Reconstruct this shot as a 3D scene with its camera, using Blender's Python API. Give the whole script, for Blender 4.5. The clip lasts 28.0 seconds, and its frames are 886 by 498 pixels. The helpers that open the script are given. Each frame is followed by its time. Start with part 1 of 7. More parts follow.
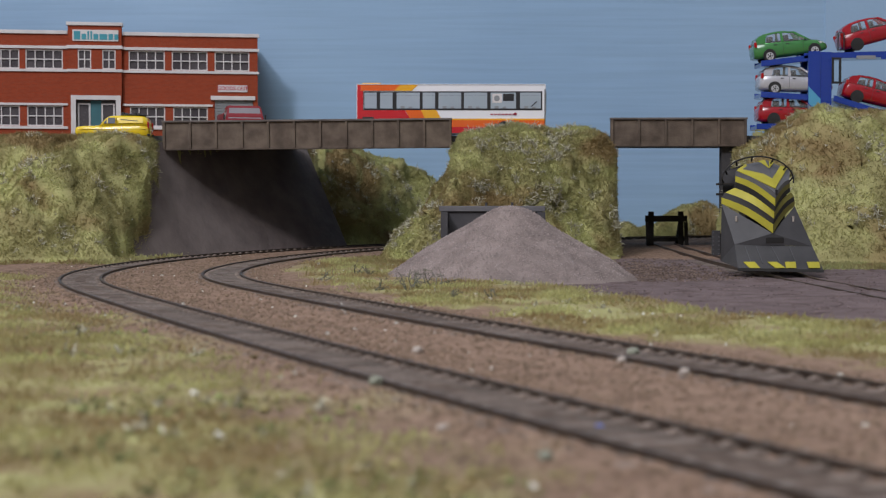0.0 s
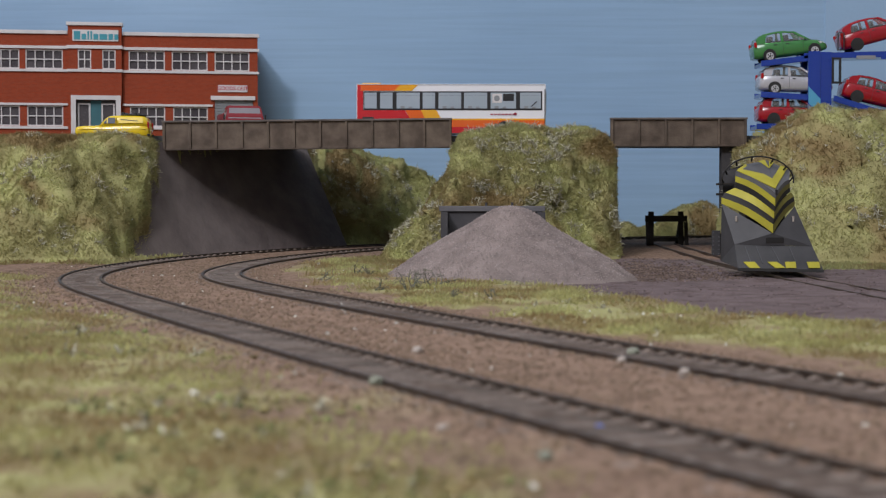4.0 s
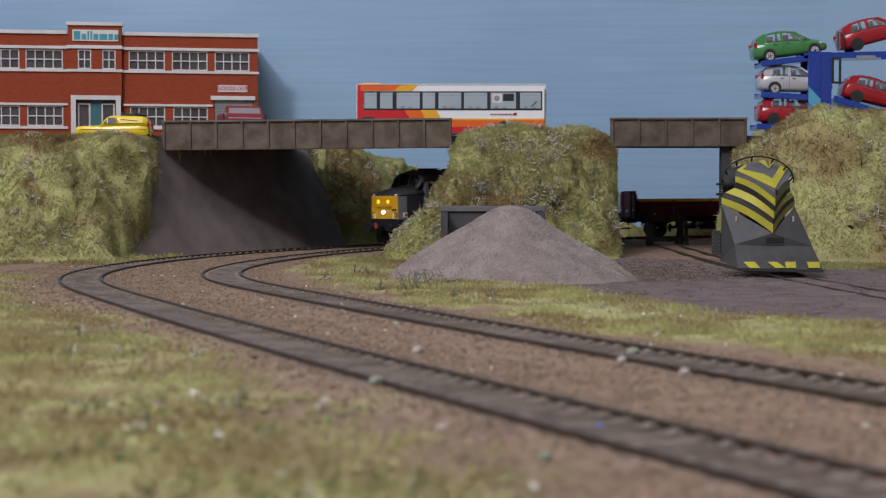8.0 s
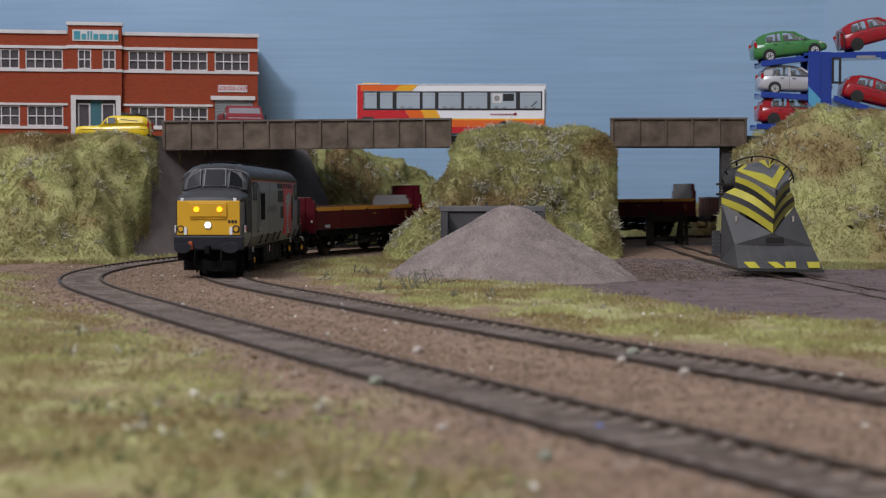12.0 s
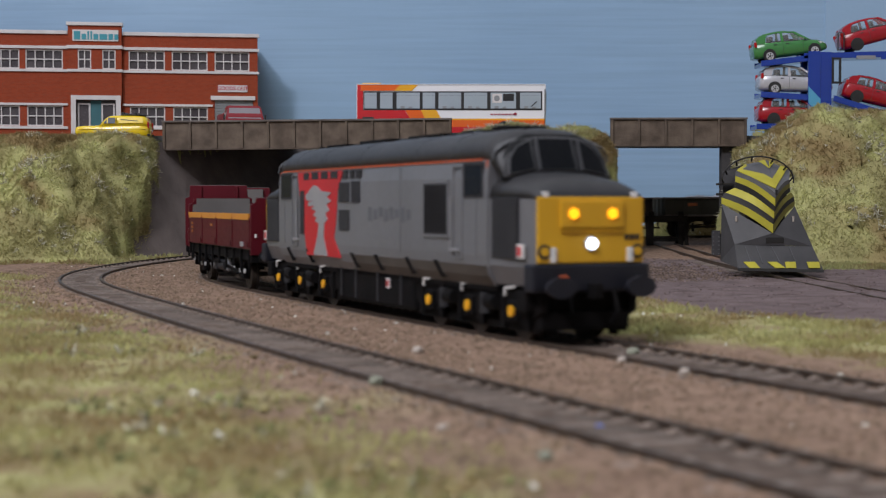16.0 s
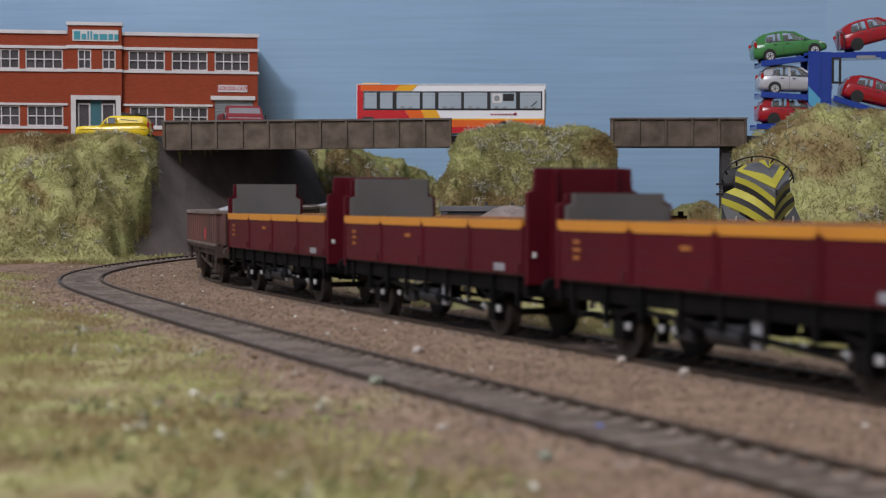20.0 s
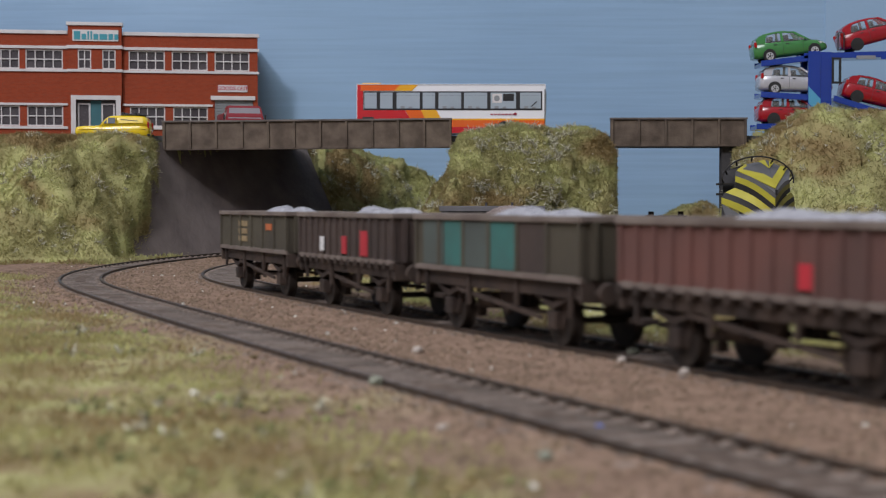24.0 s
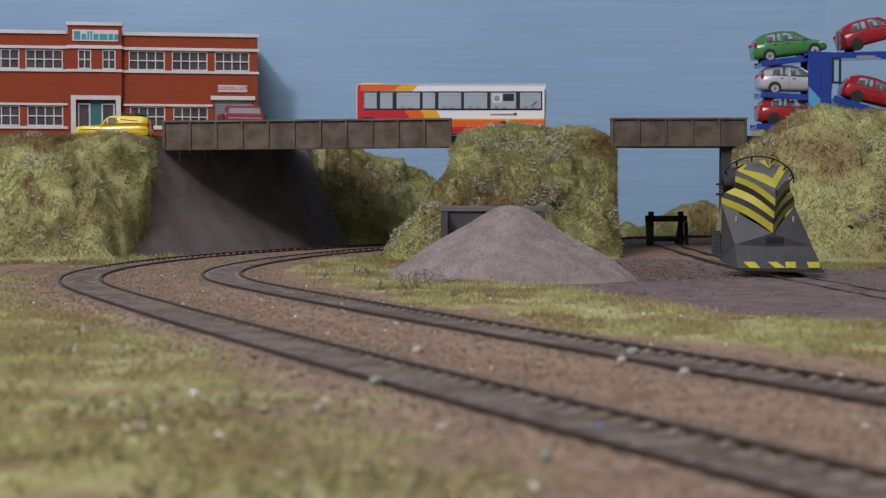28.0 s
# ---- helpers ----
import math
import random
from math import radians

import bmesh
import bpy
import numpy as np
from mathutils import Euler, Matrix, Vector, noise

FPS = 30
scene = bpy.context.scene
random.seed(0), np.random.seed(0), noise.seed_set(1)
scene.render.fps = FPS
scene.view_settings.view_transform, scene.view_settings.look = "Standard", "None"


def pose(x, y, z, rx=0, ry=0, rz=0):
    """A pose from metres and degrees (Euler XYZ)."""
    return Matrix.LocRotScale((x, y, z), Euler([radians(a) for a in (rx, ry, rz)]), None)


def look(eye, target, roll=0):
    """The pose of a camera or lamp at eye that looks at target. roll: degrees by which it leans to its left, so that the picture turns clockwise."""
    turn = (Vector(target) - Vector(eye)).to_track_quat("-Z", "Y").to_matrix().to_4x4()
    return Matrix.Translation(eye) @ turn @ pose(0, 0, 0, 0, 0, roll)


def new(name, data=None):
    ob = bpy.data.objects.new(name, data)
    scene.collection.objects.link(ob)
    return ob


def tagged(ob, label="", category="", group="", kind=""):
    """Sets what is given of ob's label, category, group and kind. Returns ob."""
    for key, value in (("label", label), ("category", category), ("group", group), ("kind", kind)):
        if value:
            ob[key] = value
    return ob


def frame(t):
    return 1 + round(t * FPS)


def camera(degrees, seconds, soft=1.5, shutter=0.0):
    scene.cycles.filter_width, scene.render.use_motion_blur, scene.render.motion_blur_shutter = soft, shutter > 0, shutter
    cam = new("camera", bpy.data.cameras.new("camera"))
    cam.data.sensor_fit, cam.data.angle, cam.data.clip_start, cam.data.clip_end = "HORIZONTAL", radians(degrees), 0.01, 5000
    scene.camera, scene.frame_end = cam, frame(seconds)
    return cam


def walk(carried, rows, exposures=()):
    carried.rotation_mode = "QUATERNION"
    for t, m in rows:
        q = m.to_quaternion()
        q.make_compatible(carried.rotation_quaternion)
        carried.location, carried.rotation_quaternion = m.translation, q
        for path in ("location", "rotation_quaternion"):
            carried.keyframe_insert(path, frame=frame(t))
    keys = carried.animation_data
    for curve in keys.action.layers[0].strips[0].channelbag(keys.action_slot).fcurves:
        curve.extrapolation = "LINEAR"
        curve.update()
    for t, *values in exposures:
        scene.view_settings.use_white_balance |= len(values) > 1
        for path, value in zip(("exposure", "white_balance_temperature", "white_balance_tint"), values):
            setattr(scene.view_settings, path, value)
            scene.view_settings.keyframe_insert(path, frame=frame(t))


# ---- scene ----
cam = camera(32.69, 28.0, soft=1.15, shutter=0.5)
EYE = look((0, 0, 0.0358), (0, 1.0, 0.0358 - 0.02991))
walk(cam, [(0.0, EYE), (28.0, EYE)], exposures=[(0.0, 0.0), (28.0, 0.0)])
cam.data.dof.use_dof = True
cam.data.dof.focus_distance = 0.92
cam.data.dof.aperture_fstop = 33.0

# ---- room light: a lamp high behind the viewer and an added broad soft fill ----
world = bpy.data.worlds.new("room_air")
scene.world = world
world.use_nodes = True
world.node_tree.nodes["Background"].inputs[0].default_value = (0.82, 0.90, 1.0, 1)
world.node_tree.nodes["Background"].inputs[1].default_value = 0.38


def area_lamp(name, eye, target, sx, sy, watts, colour):
    data = bpy.data.lights.new(name, "AREA")
    data.shape, data.size, data.size_y, data.energy, data.color = "RECTANGLE", sx, sy, watts, colour
    ob = new(name, data)
    ob.matrix_world = look(eye, target)
    return ob


area_lamp("room_lamp", (-1.20, -1.375, 2.08), (0.0, 1.1, 0.08), 0.30, 0.30, 37.5, (0.97, 0.915, 1.0))
# unseen area light, added overhead to fill the shadows
area_lamp("ceiling_lamp", (-0.60, -0.30, 1.75), (0.0, 1.0, 0.0), 1.1, 1.0, 22.0, (0.90, 0.935, 1.0))

# ---- tools: all shapes are drawn in millimetres ----
MM = 0.001


def P(x, y, z, rx=0, ry=0, rz=0):
    return pose(x * MM, y * MM, z * MM, rx, ry, rz)


def part(name, bm, material, parent=None, label="", smooth=False):
    me = bpy.data.meshes.new(name)
    bmesh.ops.scale(bm, vec=(MM, MM, MM), verts=bm.verts)
    bmesh.ops.recalc_face_normals(bm, faces=bm.faces)
    if smooth:
        for f in bm.faces:
            f.smooth = True
    bm.to_mesh(me)
    bm.free()
    me.materials.append(material)
    ob = new(name, me)
    ob.parent = parent
    if label:
        ob["label"] = label
    return ob


def piece(name, me, m, parent):
    ob = new(name, me)
    ob.parent = parent
    ob.matrix_basis = m
    return ob


def array_mesh(name, verts, faces, material, smooth=False):
    me = bpy.data.meshes.new(name)
    verts = np.asarray(verts, dtype=np.float64) * MM
    faces = np.asarray(faces, dtype=np.int32)
    n, k = faces.shape
    me.vertices.add(len(verts))
    me.vertices.foreach_set("co", verts.ravel())
    me.loops.add(n * k)
    me.loops.foreach_set("vertex_index", faces.ravel())
    me.polygons.add(n)
    me.polygons.foreach_set("loop_start", np.arange(0, n * k, k, dtype=np.int32))
    me.polygons.foreach_set("loop_total", np.full(n, k, dtype=np.int32))
    me.polygons.foreach_set("use_smooth", np.full(n, smooth))
    me.update(calc_edges=True)
    me.materials.append(material)
    return me


def empty(name, label, category, m=None, group="", kind=""):
    ob = new(name)
    ob.empty_display_size = 0.01
    if m is not None:
        ob.matrix_world = m
    return tagged(ob, label, category, group, kind)


def box(x0, x1, y0, y1, z0, z1, bevel=0.0, bm=None):
    own = bmesh.new()
    bmesh.ops.create_cube(own, size=1)
    for v in own.verts:
        v.co = Vector((x0 + (v.co.x + .5) * (x1 - x0), y0 + (v.co.y + .5) * (y1 - y0), z0 + (v.co.z + .5) * (z1 - z0)))
    if bevel:
        bmesh.ops.bevel(own, geom=own.edges[:], offset=bevel, segments=2, affect="EDGES", profile=0.6)
    return merge(bm, own)


def merge(bm, own):
    if bm is None:
        return own
    me = bpy.data.meshes.new("tmp")
    own.to_mesh(me)
    own.free()
    bm.from_mesh(me)
    bpy.data.meshes.remove(me)
    return bm


def tube(p0, p1, r, n=12, r2=None, bm=None):
    own = bmesh.new()
    a, b = Vector(p0), Vector(p1)
    bmesh.ops.create_cone(own, cap_ends=True, segments=n, radius1=r, radius2=r if r2 is None else r2, depth=(b - a).length)
    bmesh.ops.transform(own, matrix=Matrix.Translation((a + b) / 2) @ (b - a).to_track_quat("Z", "Y").to_matrix().to_4x4(), verts=own.verts)
    return merge(bm, own)


def prism(points, axis, a, b, bevel=0.0, bm=None):
    """A flat outline pushed along an axis from a to b; the outline's two numbers are the other two axes in order."""
    own = bmesh.new()

    def co(p, d):
        return {"x": (d, p[0], p[1]), "y": (p[0], d, p[1]), "z": (p[0], p[1], d)}[axis]
    va = [own.verts.new(co(p, a)) for p in points]
    vb = [own.verts.new(co(p, b)) for p in points]
    n = len(points)
    own.faces.new(va)
    own.faces.new(vb[::-1])
    for i in range(n):
        own.faces.new((va[i], vb[i], vb[(i + 1) % n], va[(i + 1) % n]))
    if bevel:
        bmesh.ops.bevel(own, geom=own.edges[:], offset=bevel, segments=2, affect="EDGES", profile=0.6)
    return merge(bm, own)


def loft(rings, caps=True, closed=True, bm=None):
    own = bmesh.new()
    rows = [[own.verts.new(p) for p in r] for r in rings]
    n = len(rows[0])
    for a, b in zip(rows, rows[1:]):
        for i in range(n if closed else n - 1):
            own.faces.new((a[i], a[(i + 1) % n], b[(i + 1) % n], b[i]))
    if caps:
        own.faces.new(rows[0][::-1])
        own.faces.new(rows[-1])
    return merge(bm, own)


def slab(points, thick, bm=None):
    """A plate of any outline in space, of some thickness behind its face."""
    own = bmesh.new()
    pts = [Vector(p) for p in points]
    nrm = (pts[1] - pts[0]).cross(pts[-1] - pts[0]).normalized()
    va = [own.verts.new(p) for p in pts]
    vb = [own.verts.new(p - nrm * thick) for p in pts]
    n = len(pts)
    own.faces.new(va)
    own.faces.new(vb[::-1])
    for i in range(n):
        own.faces.new((va[i], vb[i], vb[(i + 1) % n], va[(i + 1) % n]))
    return merge(bm, own)


def wall_with_holes(x0, x1, z0, z1, y0, y1, holes):
    """An upright sheet in one piece, with openings (x0, x1, z0, z1) cut through it."""
    xs = sorted({x0, x1, *[h[0] for h in holes], *[h[1] for h in holes]})
    zs = sorted({z0, z1, *[h[2] for h in holes], *[h[3] for h in holes]})
    nx, nz = len(xs) - 1, len(zs) - 1

    def solid(i, j):
        if not (0 <= i < nx and 0 <= j < nz):
            return False
        cx, cz = (xs[i] + xs[i + 1]) / 2, (zs[j] + zs[j + 1]) / 2
        return not any(h[0] < cx < h[1] and h[2] < cz < h[3] for h in holes)
    bm, made = bmesh.new(), {}

    def v(i, j, y):
        if (i, j, y) not in made:
            made[i, j, y] = bm.verts.new((xs[i], y, zs[j]))
        return made[i, j, y]
    for i in range(nx):
        for j in range(nz):
            if not solid(i, j):
                continue
            bm.faces.new((v(i, j, y0), v(i + 1, j, y0), v(i + 1, j + 1, y0), v(i, j + 1, y0)))
            bm.faces.new((v(i, j, y1), v(i, j + 1, y1), v(i + 1, j + 1, y1), v(i + 1, j, y1)))
            for a, b, c, d in (((i, j), (i + 1, j), i, j - 1), ((i + 1, j), (i + 1, j + 1), i + 1, j), ((i + 1, j + 1), (i, j + 1), i, j + 1), ((i, j + 1), (i, j), i - 1, j)):
                if not solid(c, d):
                    bm.faces.new((v(*a, y0), v(*a, y1), v(*b, y1), v(*b, y0)))
    return bm


def bezel(x0, x1, z0, z1, y0, y1, w):
    return wall_with_holes(x0, x1, z0, z1, y0, y1, [(x0 + w, x1 - w, z0 + w, z1 - w)])


# ---- materials ----
def mat(name, c1, c2=None, scale=300.0, rough=0.6, metal=0.0, bump=0.0, bscale=900.0, spec=0.4, coat=0.0, islands=0.0, pieces=0.0, detail=4.0, lo=0.36, hi=0.66):
    m = bpy.data.materials.new(name)
    m.use_nodes = True
    nt = m.node_tree
    b = nt.nodes["Principled BSDF"]
    b.inputs["Metallic"].default_value = metal
    b.inputs["Specular IOR Level"].default_value = spec
    b.inputs["Coat Weight"].default_value = coat
    c2 = c2 or tuple(v * 0.8 for v in c1)
    tex = nt.nodes.new("ShaderNodeTexCoord")
    n1 = nt.nodes.new("ShaderNodeTexNoise")
    n1.inputs["Scale"].default_value, n1.inputs["Detail"].default_value = scale, detail
    nt.links.new(tex.outputs["Object"], n1.inputs["Vector"])
    ramp = nt.nodes.new("ShaderNodeMapRange")
    ramp.inputs[1].default_value, ramp.inputs[2].default_value = lo, hi
    nt.links.new(n1.outputs["Fac"], ramp.inputs[0])
    mix = nt.nodes.new("ShaderNodeMix")
    mix.data_type = "RGBA"
    mix.inputs[6].default_value, mix.inputs[7].default_value = (*c1, 1), (*c2, 1)
    nt.links.new(ramp.outputs[0], mix.inputs[0])
    colour = mix.outputs[2]
    for amount, node, socket in ((islands, "ShaderNodeNewGeometry", "Random Per Island"), (pieces, "ShaderNodeObjectInfo", "Random")):
        if amount:
            g = nt.nodes.new(node)
            mr = nt.nodes.new("ShaderNodeMapRange")
            mr.inputs[3].default_value, mr.inputs[4].default_value = 1 - amount, 1 + amount
            nt.links.new(g.outputs[socket], mr.inputs[0])
            hs = nt.nodes.new("ShaderNodeHueSaturation")
            nt.links.new(mr.outputs[0], hs.inputs["Value"])
            nt.links.new(colour, hs.inputs["Color"])
            colour = hs.outputs["Color"]
    nt.links.new(colour, b.inputs["Base Color"])
    n2 = nt.nodes.new("ShaderNodeTexNoise")
    n2.inputs["Scale"].default_value, n2.inputs["Detail"].default_value = bscale, 3
    nt.links.new(tex.outputs["Object"], n2.inputs["Vector"])
    rr = nt.nodes.new("ShaderNodeMapRange")
    rr.inputs[3].default_value, rr.inputs[4].default_value = max(0.03, rough - 0.08), min(1, rough + 0.08)
    nt.links.new(n2.outputs["Fac"], rr.inputs[0])
    nt.links.new(rr.outputs[0], b.inputs["Roughness"])
    if bump:
        bp = nt.nodes.new("ShaderNodeBump")
        bp.inputs["Strength"].default_value, bp.inputs["Distance"].default_value = min(1, bump), 0.0006
        nt.links.new(n2.outputs["Fac"], bp.inputs["Height"])
        nt.links.new(bp.outputs["Normal"], b.inputs["Normal"])
    return m


def leafy(m, brown, amount=0.5, size=17.0, lo=0.50, hi=0.62):
    """Thin fibres: light passes through them, and brown patches run across the green."""
    nt = m.node_tree
    b = nt.nodes["Principled BSDF"]
    base = b.inputs["Base Color"]
    tex, n, r, mix = nt.nodes.new("ShaderNodeTexCoord"), nt.nodes.new("ShaderNodeTexNoise"), nt.nodes.new("ShaderNodeMapRange"), nt.nodes.new("ShaderNodeMix")
    n.inputs["Scale"].default_value, n.inputs["Detail"].default_value, n.inputs["Distortion"].default_value = size, 7, 0.6
    r.inputs[1].default_value, r.inputs[2].default_value, r.inputs[4].default_value = lo, hi, 0.9
    mix.data_type = "RGBA"
    mix.inputs[7].default_value = (*brown, 1)
    nt.links.new(tex.outputs["Object"], n.inputs["Vector"])
    nt.links.new(n.outputs["Fac"], r.inputs[0])
    nt.links.new(r.outputs[0], mix.inputs[0])
    nt.links.new(base.links[0].from_socket, mix.inputs[6])
    nt.links.new(mix.outputs[2], base)
    tr, both = nt.nodes.new("ShaderNodeBsdfTranslucent"), nt.nodes.new("ShaderNodeMixShader")
    nt.links.new(mix.outputs[2], tr.inputs["Color"])
    both.inputs[0].default_value = amount
    nt.links.new(b.outputs[0], both.inputs[1])
    nt.links.new(tr.outputs[0], both.inputs[2])
    nt.links.new(both.outputs[0], nt.nodes["Material Output"].inputs["Surface"])
    return m


def glow(name, colour, strength):
    m = bpy.data.materials.new(name)
    m.use_nodes = True
    b = m.node_tree.nodes["Principled BSDF"]
    b.inputs["Base Color"].default_value = (*colour, 1)
    b.inputs["Emission Color"].default_value = (*colour, 1)
    b.inputs["Emission Strength"].default_value = strength
    return m


def glass(name, colour, rough=0.04):
    m = bpy.data.materials.new(name)
    m.use_nodes = True
    b = m.node_tree.nodes["Principled BSDF"]
    b.inputs["Base Color"].default_value = (*colour, 1)
    b.inputs["Roughness"].default_value = rough
    b.inputs["Transmission Weight"].default_value = 0.85
    b.inputs["IOR"].default_value = 1.35
    return m


M_RAIL = mat("rusty_rail", (0.06, 0.043, 0.032), (0.10, 0.071, 0.052), 200, 0.5, 0.3, 0.2)
M_RAILTOP = mat("worn_rail_head", (0.085, 0.065, 0.05), (0.055, 0.041, 0.032), 150, 0.5, 0.4)
M_SLEEPER = mat("dark_sleeper", (0.15, 0.12, 0.10), (0.21, 0.17, 0.145), 400, 0.85, 0, 0.5, pieces=0.35)
# rail chairs, a paler brown than the sleepers
M_CHAIR = mat("dusty_chair", (0.25, 0.20, 0.165), (0.17, 0.135, 0.11), 400, 0.85, pieces=0.25)
M_INFILL = mat("dusty_infill", (0.09, 0.067, 0.054), (0.16, 0.122, 0.10), 240, 0.95, 0, 0.8, 1100, spec=0.1, detail=8)
M_CONCRETE = mat("dark_render", (0.185, 0.155, 0.145), (0.135, 0.113, 0.106), 60, 0.92, 0, 1.0, 260, spec=0.15, detail=8)
M_GIRDER = mat("weathered_girder", (0.135, 0.102, 0.075), (0.07, 0.05, 0.036), 100, 0.7, 0.0, 0.4, 700, pieces=0.2, detail=9)
M_GIRDERTOP = mat("grey_girder_flange", (0.15, 0.13, 0.118), (0.09, 0.075, 0.065), 60, 0.7)
M_ROAD = mat("road_card", (0.10, 0.10, 0.10), (0.07, 0.07, 0.07), 120, 0.9)
M_TURF = leafy(mat("bank_turf", (0.43, 0.425, 0.185), (0.31, 0.285, 0.13), 28, 0.95, 0, 0.8, 700, spec=0.1, detail=10, lo=0.40, hi=0.60), (0.26, 0.185, 0.09), 0.0)
M_GRASS = leafy(mat("bank_grass", (0.50, 0.505, 0.235), (0.365, 0.335, 0.155), 28, 0.9, spec=0.08, islands=0.14, detail=10, lo=0.40, hi=0.61), (0.30, 0.215, 0.10))
M_STRAW = leafy(mat("straw_fibre", (0.50, 0.48, 0.26), (0.40, 0.36, 0.19), 30, 0.8, spec=0.1, islands=0.2), (0.36, 0.27, 0.14))
M_GRASS_LIT = leafy(mat("verge_grass", (0.58, 0.58, 0.265), (0.42, 0.38, 0.175), 34, 0.9, spec=0.08, islands=0.16, detail=10, lo=0.40, hi=0.62), (0.37, 0.265, 0.14), 0.5, 24.0, 0.45, 0.6)
M_LICHEN = mat("grey_lichen", (0.56, 0.54, 0.42), (0.36, 0.335, 0.24), 300, 0.9, spec=0.1, islands=0.5)
M_PALE = mat("pale_flecks", (0.75, 0.74, 0.66), (0.6, 0.58, 0.5), 300, 0.6, islands=0.3)
M_STONE = mat("ballast_stone", (0.26, 0.185, 0.13), (0.19, 0.14, 0.10), 80, 0.95, 0, 0.3, spec=0.1, islands=0.28)
M_PILE = mat("heap_gravel", (0.30, 0.245, 0.225), (0.22, 0.18, 0.165), 90, 0.95, 0, 1.0, 1400, spec=0.1)
M_PILESTONE = mat("heap_stone", (0.38, 0.32, 0.30), (0.29, 0.24, 0.225), 90, 0.95, spec=0.1, islands=0.28)

# ---- the line of the running track: a curve out of a straight ----
STEP = 1.0
_n = 3100
_s = np.arange(_n) * STEP
_k = np.where(_s < 405, 0.00014, np.where(_s < 459, 0.001042, np.where(_s < 1345, 0.002219, 0.0)))
_k = np.convolve(np.pad(_k, 20, mode="edge"), np.ones(41) / 41, mode="valid")
_th = radians(115.57) - np.cumsum(_k * STEP)
LX = 89.6 + np.concatenate([[0], np.cumsum(np.cos(_th) * STEP)[:-1]])
LY = 279.3 + np.concatenate([[0], np.cumsum(np.sin(_th) * STEP)[:-1]])


def line(s, lat=0.0):
    """A place on the track: s away from the viewer, lat to its left going away. Gives x, y and the heading."""
    s = np.asarray(s, dtype=float)
    th = np.where(s < 0, _th[0], np.interp(s, _s, _th))
    x = np.where(s < 0, LX[0] + np.cos(_th[0]) * s, np.interp(s, _s, LX))
    y = np.where(s < 0, LY[0] + np.sin(_th[0]) * s, np.interp(s, _s, LY))
    return x - np.sin(th) * lat, y + np.cos(th) * lat, th


_PX, _PY, _PT = line(np.arange(-1300, 1500, 12.0))


def off_line(x, y):
    """Signed distance from the track's middle; positive on the outside of the curve."""
    x, y = np.asarray(x, dtype=float), np.asarray(y, dtype=float)
    flat = np.stack([x.ravel(), y.ravel()], -1)
    out = np.empty(len(flat))
    for i in range(0, len(flat), 20000):
        c = flat[i:i + 20000]
        dx, dy = c[:, :1] - _PX, c[:, 1:] - _PY
        j = np.argmin(dx * dx + dy * dy, axis=1)
        r = np.arange(len(c))
        out[i:i + 20000] = -np.sin(_PT[j]) * dx[r, j] + np.cos(_PT[j]) * dy[r, j]
    return out.reshape(x.shape)


def rise(y):
    return 8.6 * np.clip((np.asarray(y, dtype=float) - 850) / 430, 0, 1.25) ** 1.5


def level(x, y):
    """The height of the rail tops over the board at a place."""
    d = np.clip(off_line(x, y) / 72, 0, 1)
    return rise(y) * (1 - 0.45 * d)


def smooth(v):
    v = np.clip(v, 0, 1)
    return v * v * (3 - 2 * v)


def vnoise(x, y, size, seed=0):
    """Smooth noise from -1 to 1 with bumps of that size."""
    rng = np.random.RandomState(seed)
    g = rng.rand(256, 256) * 2 - 1
    u, v = np.asarray(x) / size + 1000.3, np.asarray(y) / size + 1000.7
    i, j = np.floor(u).astype(int), np.floor(v).astype(int)
    fu, fv = smooth(u - i), smooth(v - j)
    a, b = g[i % 256, j % 256], g[(i + 1) % 256, j % 256]
    c, d = g[i % 256, (j + 1) % 256], g[(i + 1) % 256, (j + 1) % 256]
    return (a * (1 - fu) + b * fu) * (1 - fv) + (c * (1 - fu) + d * fu) * fv


def inside(x, y, poly, soft):
    """1 inside an outline, 0 outside, with a soft rim."""
    x, y = np.asarray(x, dtype=float), np.asarray(y, dtype=float)
    hit = np.zeros(x.shape, dtype=bool)
    dist = np.full(x.shape, 1e9)
    for (x0, y0), (x1, y1) in zip(poly, poly[1:] + poly[:1]):
        cross = ((y0 > y) != (y1 > y)) & (x < (x1 - x0) * (y - y0) / (y1 - y0 + 1e-9) + x0)
        hit ^= cross
        t = np.clip(((x - x0) * (x1 - x0) + (y - y0) * (y1 - y0)) / ((x1 - x0) ** 2 + (y1 - y0) ** 2), 0, 1)
        dist = np.minimum(dist, np.hypot(x - x0 - t * (x1 - x0), y - y0 - t * (y1 - y0)))
    return smooth(0.5 + np.where(hit, dist, -dist) / (2 * soft))


YARD = [(4, 720), (40, 880), (100, 1010), (180, 1000), (279, 952), (400, 700), (400, 420), (160, 440), (110, 477), (91, 586), (56, 687)]
VERGE = [(-90, 900), (-72, 990), (-30, 1010), (-10, 900), (17, 790), (64, 644), (96, 540), (170, 420), (215, 300), (135, 330), (92, 375), (68, 408), (27, 481), (-8, 588), (-60, 735)]
FRONT = [(-420, 872), (-230, 800), (-170, 579), (-122, 496), (-83, 416), (-50, 346), (-32, 296), (-17, 247), (-2, 216), (9, 199), (40, 130), (-100, 60), (-420, 60)]


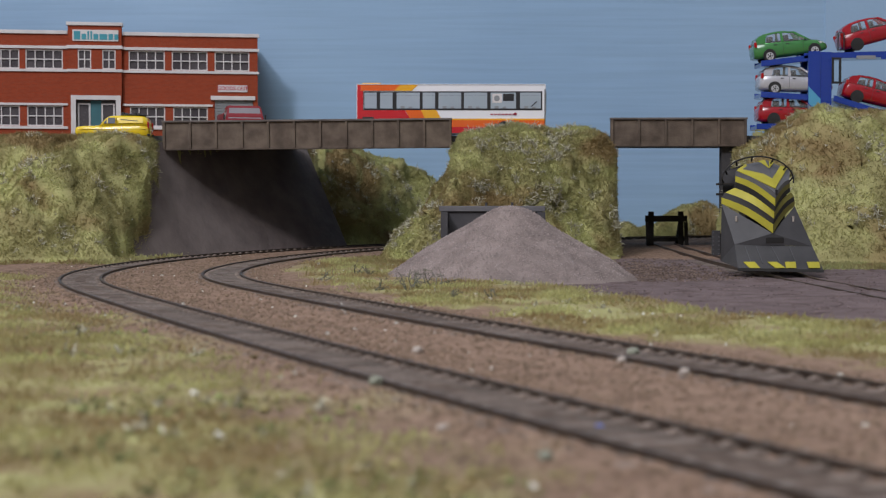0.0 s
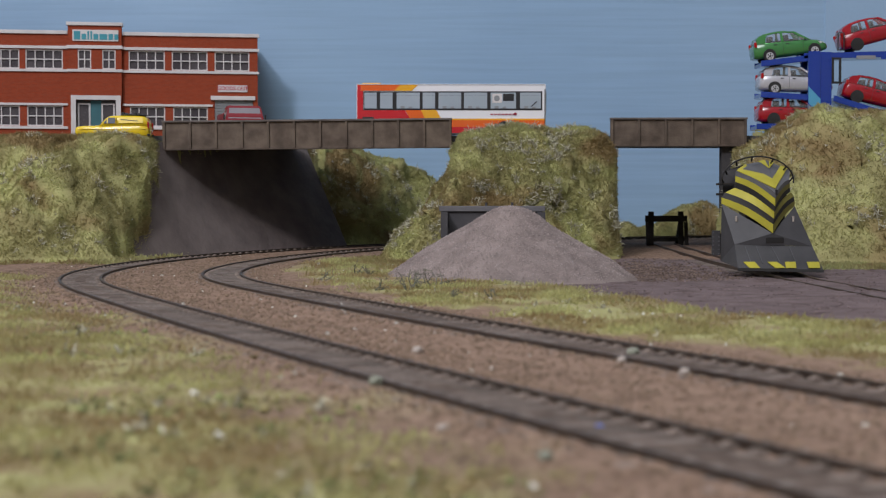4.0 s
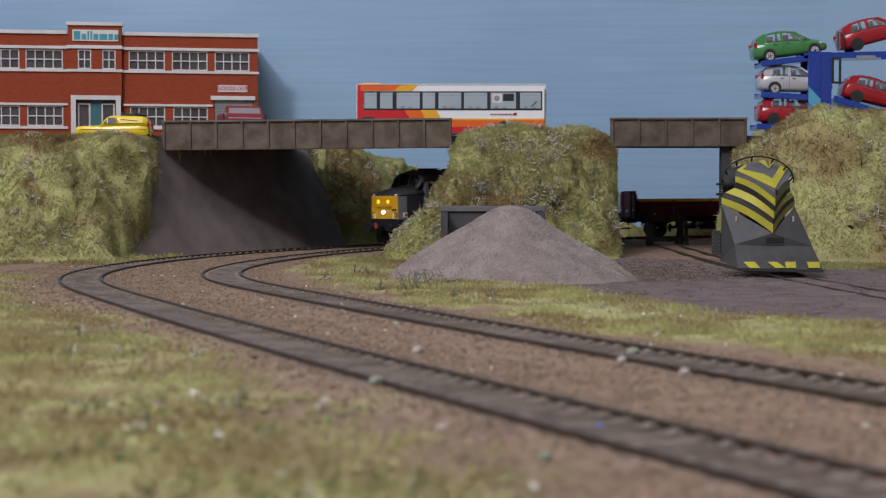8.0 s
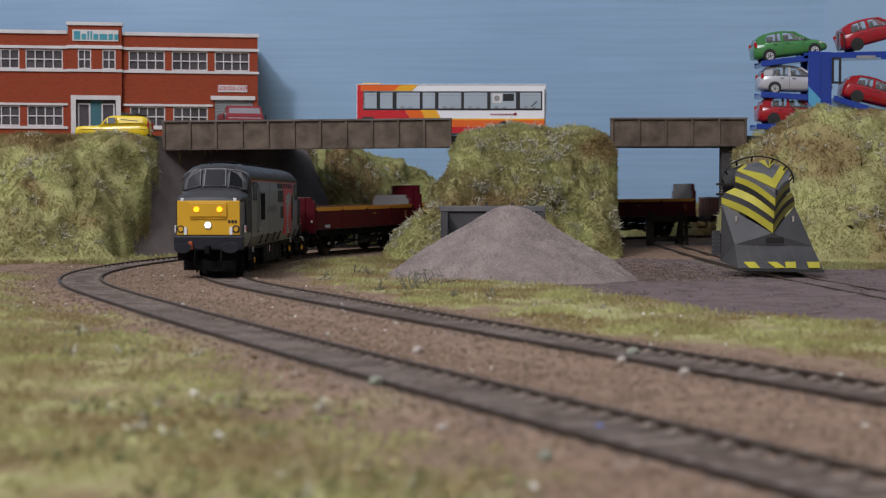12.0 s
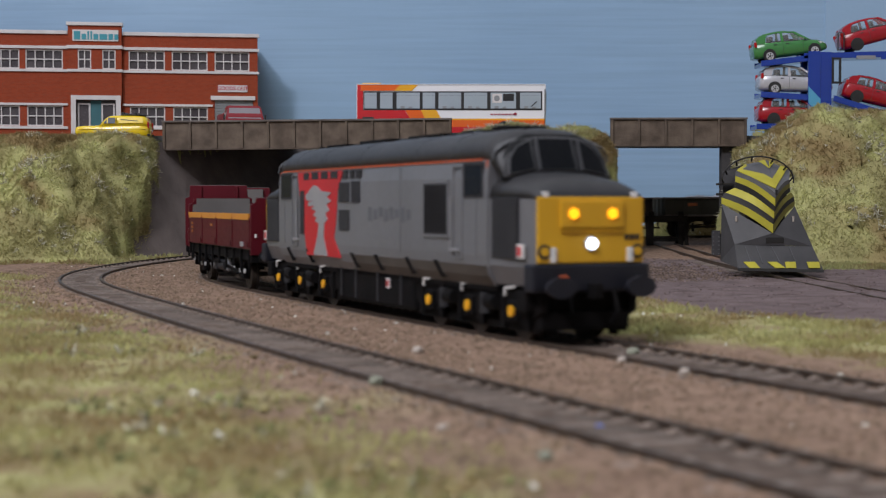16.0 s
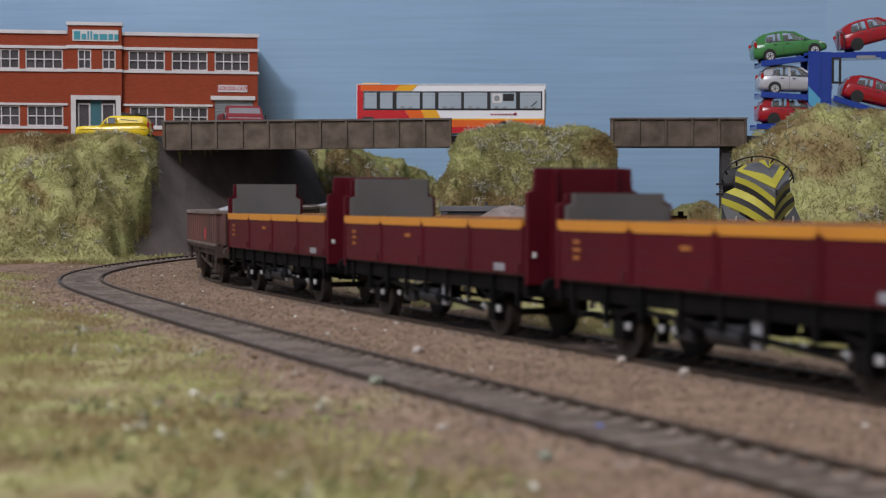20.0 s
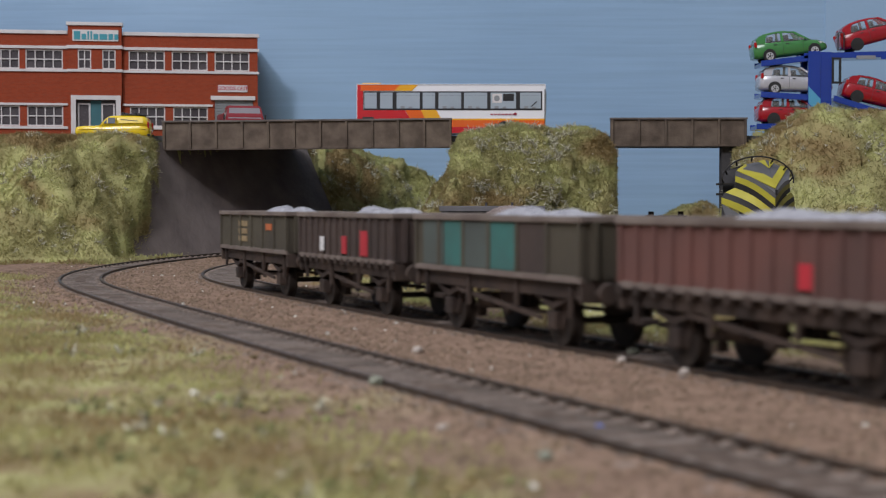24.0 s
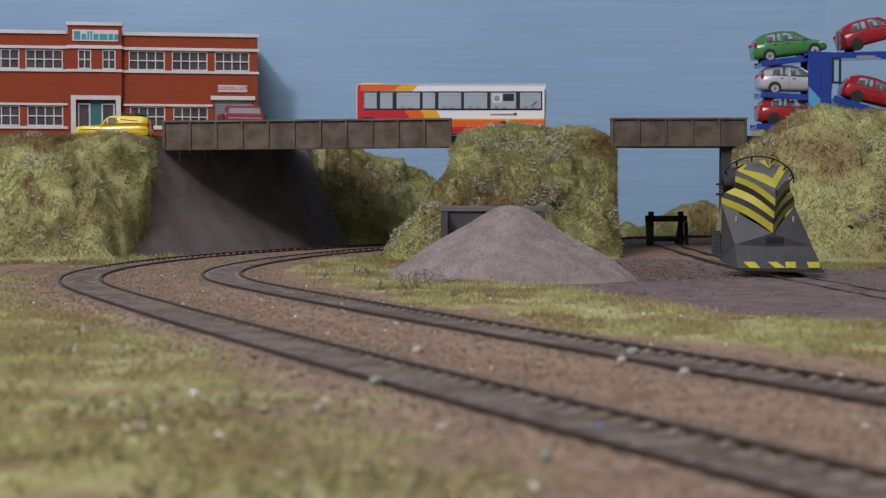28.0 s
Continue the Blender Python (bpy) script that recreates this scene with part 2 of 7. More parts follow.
def ground_z(x, y):
    d = off_line(x, y)
    z = level(x, y) - 2.5 + 0.35 * vnoise(x, y, 9, 1) + 0.5 * vnoise(x, y, 40, 2)
    # the yard lies a little lower than the running lines, and the near verge rises from them
    z = z - 0.6 * inside(x, y, YARD, 15) + 1.3 * inside(x, y, FRONT, 20) + 0.8 * inside(x, y, VERGE, 10)
    bed = np.minimum(np.abs(d - 1.1), np.abs(d - 70.5))
    lv = level(x, y)
    z = np.where(bed < 24, lv - 1.12 + 0.16 * vnoise(x, y, 4, 9) - 0.9 * smooth((bed - 15) / 8), z)
    return np.where(bed < 9.0, lv - 1.9, z)


# ---- the ground: one sheet, finer where it is seen ----
def ground_sheet():
    xs = np.concatenate([np.linspace(-1500, -430, 30), np.arange(-420, 420, 3.5), np.linspace(430, 2100, 40)])
    ys = np.concatenate([np.linspace(-1300, 90, 40), np.arange(100, 1358, 4.0), np.array([])])
    X, Y = np.meshgrid(xs, ys, indexing="ij")
    Z = ground_z(X, Y)
    nx, ny = X.shape
    idx = np.arange(nx * ny).reshape(nx, ny)
    faces = np.stack([idx[:-1, :-1], idx[1:, :-1], idx[1:, 1:], idx[:-1, 1:]], -1).reshape(-1, 4)
    wob = 14 * vnoise(X, Y, 26, 5) + 8 * vnoise(X, Y, 9, 6)
    grass = np.maximum(inside(X + wob, Y + wob, FRONT, 22), inside(X + wob * .5, Y + wob, VERGE, 9))
    yard = inside(X + wob * .4, Y + wob * .4, YARD, 10)
    d = off_line(X, Y)
    bed = np.minimum(np.abs(d - 1.1), np.abs(d - 70.5))
    sooty = smooth((10.0 + 2.0 * vnoise(X, Y, 7, 8) - bed) / 4)
    m = bpy.data.materials.new("layout_ground")
    m.use_nodes = True
    nt = m.node_tree
    b = nt.nodes["Principled BSDF"]
    b.inputs["Roughness"].default_value, b.inputs["Specular IOR Level"].default_value = 0.95, 0.12
    att = nt.nodes.new("ShaderNodeAttribute")
    att.attribute_name = "zone"
    sep = nt.nodes.new("ShaderNodeSeparateColor")
    nt.links.new(att.outputs["Color"], sep.inputs[0])
    tex = nt.nodes.new("ShaderNodeTexCoord")

    def speckle(scale, c1, c2, lo=0.38, hi=0.62):
        n = nt.nodes.new("ShaderNodeTexNoise")
        n.inputs["Scale"].default_value, n.inputs["Detail"].default_value = scale, 6
        n.inputs["Roughness"].default_value = 0.7
        nt.links.new(tex.outputs["Object"], n.inputs["Vector"])
        r = nt.nodes.new("ShaderNodeMapRange")
        r.inputs[1].default_value, r.inputs[2].default_value = lo, hi
        nt.links.new(n.outputs["Fac"], r.inputs[0])
        x = nt.nodes.new("ShaderNodeMix")
        x.data_type = "RGBA"
        x.inputs[6].default_value, x.inputs[7].default_value = (*c1, 1), (*c2, 1)
        nt.links.new(r.outputs[0], x.inputs[0])
        return x.outputs[2], n.outputs["Fac"]

    def over(a, c, fac):
        x = nt.nodes.new("ShaderNodeMix")
        x.data_type = "RGBA"
        nt.links.new(fac, x.inputs[0])
        nt.links.new(a, x.inputs[6])
        nt.links.new(c, x.inputs[7])
        return x.outputs[2]
    earth, grain = speckle(260, (0.185, 0.12, 0.085), (0.32, 0.22, 0.16))
    turf, _ = speckle(30, (0.40, 0.385, 0.175), (0.26, 0.185, 0.105), 0.4, 0.6)
    slag, _ = speckle(70, (0.128, 0.096, 0.093), (0.195, 0.148, 0.146))
    warp, cell, crack = nt.nodes.new("ShaderNodeTexNoise"), nt.nodes.new("ShaderNodeTexVoronoi"), nt.nodes.new("ShaderNodeMapRange")
    warp.inputs["Scale"].default_value = 26
    shift = nt.nodes.new("ShaderNodeMix")
    shift.data_type = "RGBA"
    shift.inputs[0].default_value = 0.045
    nt.links.new(tex.outputs["Object"], shift.inputs[6])
    nt.links.new(tex.outputs["Object"], warp.inputs["Vector"])
    nt.links.new(warp.outputs["Color"], shift.inputs[7])
    cell.feature = "DISTANCE_TO_EDGE"
    cell.inputs["Scale"].default_value = 16
    nt.links.new(shift.outputs[2], cell.inputs["Vector"])
    crack.inputs[1].default_value, crack.inputs[2].default_value, crack.inputs[3].default_value, crack.inputs[4].default_value = 0.004, 0.016, 0.75, 0.0
    nt.links.new(cell.outputs["Distance"], crack.inputs[0])
    dark = nt.nodes.new("ShaderNodeRGB")
    dark.outputs[0].default_value = (0.075, 0.05, 0.043, 1)
    slag = over(slag, dark.outputs[0], crack.outputs[0])
    soot, _ = speckle(200, (0.12, 0.10, 0.088), (0.19, 0.158, 0.135))
    colour = over(over(over(earth, slag, sep.outputs[1]), turf, sep.outputs[0]), soot, sep.outputs[2])
    nt.links.new(colour, b.inputs["Base Color"])
    bp = nt.nodes.new("ShaderNodeBump")
    bp.inputs["Strength"].default_value, bp.inputs["Distance"].default_value = 0.9, 0.0009
    nt.links.new(grain, bp.inputs["Height"])
    nt.links.new(bp.outputs["Normal"], b.inputs["Normal"])
    me = array_mesh("ground", np.stack([X, Y, Z], -1).reshape(-1, 3), faces, m, True)
    col = me.color_attributes.new("zone", "FLOAT_COLOR", "POINT")
    col.data.foreach_set("color", np.stack([grass, yard, sooty, np.ones_like(grass)], -1).astype(np.float32).ravel())
    tagged(new("ground", me), "brown ballast ground with worn grass and grey yard", "ground", kind="structure")


ground_sheet()

# ---- sky board behind the layout ----
def backdrop():
    m = mat("sky_paint", (0.27, 0.41, 0.57), (0.31, 0.455, 0.615), 3.0, 0.75, 0, 0.25, 240, spec=0.25)
    nt = m.node_tree
    # long brushed streaks in the paint
    tex, mp, n = nt.nodes.new("ShaderNodeTexCoord"), nt.nodes.new("ShaderNodeMapping"), nt.nodes.new("ShaderNodeTexNoise")
    mp.inputs["Scale"].default_value = (5, 1, 150)
    mp.inputs["Rotation"].default_value = (0, radians(-4), 0)
    n.inputs["Scale"].default_value, n.inputs["Detail"].default_value = 1.6, 5
    nt.links.new(tex.outputs["Object"], mp.inputs[0])
    nt.links.new(mp.outputs[0], n.inputs["Vector"])
    bump = [x for x in nt.nodes if x.type == "BUMP"][0]
    bump.inputs["Distance"].default_value = 0.0003
    bump.inputs["Strength"].default_value = 0.5
    hs = nt.nodes.new("ShaderNodeHueSaturation")
    mr = nt.nodes.new("ShaderNodeMapRange")
    mr.inputs[1].default_value, mr.inputs[2].default_value, mr.inputs[3].default_value, mr.inputs[4].default_value = 0.3, 0.7, 0.94, 1.06
    nt.links.new(n.outputs["Fac"], mr.inputs[0])
    nt.links.new(mr.outputs[0], hs.inputs["Value"])
    base = nt.nodes["Principled BSDF"].inputs["Base Color"]
    nt.links.new(base.links[0].from_socket, hs.inputs["Color"])
    nt.links.new(hs.outputs["Color"], base)
    nt.links.new(n.outputs["Fac"], bump.inputs["Height"])
    tagged(part("backdrop", box(-1600, 340, 1350, 1362, -20, 620), m), "pale blue painted sky board with brushed streaks", "backdrop", kind="structure")
    m2 = mat("sky_paint_paler", (0.29, 0.43, 0.59), (0.32, 0.465, 0.625), 3.0, 0.75, 0, 0.2, 240, spec=0.25)
    tagged(part("backdrop_end", box(340, 2200, 1349, 1362, -20, 620), m2), "paler blue painted sky board joining the first", "backdrop", kind="structure")


backdrop()


# ---- plain room walls, out of view, added to bounce light ----
def room():
    m = mat("room_plaster", (0.62, 0.61, 0.60), (0.56, 0.55, 0.54), 4.0, 0.9)
    for name, spec in (("wall_west", (-1990, -1900, -1790, 1450, -60, 2450)), ("wall_east", (2500, 2590, -1790, 1450, -60, 2450)), ("wall_south", (-1899, 2499, -1790, -1700, -60, 2450)), ("wall_north", (-1899, 2499, 1372, 1450, -60, 2450))):
        tagged(part(name, box(*spec), m), "plain off-white wall out of view, added for bounced light", "wall", kind="structure")


room()


# ---- track ----
def rail_mesh(s0, s1, lat, rails, name, parent, step=8.0):
    ss = np.arange(s0, s1 + step, step)
    x, y, th = line(ss, lat)
    z = level(x, y)
    prof_foot = [(-1.1, -2.4), (1.1, -2.4), (1.1, -2.0), (0.35, -1.7), (0.35, -0.8), (0.62, -0.6), (0.62, -0.05), (-0.62, -0.05), (-0.62, -0.6), (-0.35, -0.8), (-0.35, -1.7), (-1.1, -2.0)]
    for off in rails:
        rings = [[(a - math.sin(t) * (off + u), b + math.cos(t) * (off + u), c + w) for u, w in prof_foot] for a, b, c, t in zip(x, y, z, th)]
        rail = part("rail", loft(rings), M_RAIL, parent)
        top = [[(a - math.sin(t) * (off + u), b + math.cos(t) * (off + u), c + w) for u, w in ((-0.5, -0.04), (0.5, -0.04), (0.5, 0.02), (-0.5, 0.02))] for a, b, c, t in zip(x, y, z, th)]
        part("rail_head", loft(top), M_RAILTOP, rail, "worn brown rail head")


def track(name, label, s0, s1, lat, near0, near1):
    root = empty(name, label, "track", group="tracks")
    rail_mesh(s0, s1, lat, (-9.7, 9.7), name, root)
    ss = np.arange(near0, near1, 5.0)
    x, y, th = line(ss, lat)
    rings = []
    for i, (p, q, c, t) in enumerate(zip(x, y, level(x, y), th)):
        prof = ((-8.8, -1.95), (-5.4, -1.45), (-2.0, -1.22), (2.0, -1.22), (5.4, -1.45), (8.8, -1.95))
        rings.append([(p - math.sin(t) * (u + 0.5 * float(vnoise(q, p, 11, 61 + k))), q + math.cos(t) * (u + 0.5 * float(vnoise(q, p, 11, 61 + k))), c + w + 0.16 * float(vnoise(p + u, q - u, 13, 63))) for k, (u, w) in enumerate(prof)])
    part("infill", loft(rings, caps=False, closed=False), M_INFILL, root, "dusty dark infill between the rails", smooth=True)
    sl = box(-1.5, 1.5, -16.6, 16.6, -2.7, -1.2, 0.25)
    for sy in (-11.3, 11.3):
        sl = box(-0.95, 0.95, sy - 0.9, sy + 0.9, -1.4, -1.0, 0.15, sl)
    first = part("sleeper", sl, M_SLEEPER, root)
    me = first.data
    bpy.data.objects.remove(first)
    ch = None
    for sy in (-7.9, 7.9):
        ch = box(-1.1, 1.1, sy - 1.0, sy + 1.0, -1.3, -0.72, 0.2, ch)
        ch = box(-0.5, 0.5, sy - 0.5, sy + 0.5, -0.8, -0.5, 0.15, ch)
    first = part("rail_chair", ch, M_CHAIR, root)
    chair = first.data
    bpy.data.objects.remove(first)
    for s in np.arange(near0, near1, 7.2):
        x, y, th = (float(v) for v in line(s, lat))
        turn = math.degrees(th) + random.uniform(-1.2, 1.2)
        for name, mesh in (("sleeper", me), ("rail_chair", chair)):
            piece(name, mesh, P(x, y, float(level(x, y)), 0, 0, turn), root)
    return root


track("inner_track", "rusty curved running track on dark sleepers", -1250, 2850, 1.1, -140, 1260)
track("outer_track", "rusty curved outer track on dark sleepers", -1250, 1075, 70.5, -190, 1060)


# ---- banks: heightfields with a rough turf skin ----
def patch(name, x0, x1, y0, y1, step, height, label, rough=4.6, material=None):
    xs, ys = np.arange(x0, x1 + step, step), np.arange(y0, y1 + step, step)
    X, Y = np.meshgrid(xs, ys, indexing="ij")
    Z = height(X, Y)
    base = ground_z(X, Y)
    Z = np.where(Z < -20, base - 6, base - 2.5 + (Z + 2.5) * smooth(Z / 14 + 0.15))
    amp = smooth((Z + 2) / 25)
    Z = Z + rough * amp * (1.0 * vnoise(X, Y + Z, 26, 11) + 0.75 * vnoise(X, Y + Z, 9, 12))
    jx = rough * amp * (1.3 * vnoise(Y + 3 * X, Z * 1.0, 14, 13) + 0.6 * vnoise(Y + X, Z, 5, 14))
    jy = rough * amp * (1.7 * vnoise(X, Z, 24, 15) + 0.6 * vnoise(X, Z, 8, 16))
    Z = np.maximum(Z, base - 3)
    nx, ny = X.shape
    idx = np.arange(nx * ny).reshape(nx, ny)
    faces = np.stack([idx[:-1, :-1], idx[1:, :-1], idx[1:, 1:], idx[:-1, 1:]], -1).reshape(-1, 4)
    keep = (Z + 0 * X > base - 1).reshape(-1)[faces].any(axis=1)
    V = np.stack([X + jx, Y + jy, Z], -1).reshape(-1, 3)
    me = array_mesh(name, V, faces[keep], material or M_TURF, True)
    ob = tagged(new(name, me), label, "bank", kind="structure")
    return ob, V, faces[keep]


def scatter(V, F, n, rng, far=1e9):
    """Random places on a skin, with its normals."""
    a, b, c, d = (V[F[:, i]] for i in range(4))
    nr = np.cross(c - a, d - b)
    area = np.linalg.norm(nr, axis=1)
    w = area * np.where(a[:, 1] > far, 0.08, 1.0)
    w = w / w.sum()
    pick = rng.choice(len(F), n, p=w)
    u, v = rng.rand(n, 1), rng.rand(n, 1)
    p = (a[pick] * (1 - u) + b[pick] * u) * (1 - v) + (d[pick] * (1 - u) + c[pick] * u) * v
    nn = nr[pick] / (area[pick, None] + 1e-9)
    nn[nn[:, 2] < 0] *= -1
    return p, nn


def blades(name, p, nrm, length, width, rng, material, label, up=0.6, spread=0.8):
    n = len(p)
    d = nrm + np.array([0, 0, up]) + spread * rng.randn(n, 3) * 0.7
    d /= np.linalg.norm(d, axis=1)[:, None]
    L = length * (0.5 + rng.rand(n, 1))
    side = np.cross(d, rng.randn(n, 3))
    side /= np.linalg.norm(side, axis=1)[:, None] + 1e-9
    W = width * (0.6 + 0.8 * rng.rand(n, 1)) / 2
    bend = rng.randn(n, 3) * 0.18 * L
    v = np.stack([p - side * W - d, p + side * W - d, p + d * L * 0.55 + side * W * 0.8, p + d * L + bend], 1).reshape(-1, 3)
    i = np.arange(n)[:, None] * 4
    f = np.concatenate([i + [0, 1, 2], i + [0, 2, 3]], 0)
    ob = new(name, array_mesh(name, v, f, material))
    return tagged(ob, label, "grass", kind="stuff")


def twigs(name, centres, nrm, size, rng, material, label, sprigs=9, thick=0.45):
    """Small lichen clumps: each a burst of short crooked sprigs."""
    vs, fs, k = [], [], 0
    for c, m in zip(centres, nrm):
        s = size * (0.5 + rng.rand())
        for _ in range(sprigs):
            d = m * 0.6 + rng.randn(3) * 0.7
            d /= np.linalg.norm(d)
            e = d + rng.randn(3) * 0.7
            e /= np.linalg.norm(e)
            p0 = c + rng.randn(3) * s * 0.25
            p1 = p0 + d * s * 0.6
            p2 = p1 + e * s * (0.3 + 0.4 * rng.rand())
            w = np.cross(d, rng.randn(3))
            w = w / np.linalg.norm(w) * thick * (0.5 + rng.rand())
            h = np.cross(d, w)
            vs += [p0 + w, p0 - w * .5 + h * .8, p0 - w * .5 - h * .8, p1 + w, p1 - w * .5 + h * .8, p1 - w * .5 - h * .8, p2 + w * .5, p2 - w * .3 + h * .4, p2 - w * .3 - h * .4]
            for q in (0, 3):
                for t in range(3):
                    fs.append((k + q + t, k + q + (t + 1) % 3, k + q + 3 + (t + 1) % 3, k + q + 3 + t))
            k += 9
    return tagged(new(name, array_mesh(name, np.array(vs), np.array(fs), material)), label, "lichen", kind="stuff")


def dress(V, F, what, n_grass, n_lichen, seed, far, length=1.9, zmin=1.0):
    rng = np.random.RandomState(seed)
    p, nn = scatter(V, F, n_grass, rng, far)
    # the flock grows in tufts, with thin places
    keep = (vnoise(p[:, 0] + p[:, 1], p[:, 2] + p[:, 0] * .3, 9, seed + 3) + 0.5 * rng.randn(len(p)) > -0.55) & (p[:, 2] > zmin)
    blades("grass", p[keep], nn[keep], length, 0.08, rng, M_GRASS, "olive green static grass on the " + what, 0.25, 1.7)
    p, nn = scatter(V, F, n_grass // 12, rng, far)
    keep = (vnoise(p[:, 0] + p[:, 1], p[:, 2] + p[:, 0] * .3, 15, seed + 5) > -0.2) & (p[:, 2] > zmin)
    blades("straw_fibres", p[keep], nn[keep], 2.4, 0.07, rng, M_STRAW, "pale straw fibres in the grass on the " + what, 0.5, 1.2)
    p, nn = scatter(V, F, n_lichen * 5, rng, far)
    keep = (vnoise(p[:, 0] * 1.2, p[:, 2] * 1.2 + p[:, 1], 16, seed + 9) > 0.32) & (p[:, 2] > zmin + 2)
    twigs("lichen", p[keep][:n_lichen], nn[keep][:n_lichen], 3.0, rng, M_LICHEN, "grey green lichen scraps on the " + what, 14, 0.2)
    p, nn = scatter(V, F, n_lichen // 3, rng, far)
    ok = p[:, 2] > zmin
    twigs("pale_fleck", p[ok], nn[ok], 0.9, rng, M_PALE, "pale scraps in the grass on the " + what, 3, 0.3)


# the straight edge of the abutment, from near to far
ABUT_TOP = [(-203, 1088), (-165, 1172), (-112, 1245)]
ABUT_FOOT = [(-229, 990), (-164, 1098), (-76, 1214)]


def left_bank_h(X, Y):
    foot = 968 + 6 * vnoise(X, X * 0, 60, 21) + 7 * vnoise(X, X * 0, 17, 22)
    z = 81.5 * smooth((Y - foot) / 88) ** 0.85
    edge = np.interp(Y, [955, 968, 982, 992, 1040, 1088, 1172, 1245, 1400], [-212, -207, -215.5, -220.5, -207, -200, -165, -118, -60])
    # rolled down to the slope's edge
    line_z = np.interp(Y, [968, 990, 1088, 1100], [6, 9, 82, 92])
    z = np.minimum(z, line_z + 1.15 * np.maximum(edge - X, 0) + 2.5 * vnoise(X, Y, 12, 23))
    return np.where(X < edge, z, -30)


def back_slope_h(X, Y):
    d = off_line(X, Y)
    top = np.interp(X, [-140, -123, -80, -41, -12, 20, 60], [82, 82, 78, 70, 55, 40, 25])
    edge = np.interp(Y, [1088, 1172, 1214, 1245, 1400], [-160, -110, -72, -104, -52])
    return np.where((d > 96) & (X > edge), top * smooth((d - 96) / 62), -30)


def mound_h(X, Y):
    flank = np.interp(X + 2.5 * vnoise(Y, X * 0, 22, 31), [-44, -36, -20, -6, 2, 8, 16, 40], [-4, 8, 23, 38, 55, 72, 81, 84.5])
    front = 84.5 * smooth((Y - np.interp(X, [-40, 0, 60, 119], [950, 945, 968, 1000])) / np.interp(X, [-40, 0, 60, 119], [110, 105, 92, 70])) ** 0.8
    d = -off_line(X, Y)
    back = np.interp(d, [26, 30, 42], [-4, 20, 95])
    right = np.where(X > 119 + 1.5 * vnoise(Y, Y * 0, 9, 33), -30, 99)
    crown = np.interp(X, [-60, 98, 110, 119], [99, 92, 83, 72]) + 3 * vnoise(X, Y, 18, 34)
    return np.minimum(np.minimum(np.minimum(flank, front), np.minimum(back, right)), crown)


def right_bank_h(X, Y):
    top = np.interp(X, [205, 218, 232, 246, 258, 276, 311, 700], [72, 76, 82, 93, 102, 98, 98, 96])
    face = top * smooth((Y - 932) / 108) ** 0.8
    side = np.interp(X + 3 * vnoise(Y, Y * 0, 25, 41), [196, 204, 214, 222], [-4, 30, 74, 130])
    back = np.interp(Y, [1100, 1120], [130, 84])
    return np.where((Y > 1104) & (X < 240), -30, np.minimum(np.minimum(face, side), back))


def bush_h(X, Y):
    t = np.interp(X, [100, 135, 170, 190, 212, 232, 250, 275], [8, 9, 11, 17, 23, 25, 21, 18])
    return np.minimum(t + 5 * vnoise(X, Y, 14, 51), 60) * smooth((Y - 1318) / 14)


BANKS = [
    ("bank_left", (-520, -60, 940, 1347, 4.0), left_bank_h, "steep grassy embankment beside the abutment", 210000, 520, 1),
    ("bank_rear", (-150, 70, 1100, 1347, 4.0), back_slope_h, "grassy slope behind the curve of track", 110000, 330, 2),
    ("mound", (-48, 122, 936, 1196, 3.0), mound_h, "grassy mound carrying the road between two spans", 190000, 760, 3),
    ("bank_right", (190, 700, 905, 1200, 4.0), right_bank_h, "steep grassy embankment beside the yard", 210000, 620, 4),
    ("bush_row", (100, 275, 1318, 1347, 2.5), bush_h, "low green scrub at the foot of the sky board", 20000, 30, 5),
]
for nm, (a, b, c, d, st), fn, lab, ng, nl, sd in BANKS:
    _, V, F = patch(nm, a, b, c, d, st, fn, lab)
    dress(V, F, nm.replace("_", " "), ng, nl, sd, 1100 if c < 1000 else 1e9)


# ---- the sloping abutment, the road and the two spans ----
# pillar render: the shade beside the span is put into its dark colour
M_PILLAR = mat("sooty_render", (0.06, 0.057, 0.058), (0.042, 0.04, 0.041), 60, 0.9, 0, 0.6, 300)


def abutment():
    root = empty("abutment", "dark grey rendered sloping bridge abutment", "abutment")
    def along(pts, t):
        u = t * 2
        a, b = (pts[0], pts[1]) if u <= 1 else (pts[1], pts[2])
        u = u if u <= 1 else u - 1
        return Vector((a[0] + (b[0] - a[0]) * u, a[1] + (b[1] - a[1]) * u, 0))

    def foot_and_top(t):
        # eased at the middle bend
        f, tp = Vector((0, 0, 0)), Vector((0, 0, 0))
        for k in (-0.16, -0.08, 0, 0.08, 0.16):
            q = min(1, max(0, t + k * min(1, 6 * t, 6 * (1 - t))))
            f, tp = f + along(ABUT_FOOT, q) / 5, tp + along(ABUT_TOP, q) / 5
        f.z, tp.z = float(level(f.x, f.y)) - 4, 80.5
        return f, tp
    n = 24
    sheet, core = [], []
    for i in range(n + 1):
        f, tp = foot_and_top(i / n)
        sheet.append([f.lerp(tp, k / 8) for k in range(9)])
        back = Vector((-0.85, 0.5, 0))
        core.append([f + back * 1.0, tp + back * 1.0 - Vector((0, 0, .3)), tp + back * 12, f + back * 12])
    part("slope", loft(sheet, caps=False, closed=False), M_CONCRETE, root, "dark grey rendered slope", smooth=True)
    part("core", loft(core), M_CONCRETE, root)
    # pillar under the far end of the short span
    root = empty("bridge_pillar", "dark rendered bridge pillar against the embankment", "pillar")
    part("shaft", box(201.5, 219, 1094.5, 1104, 2, 80.8, 0.6), M_PILLAR, root)


abutment()
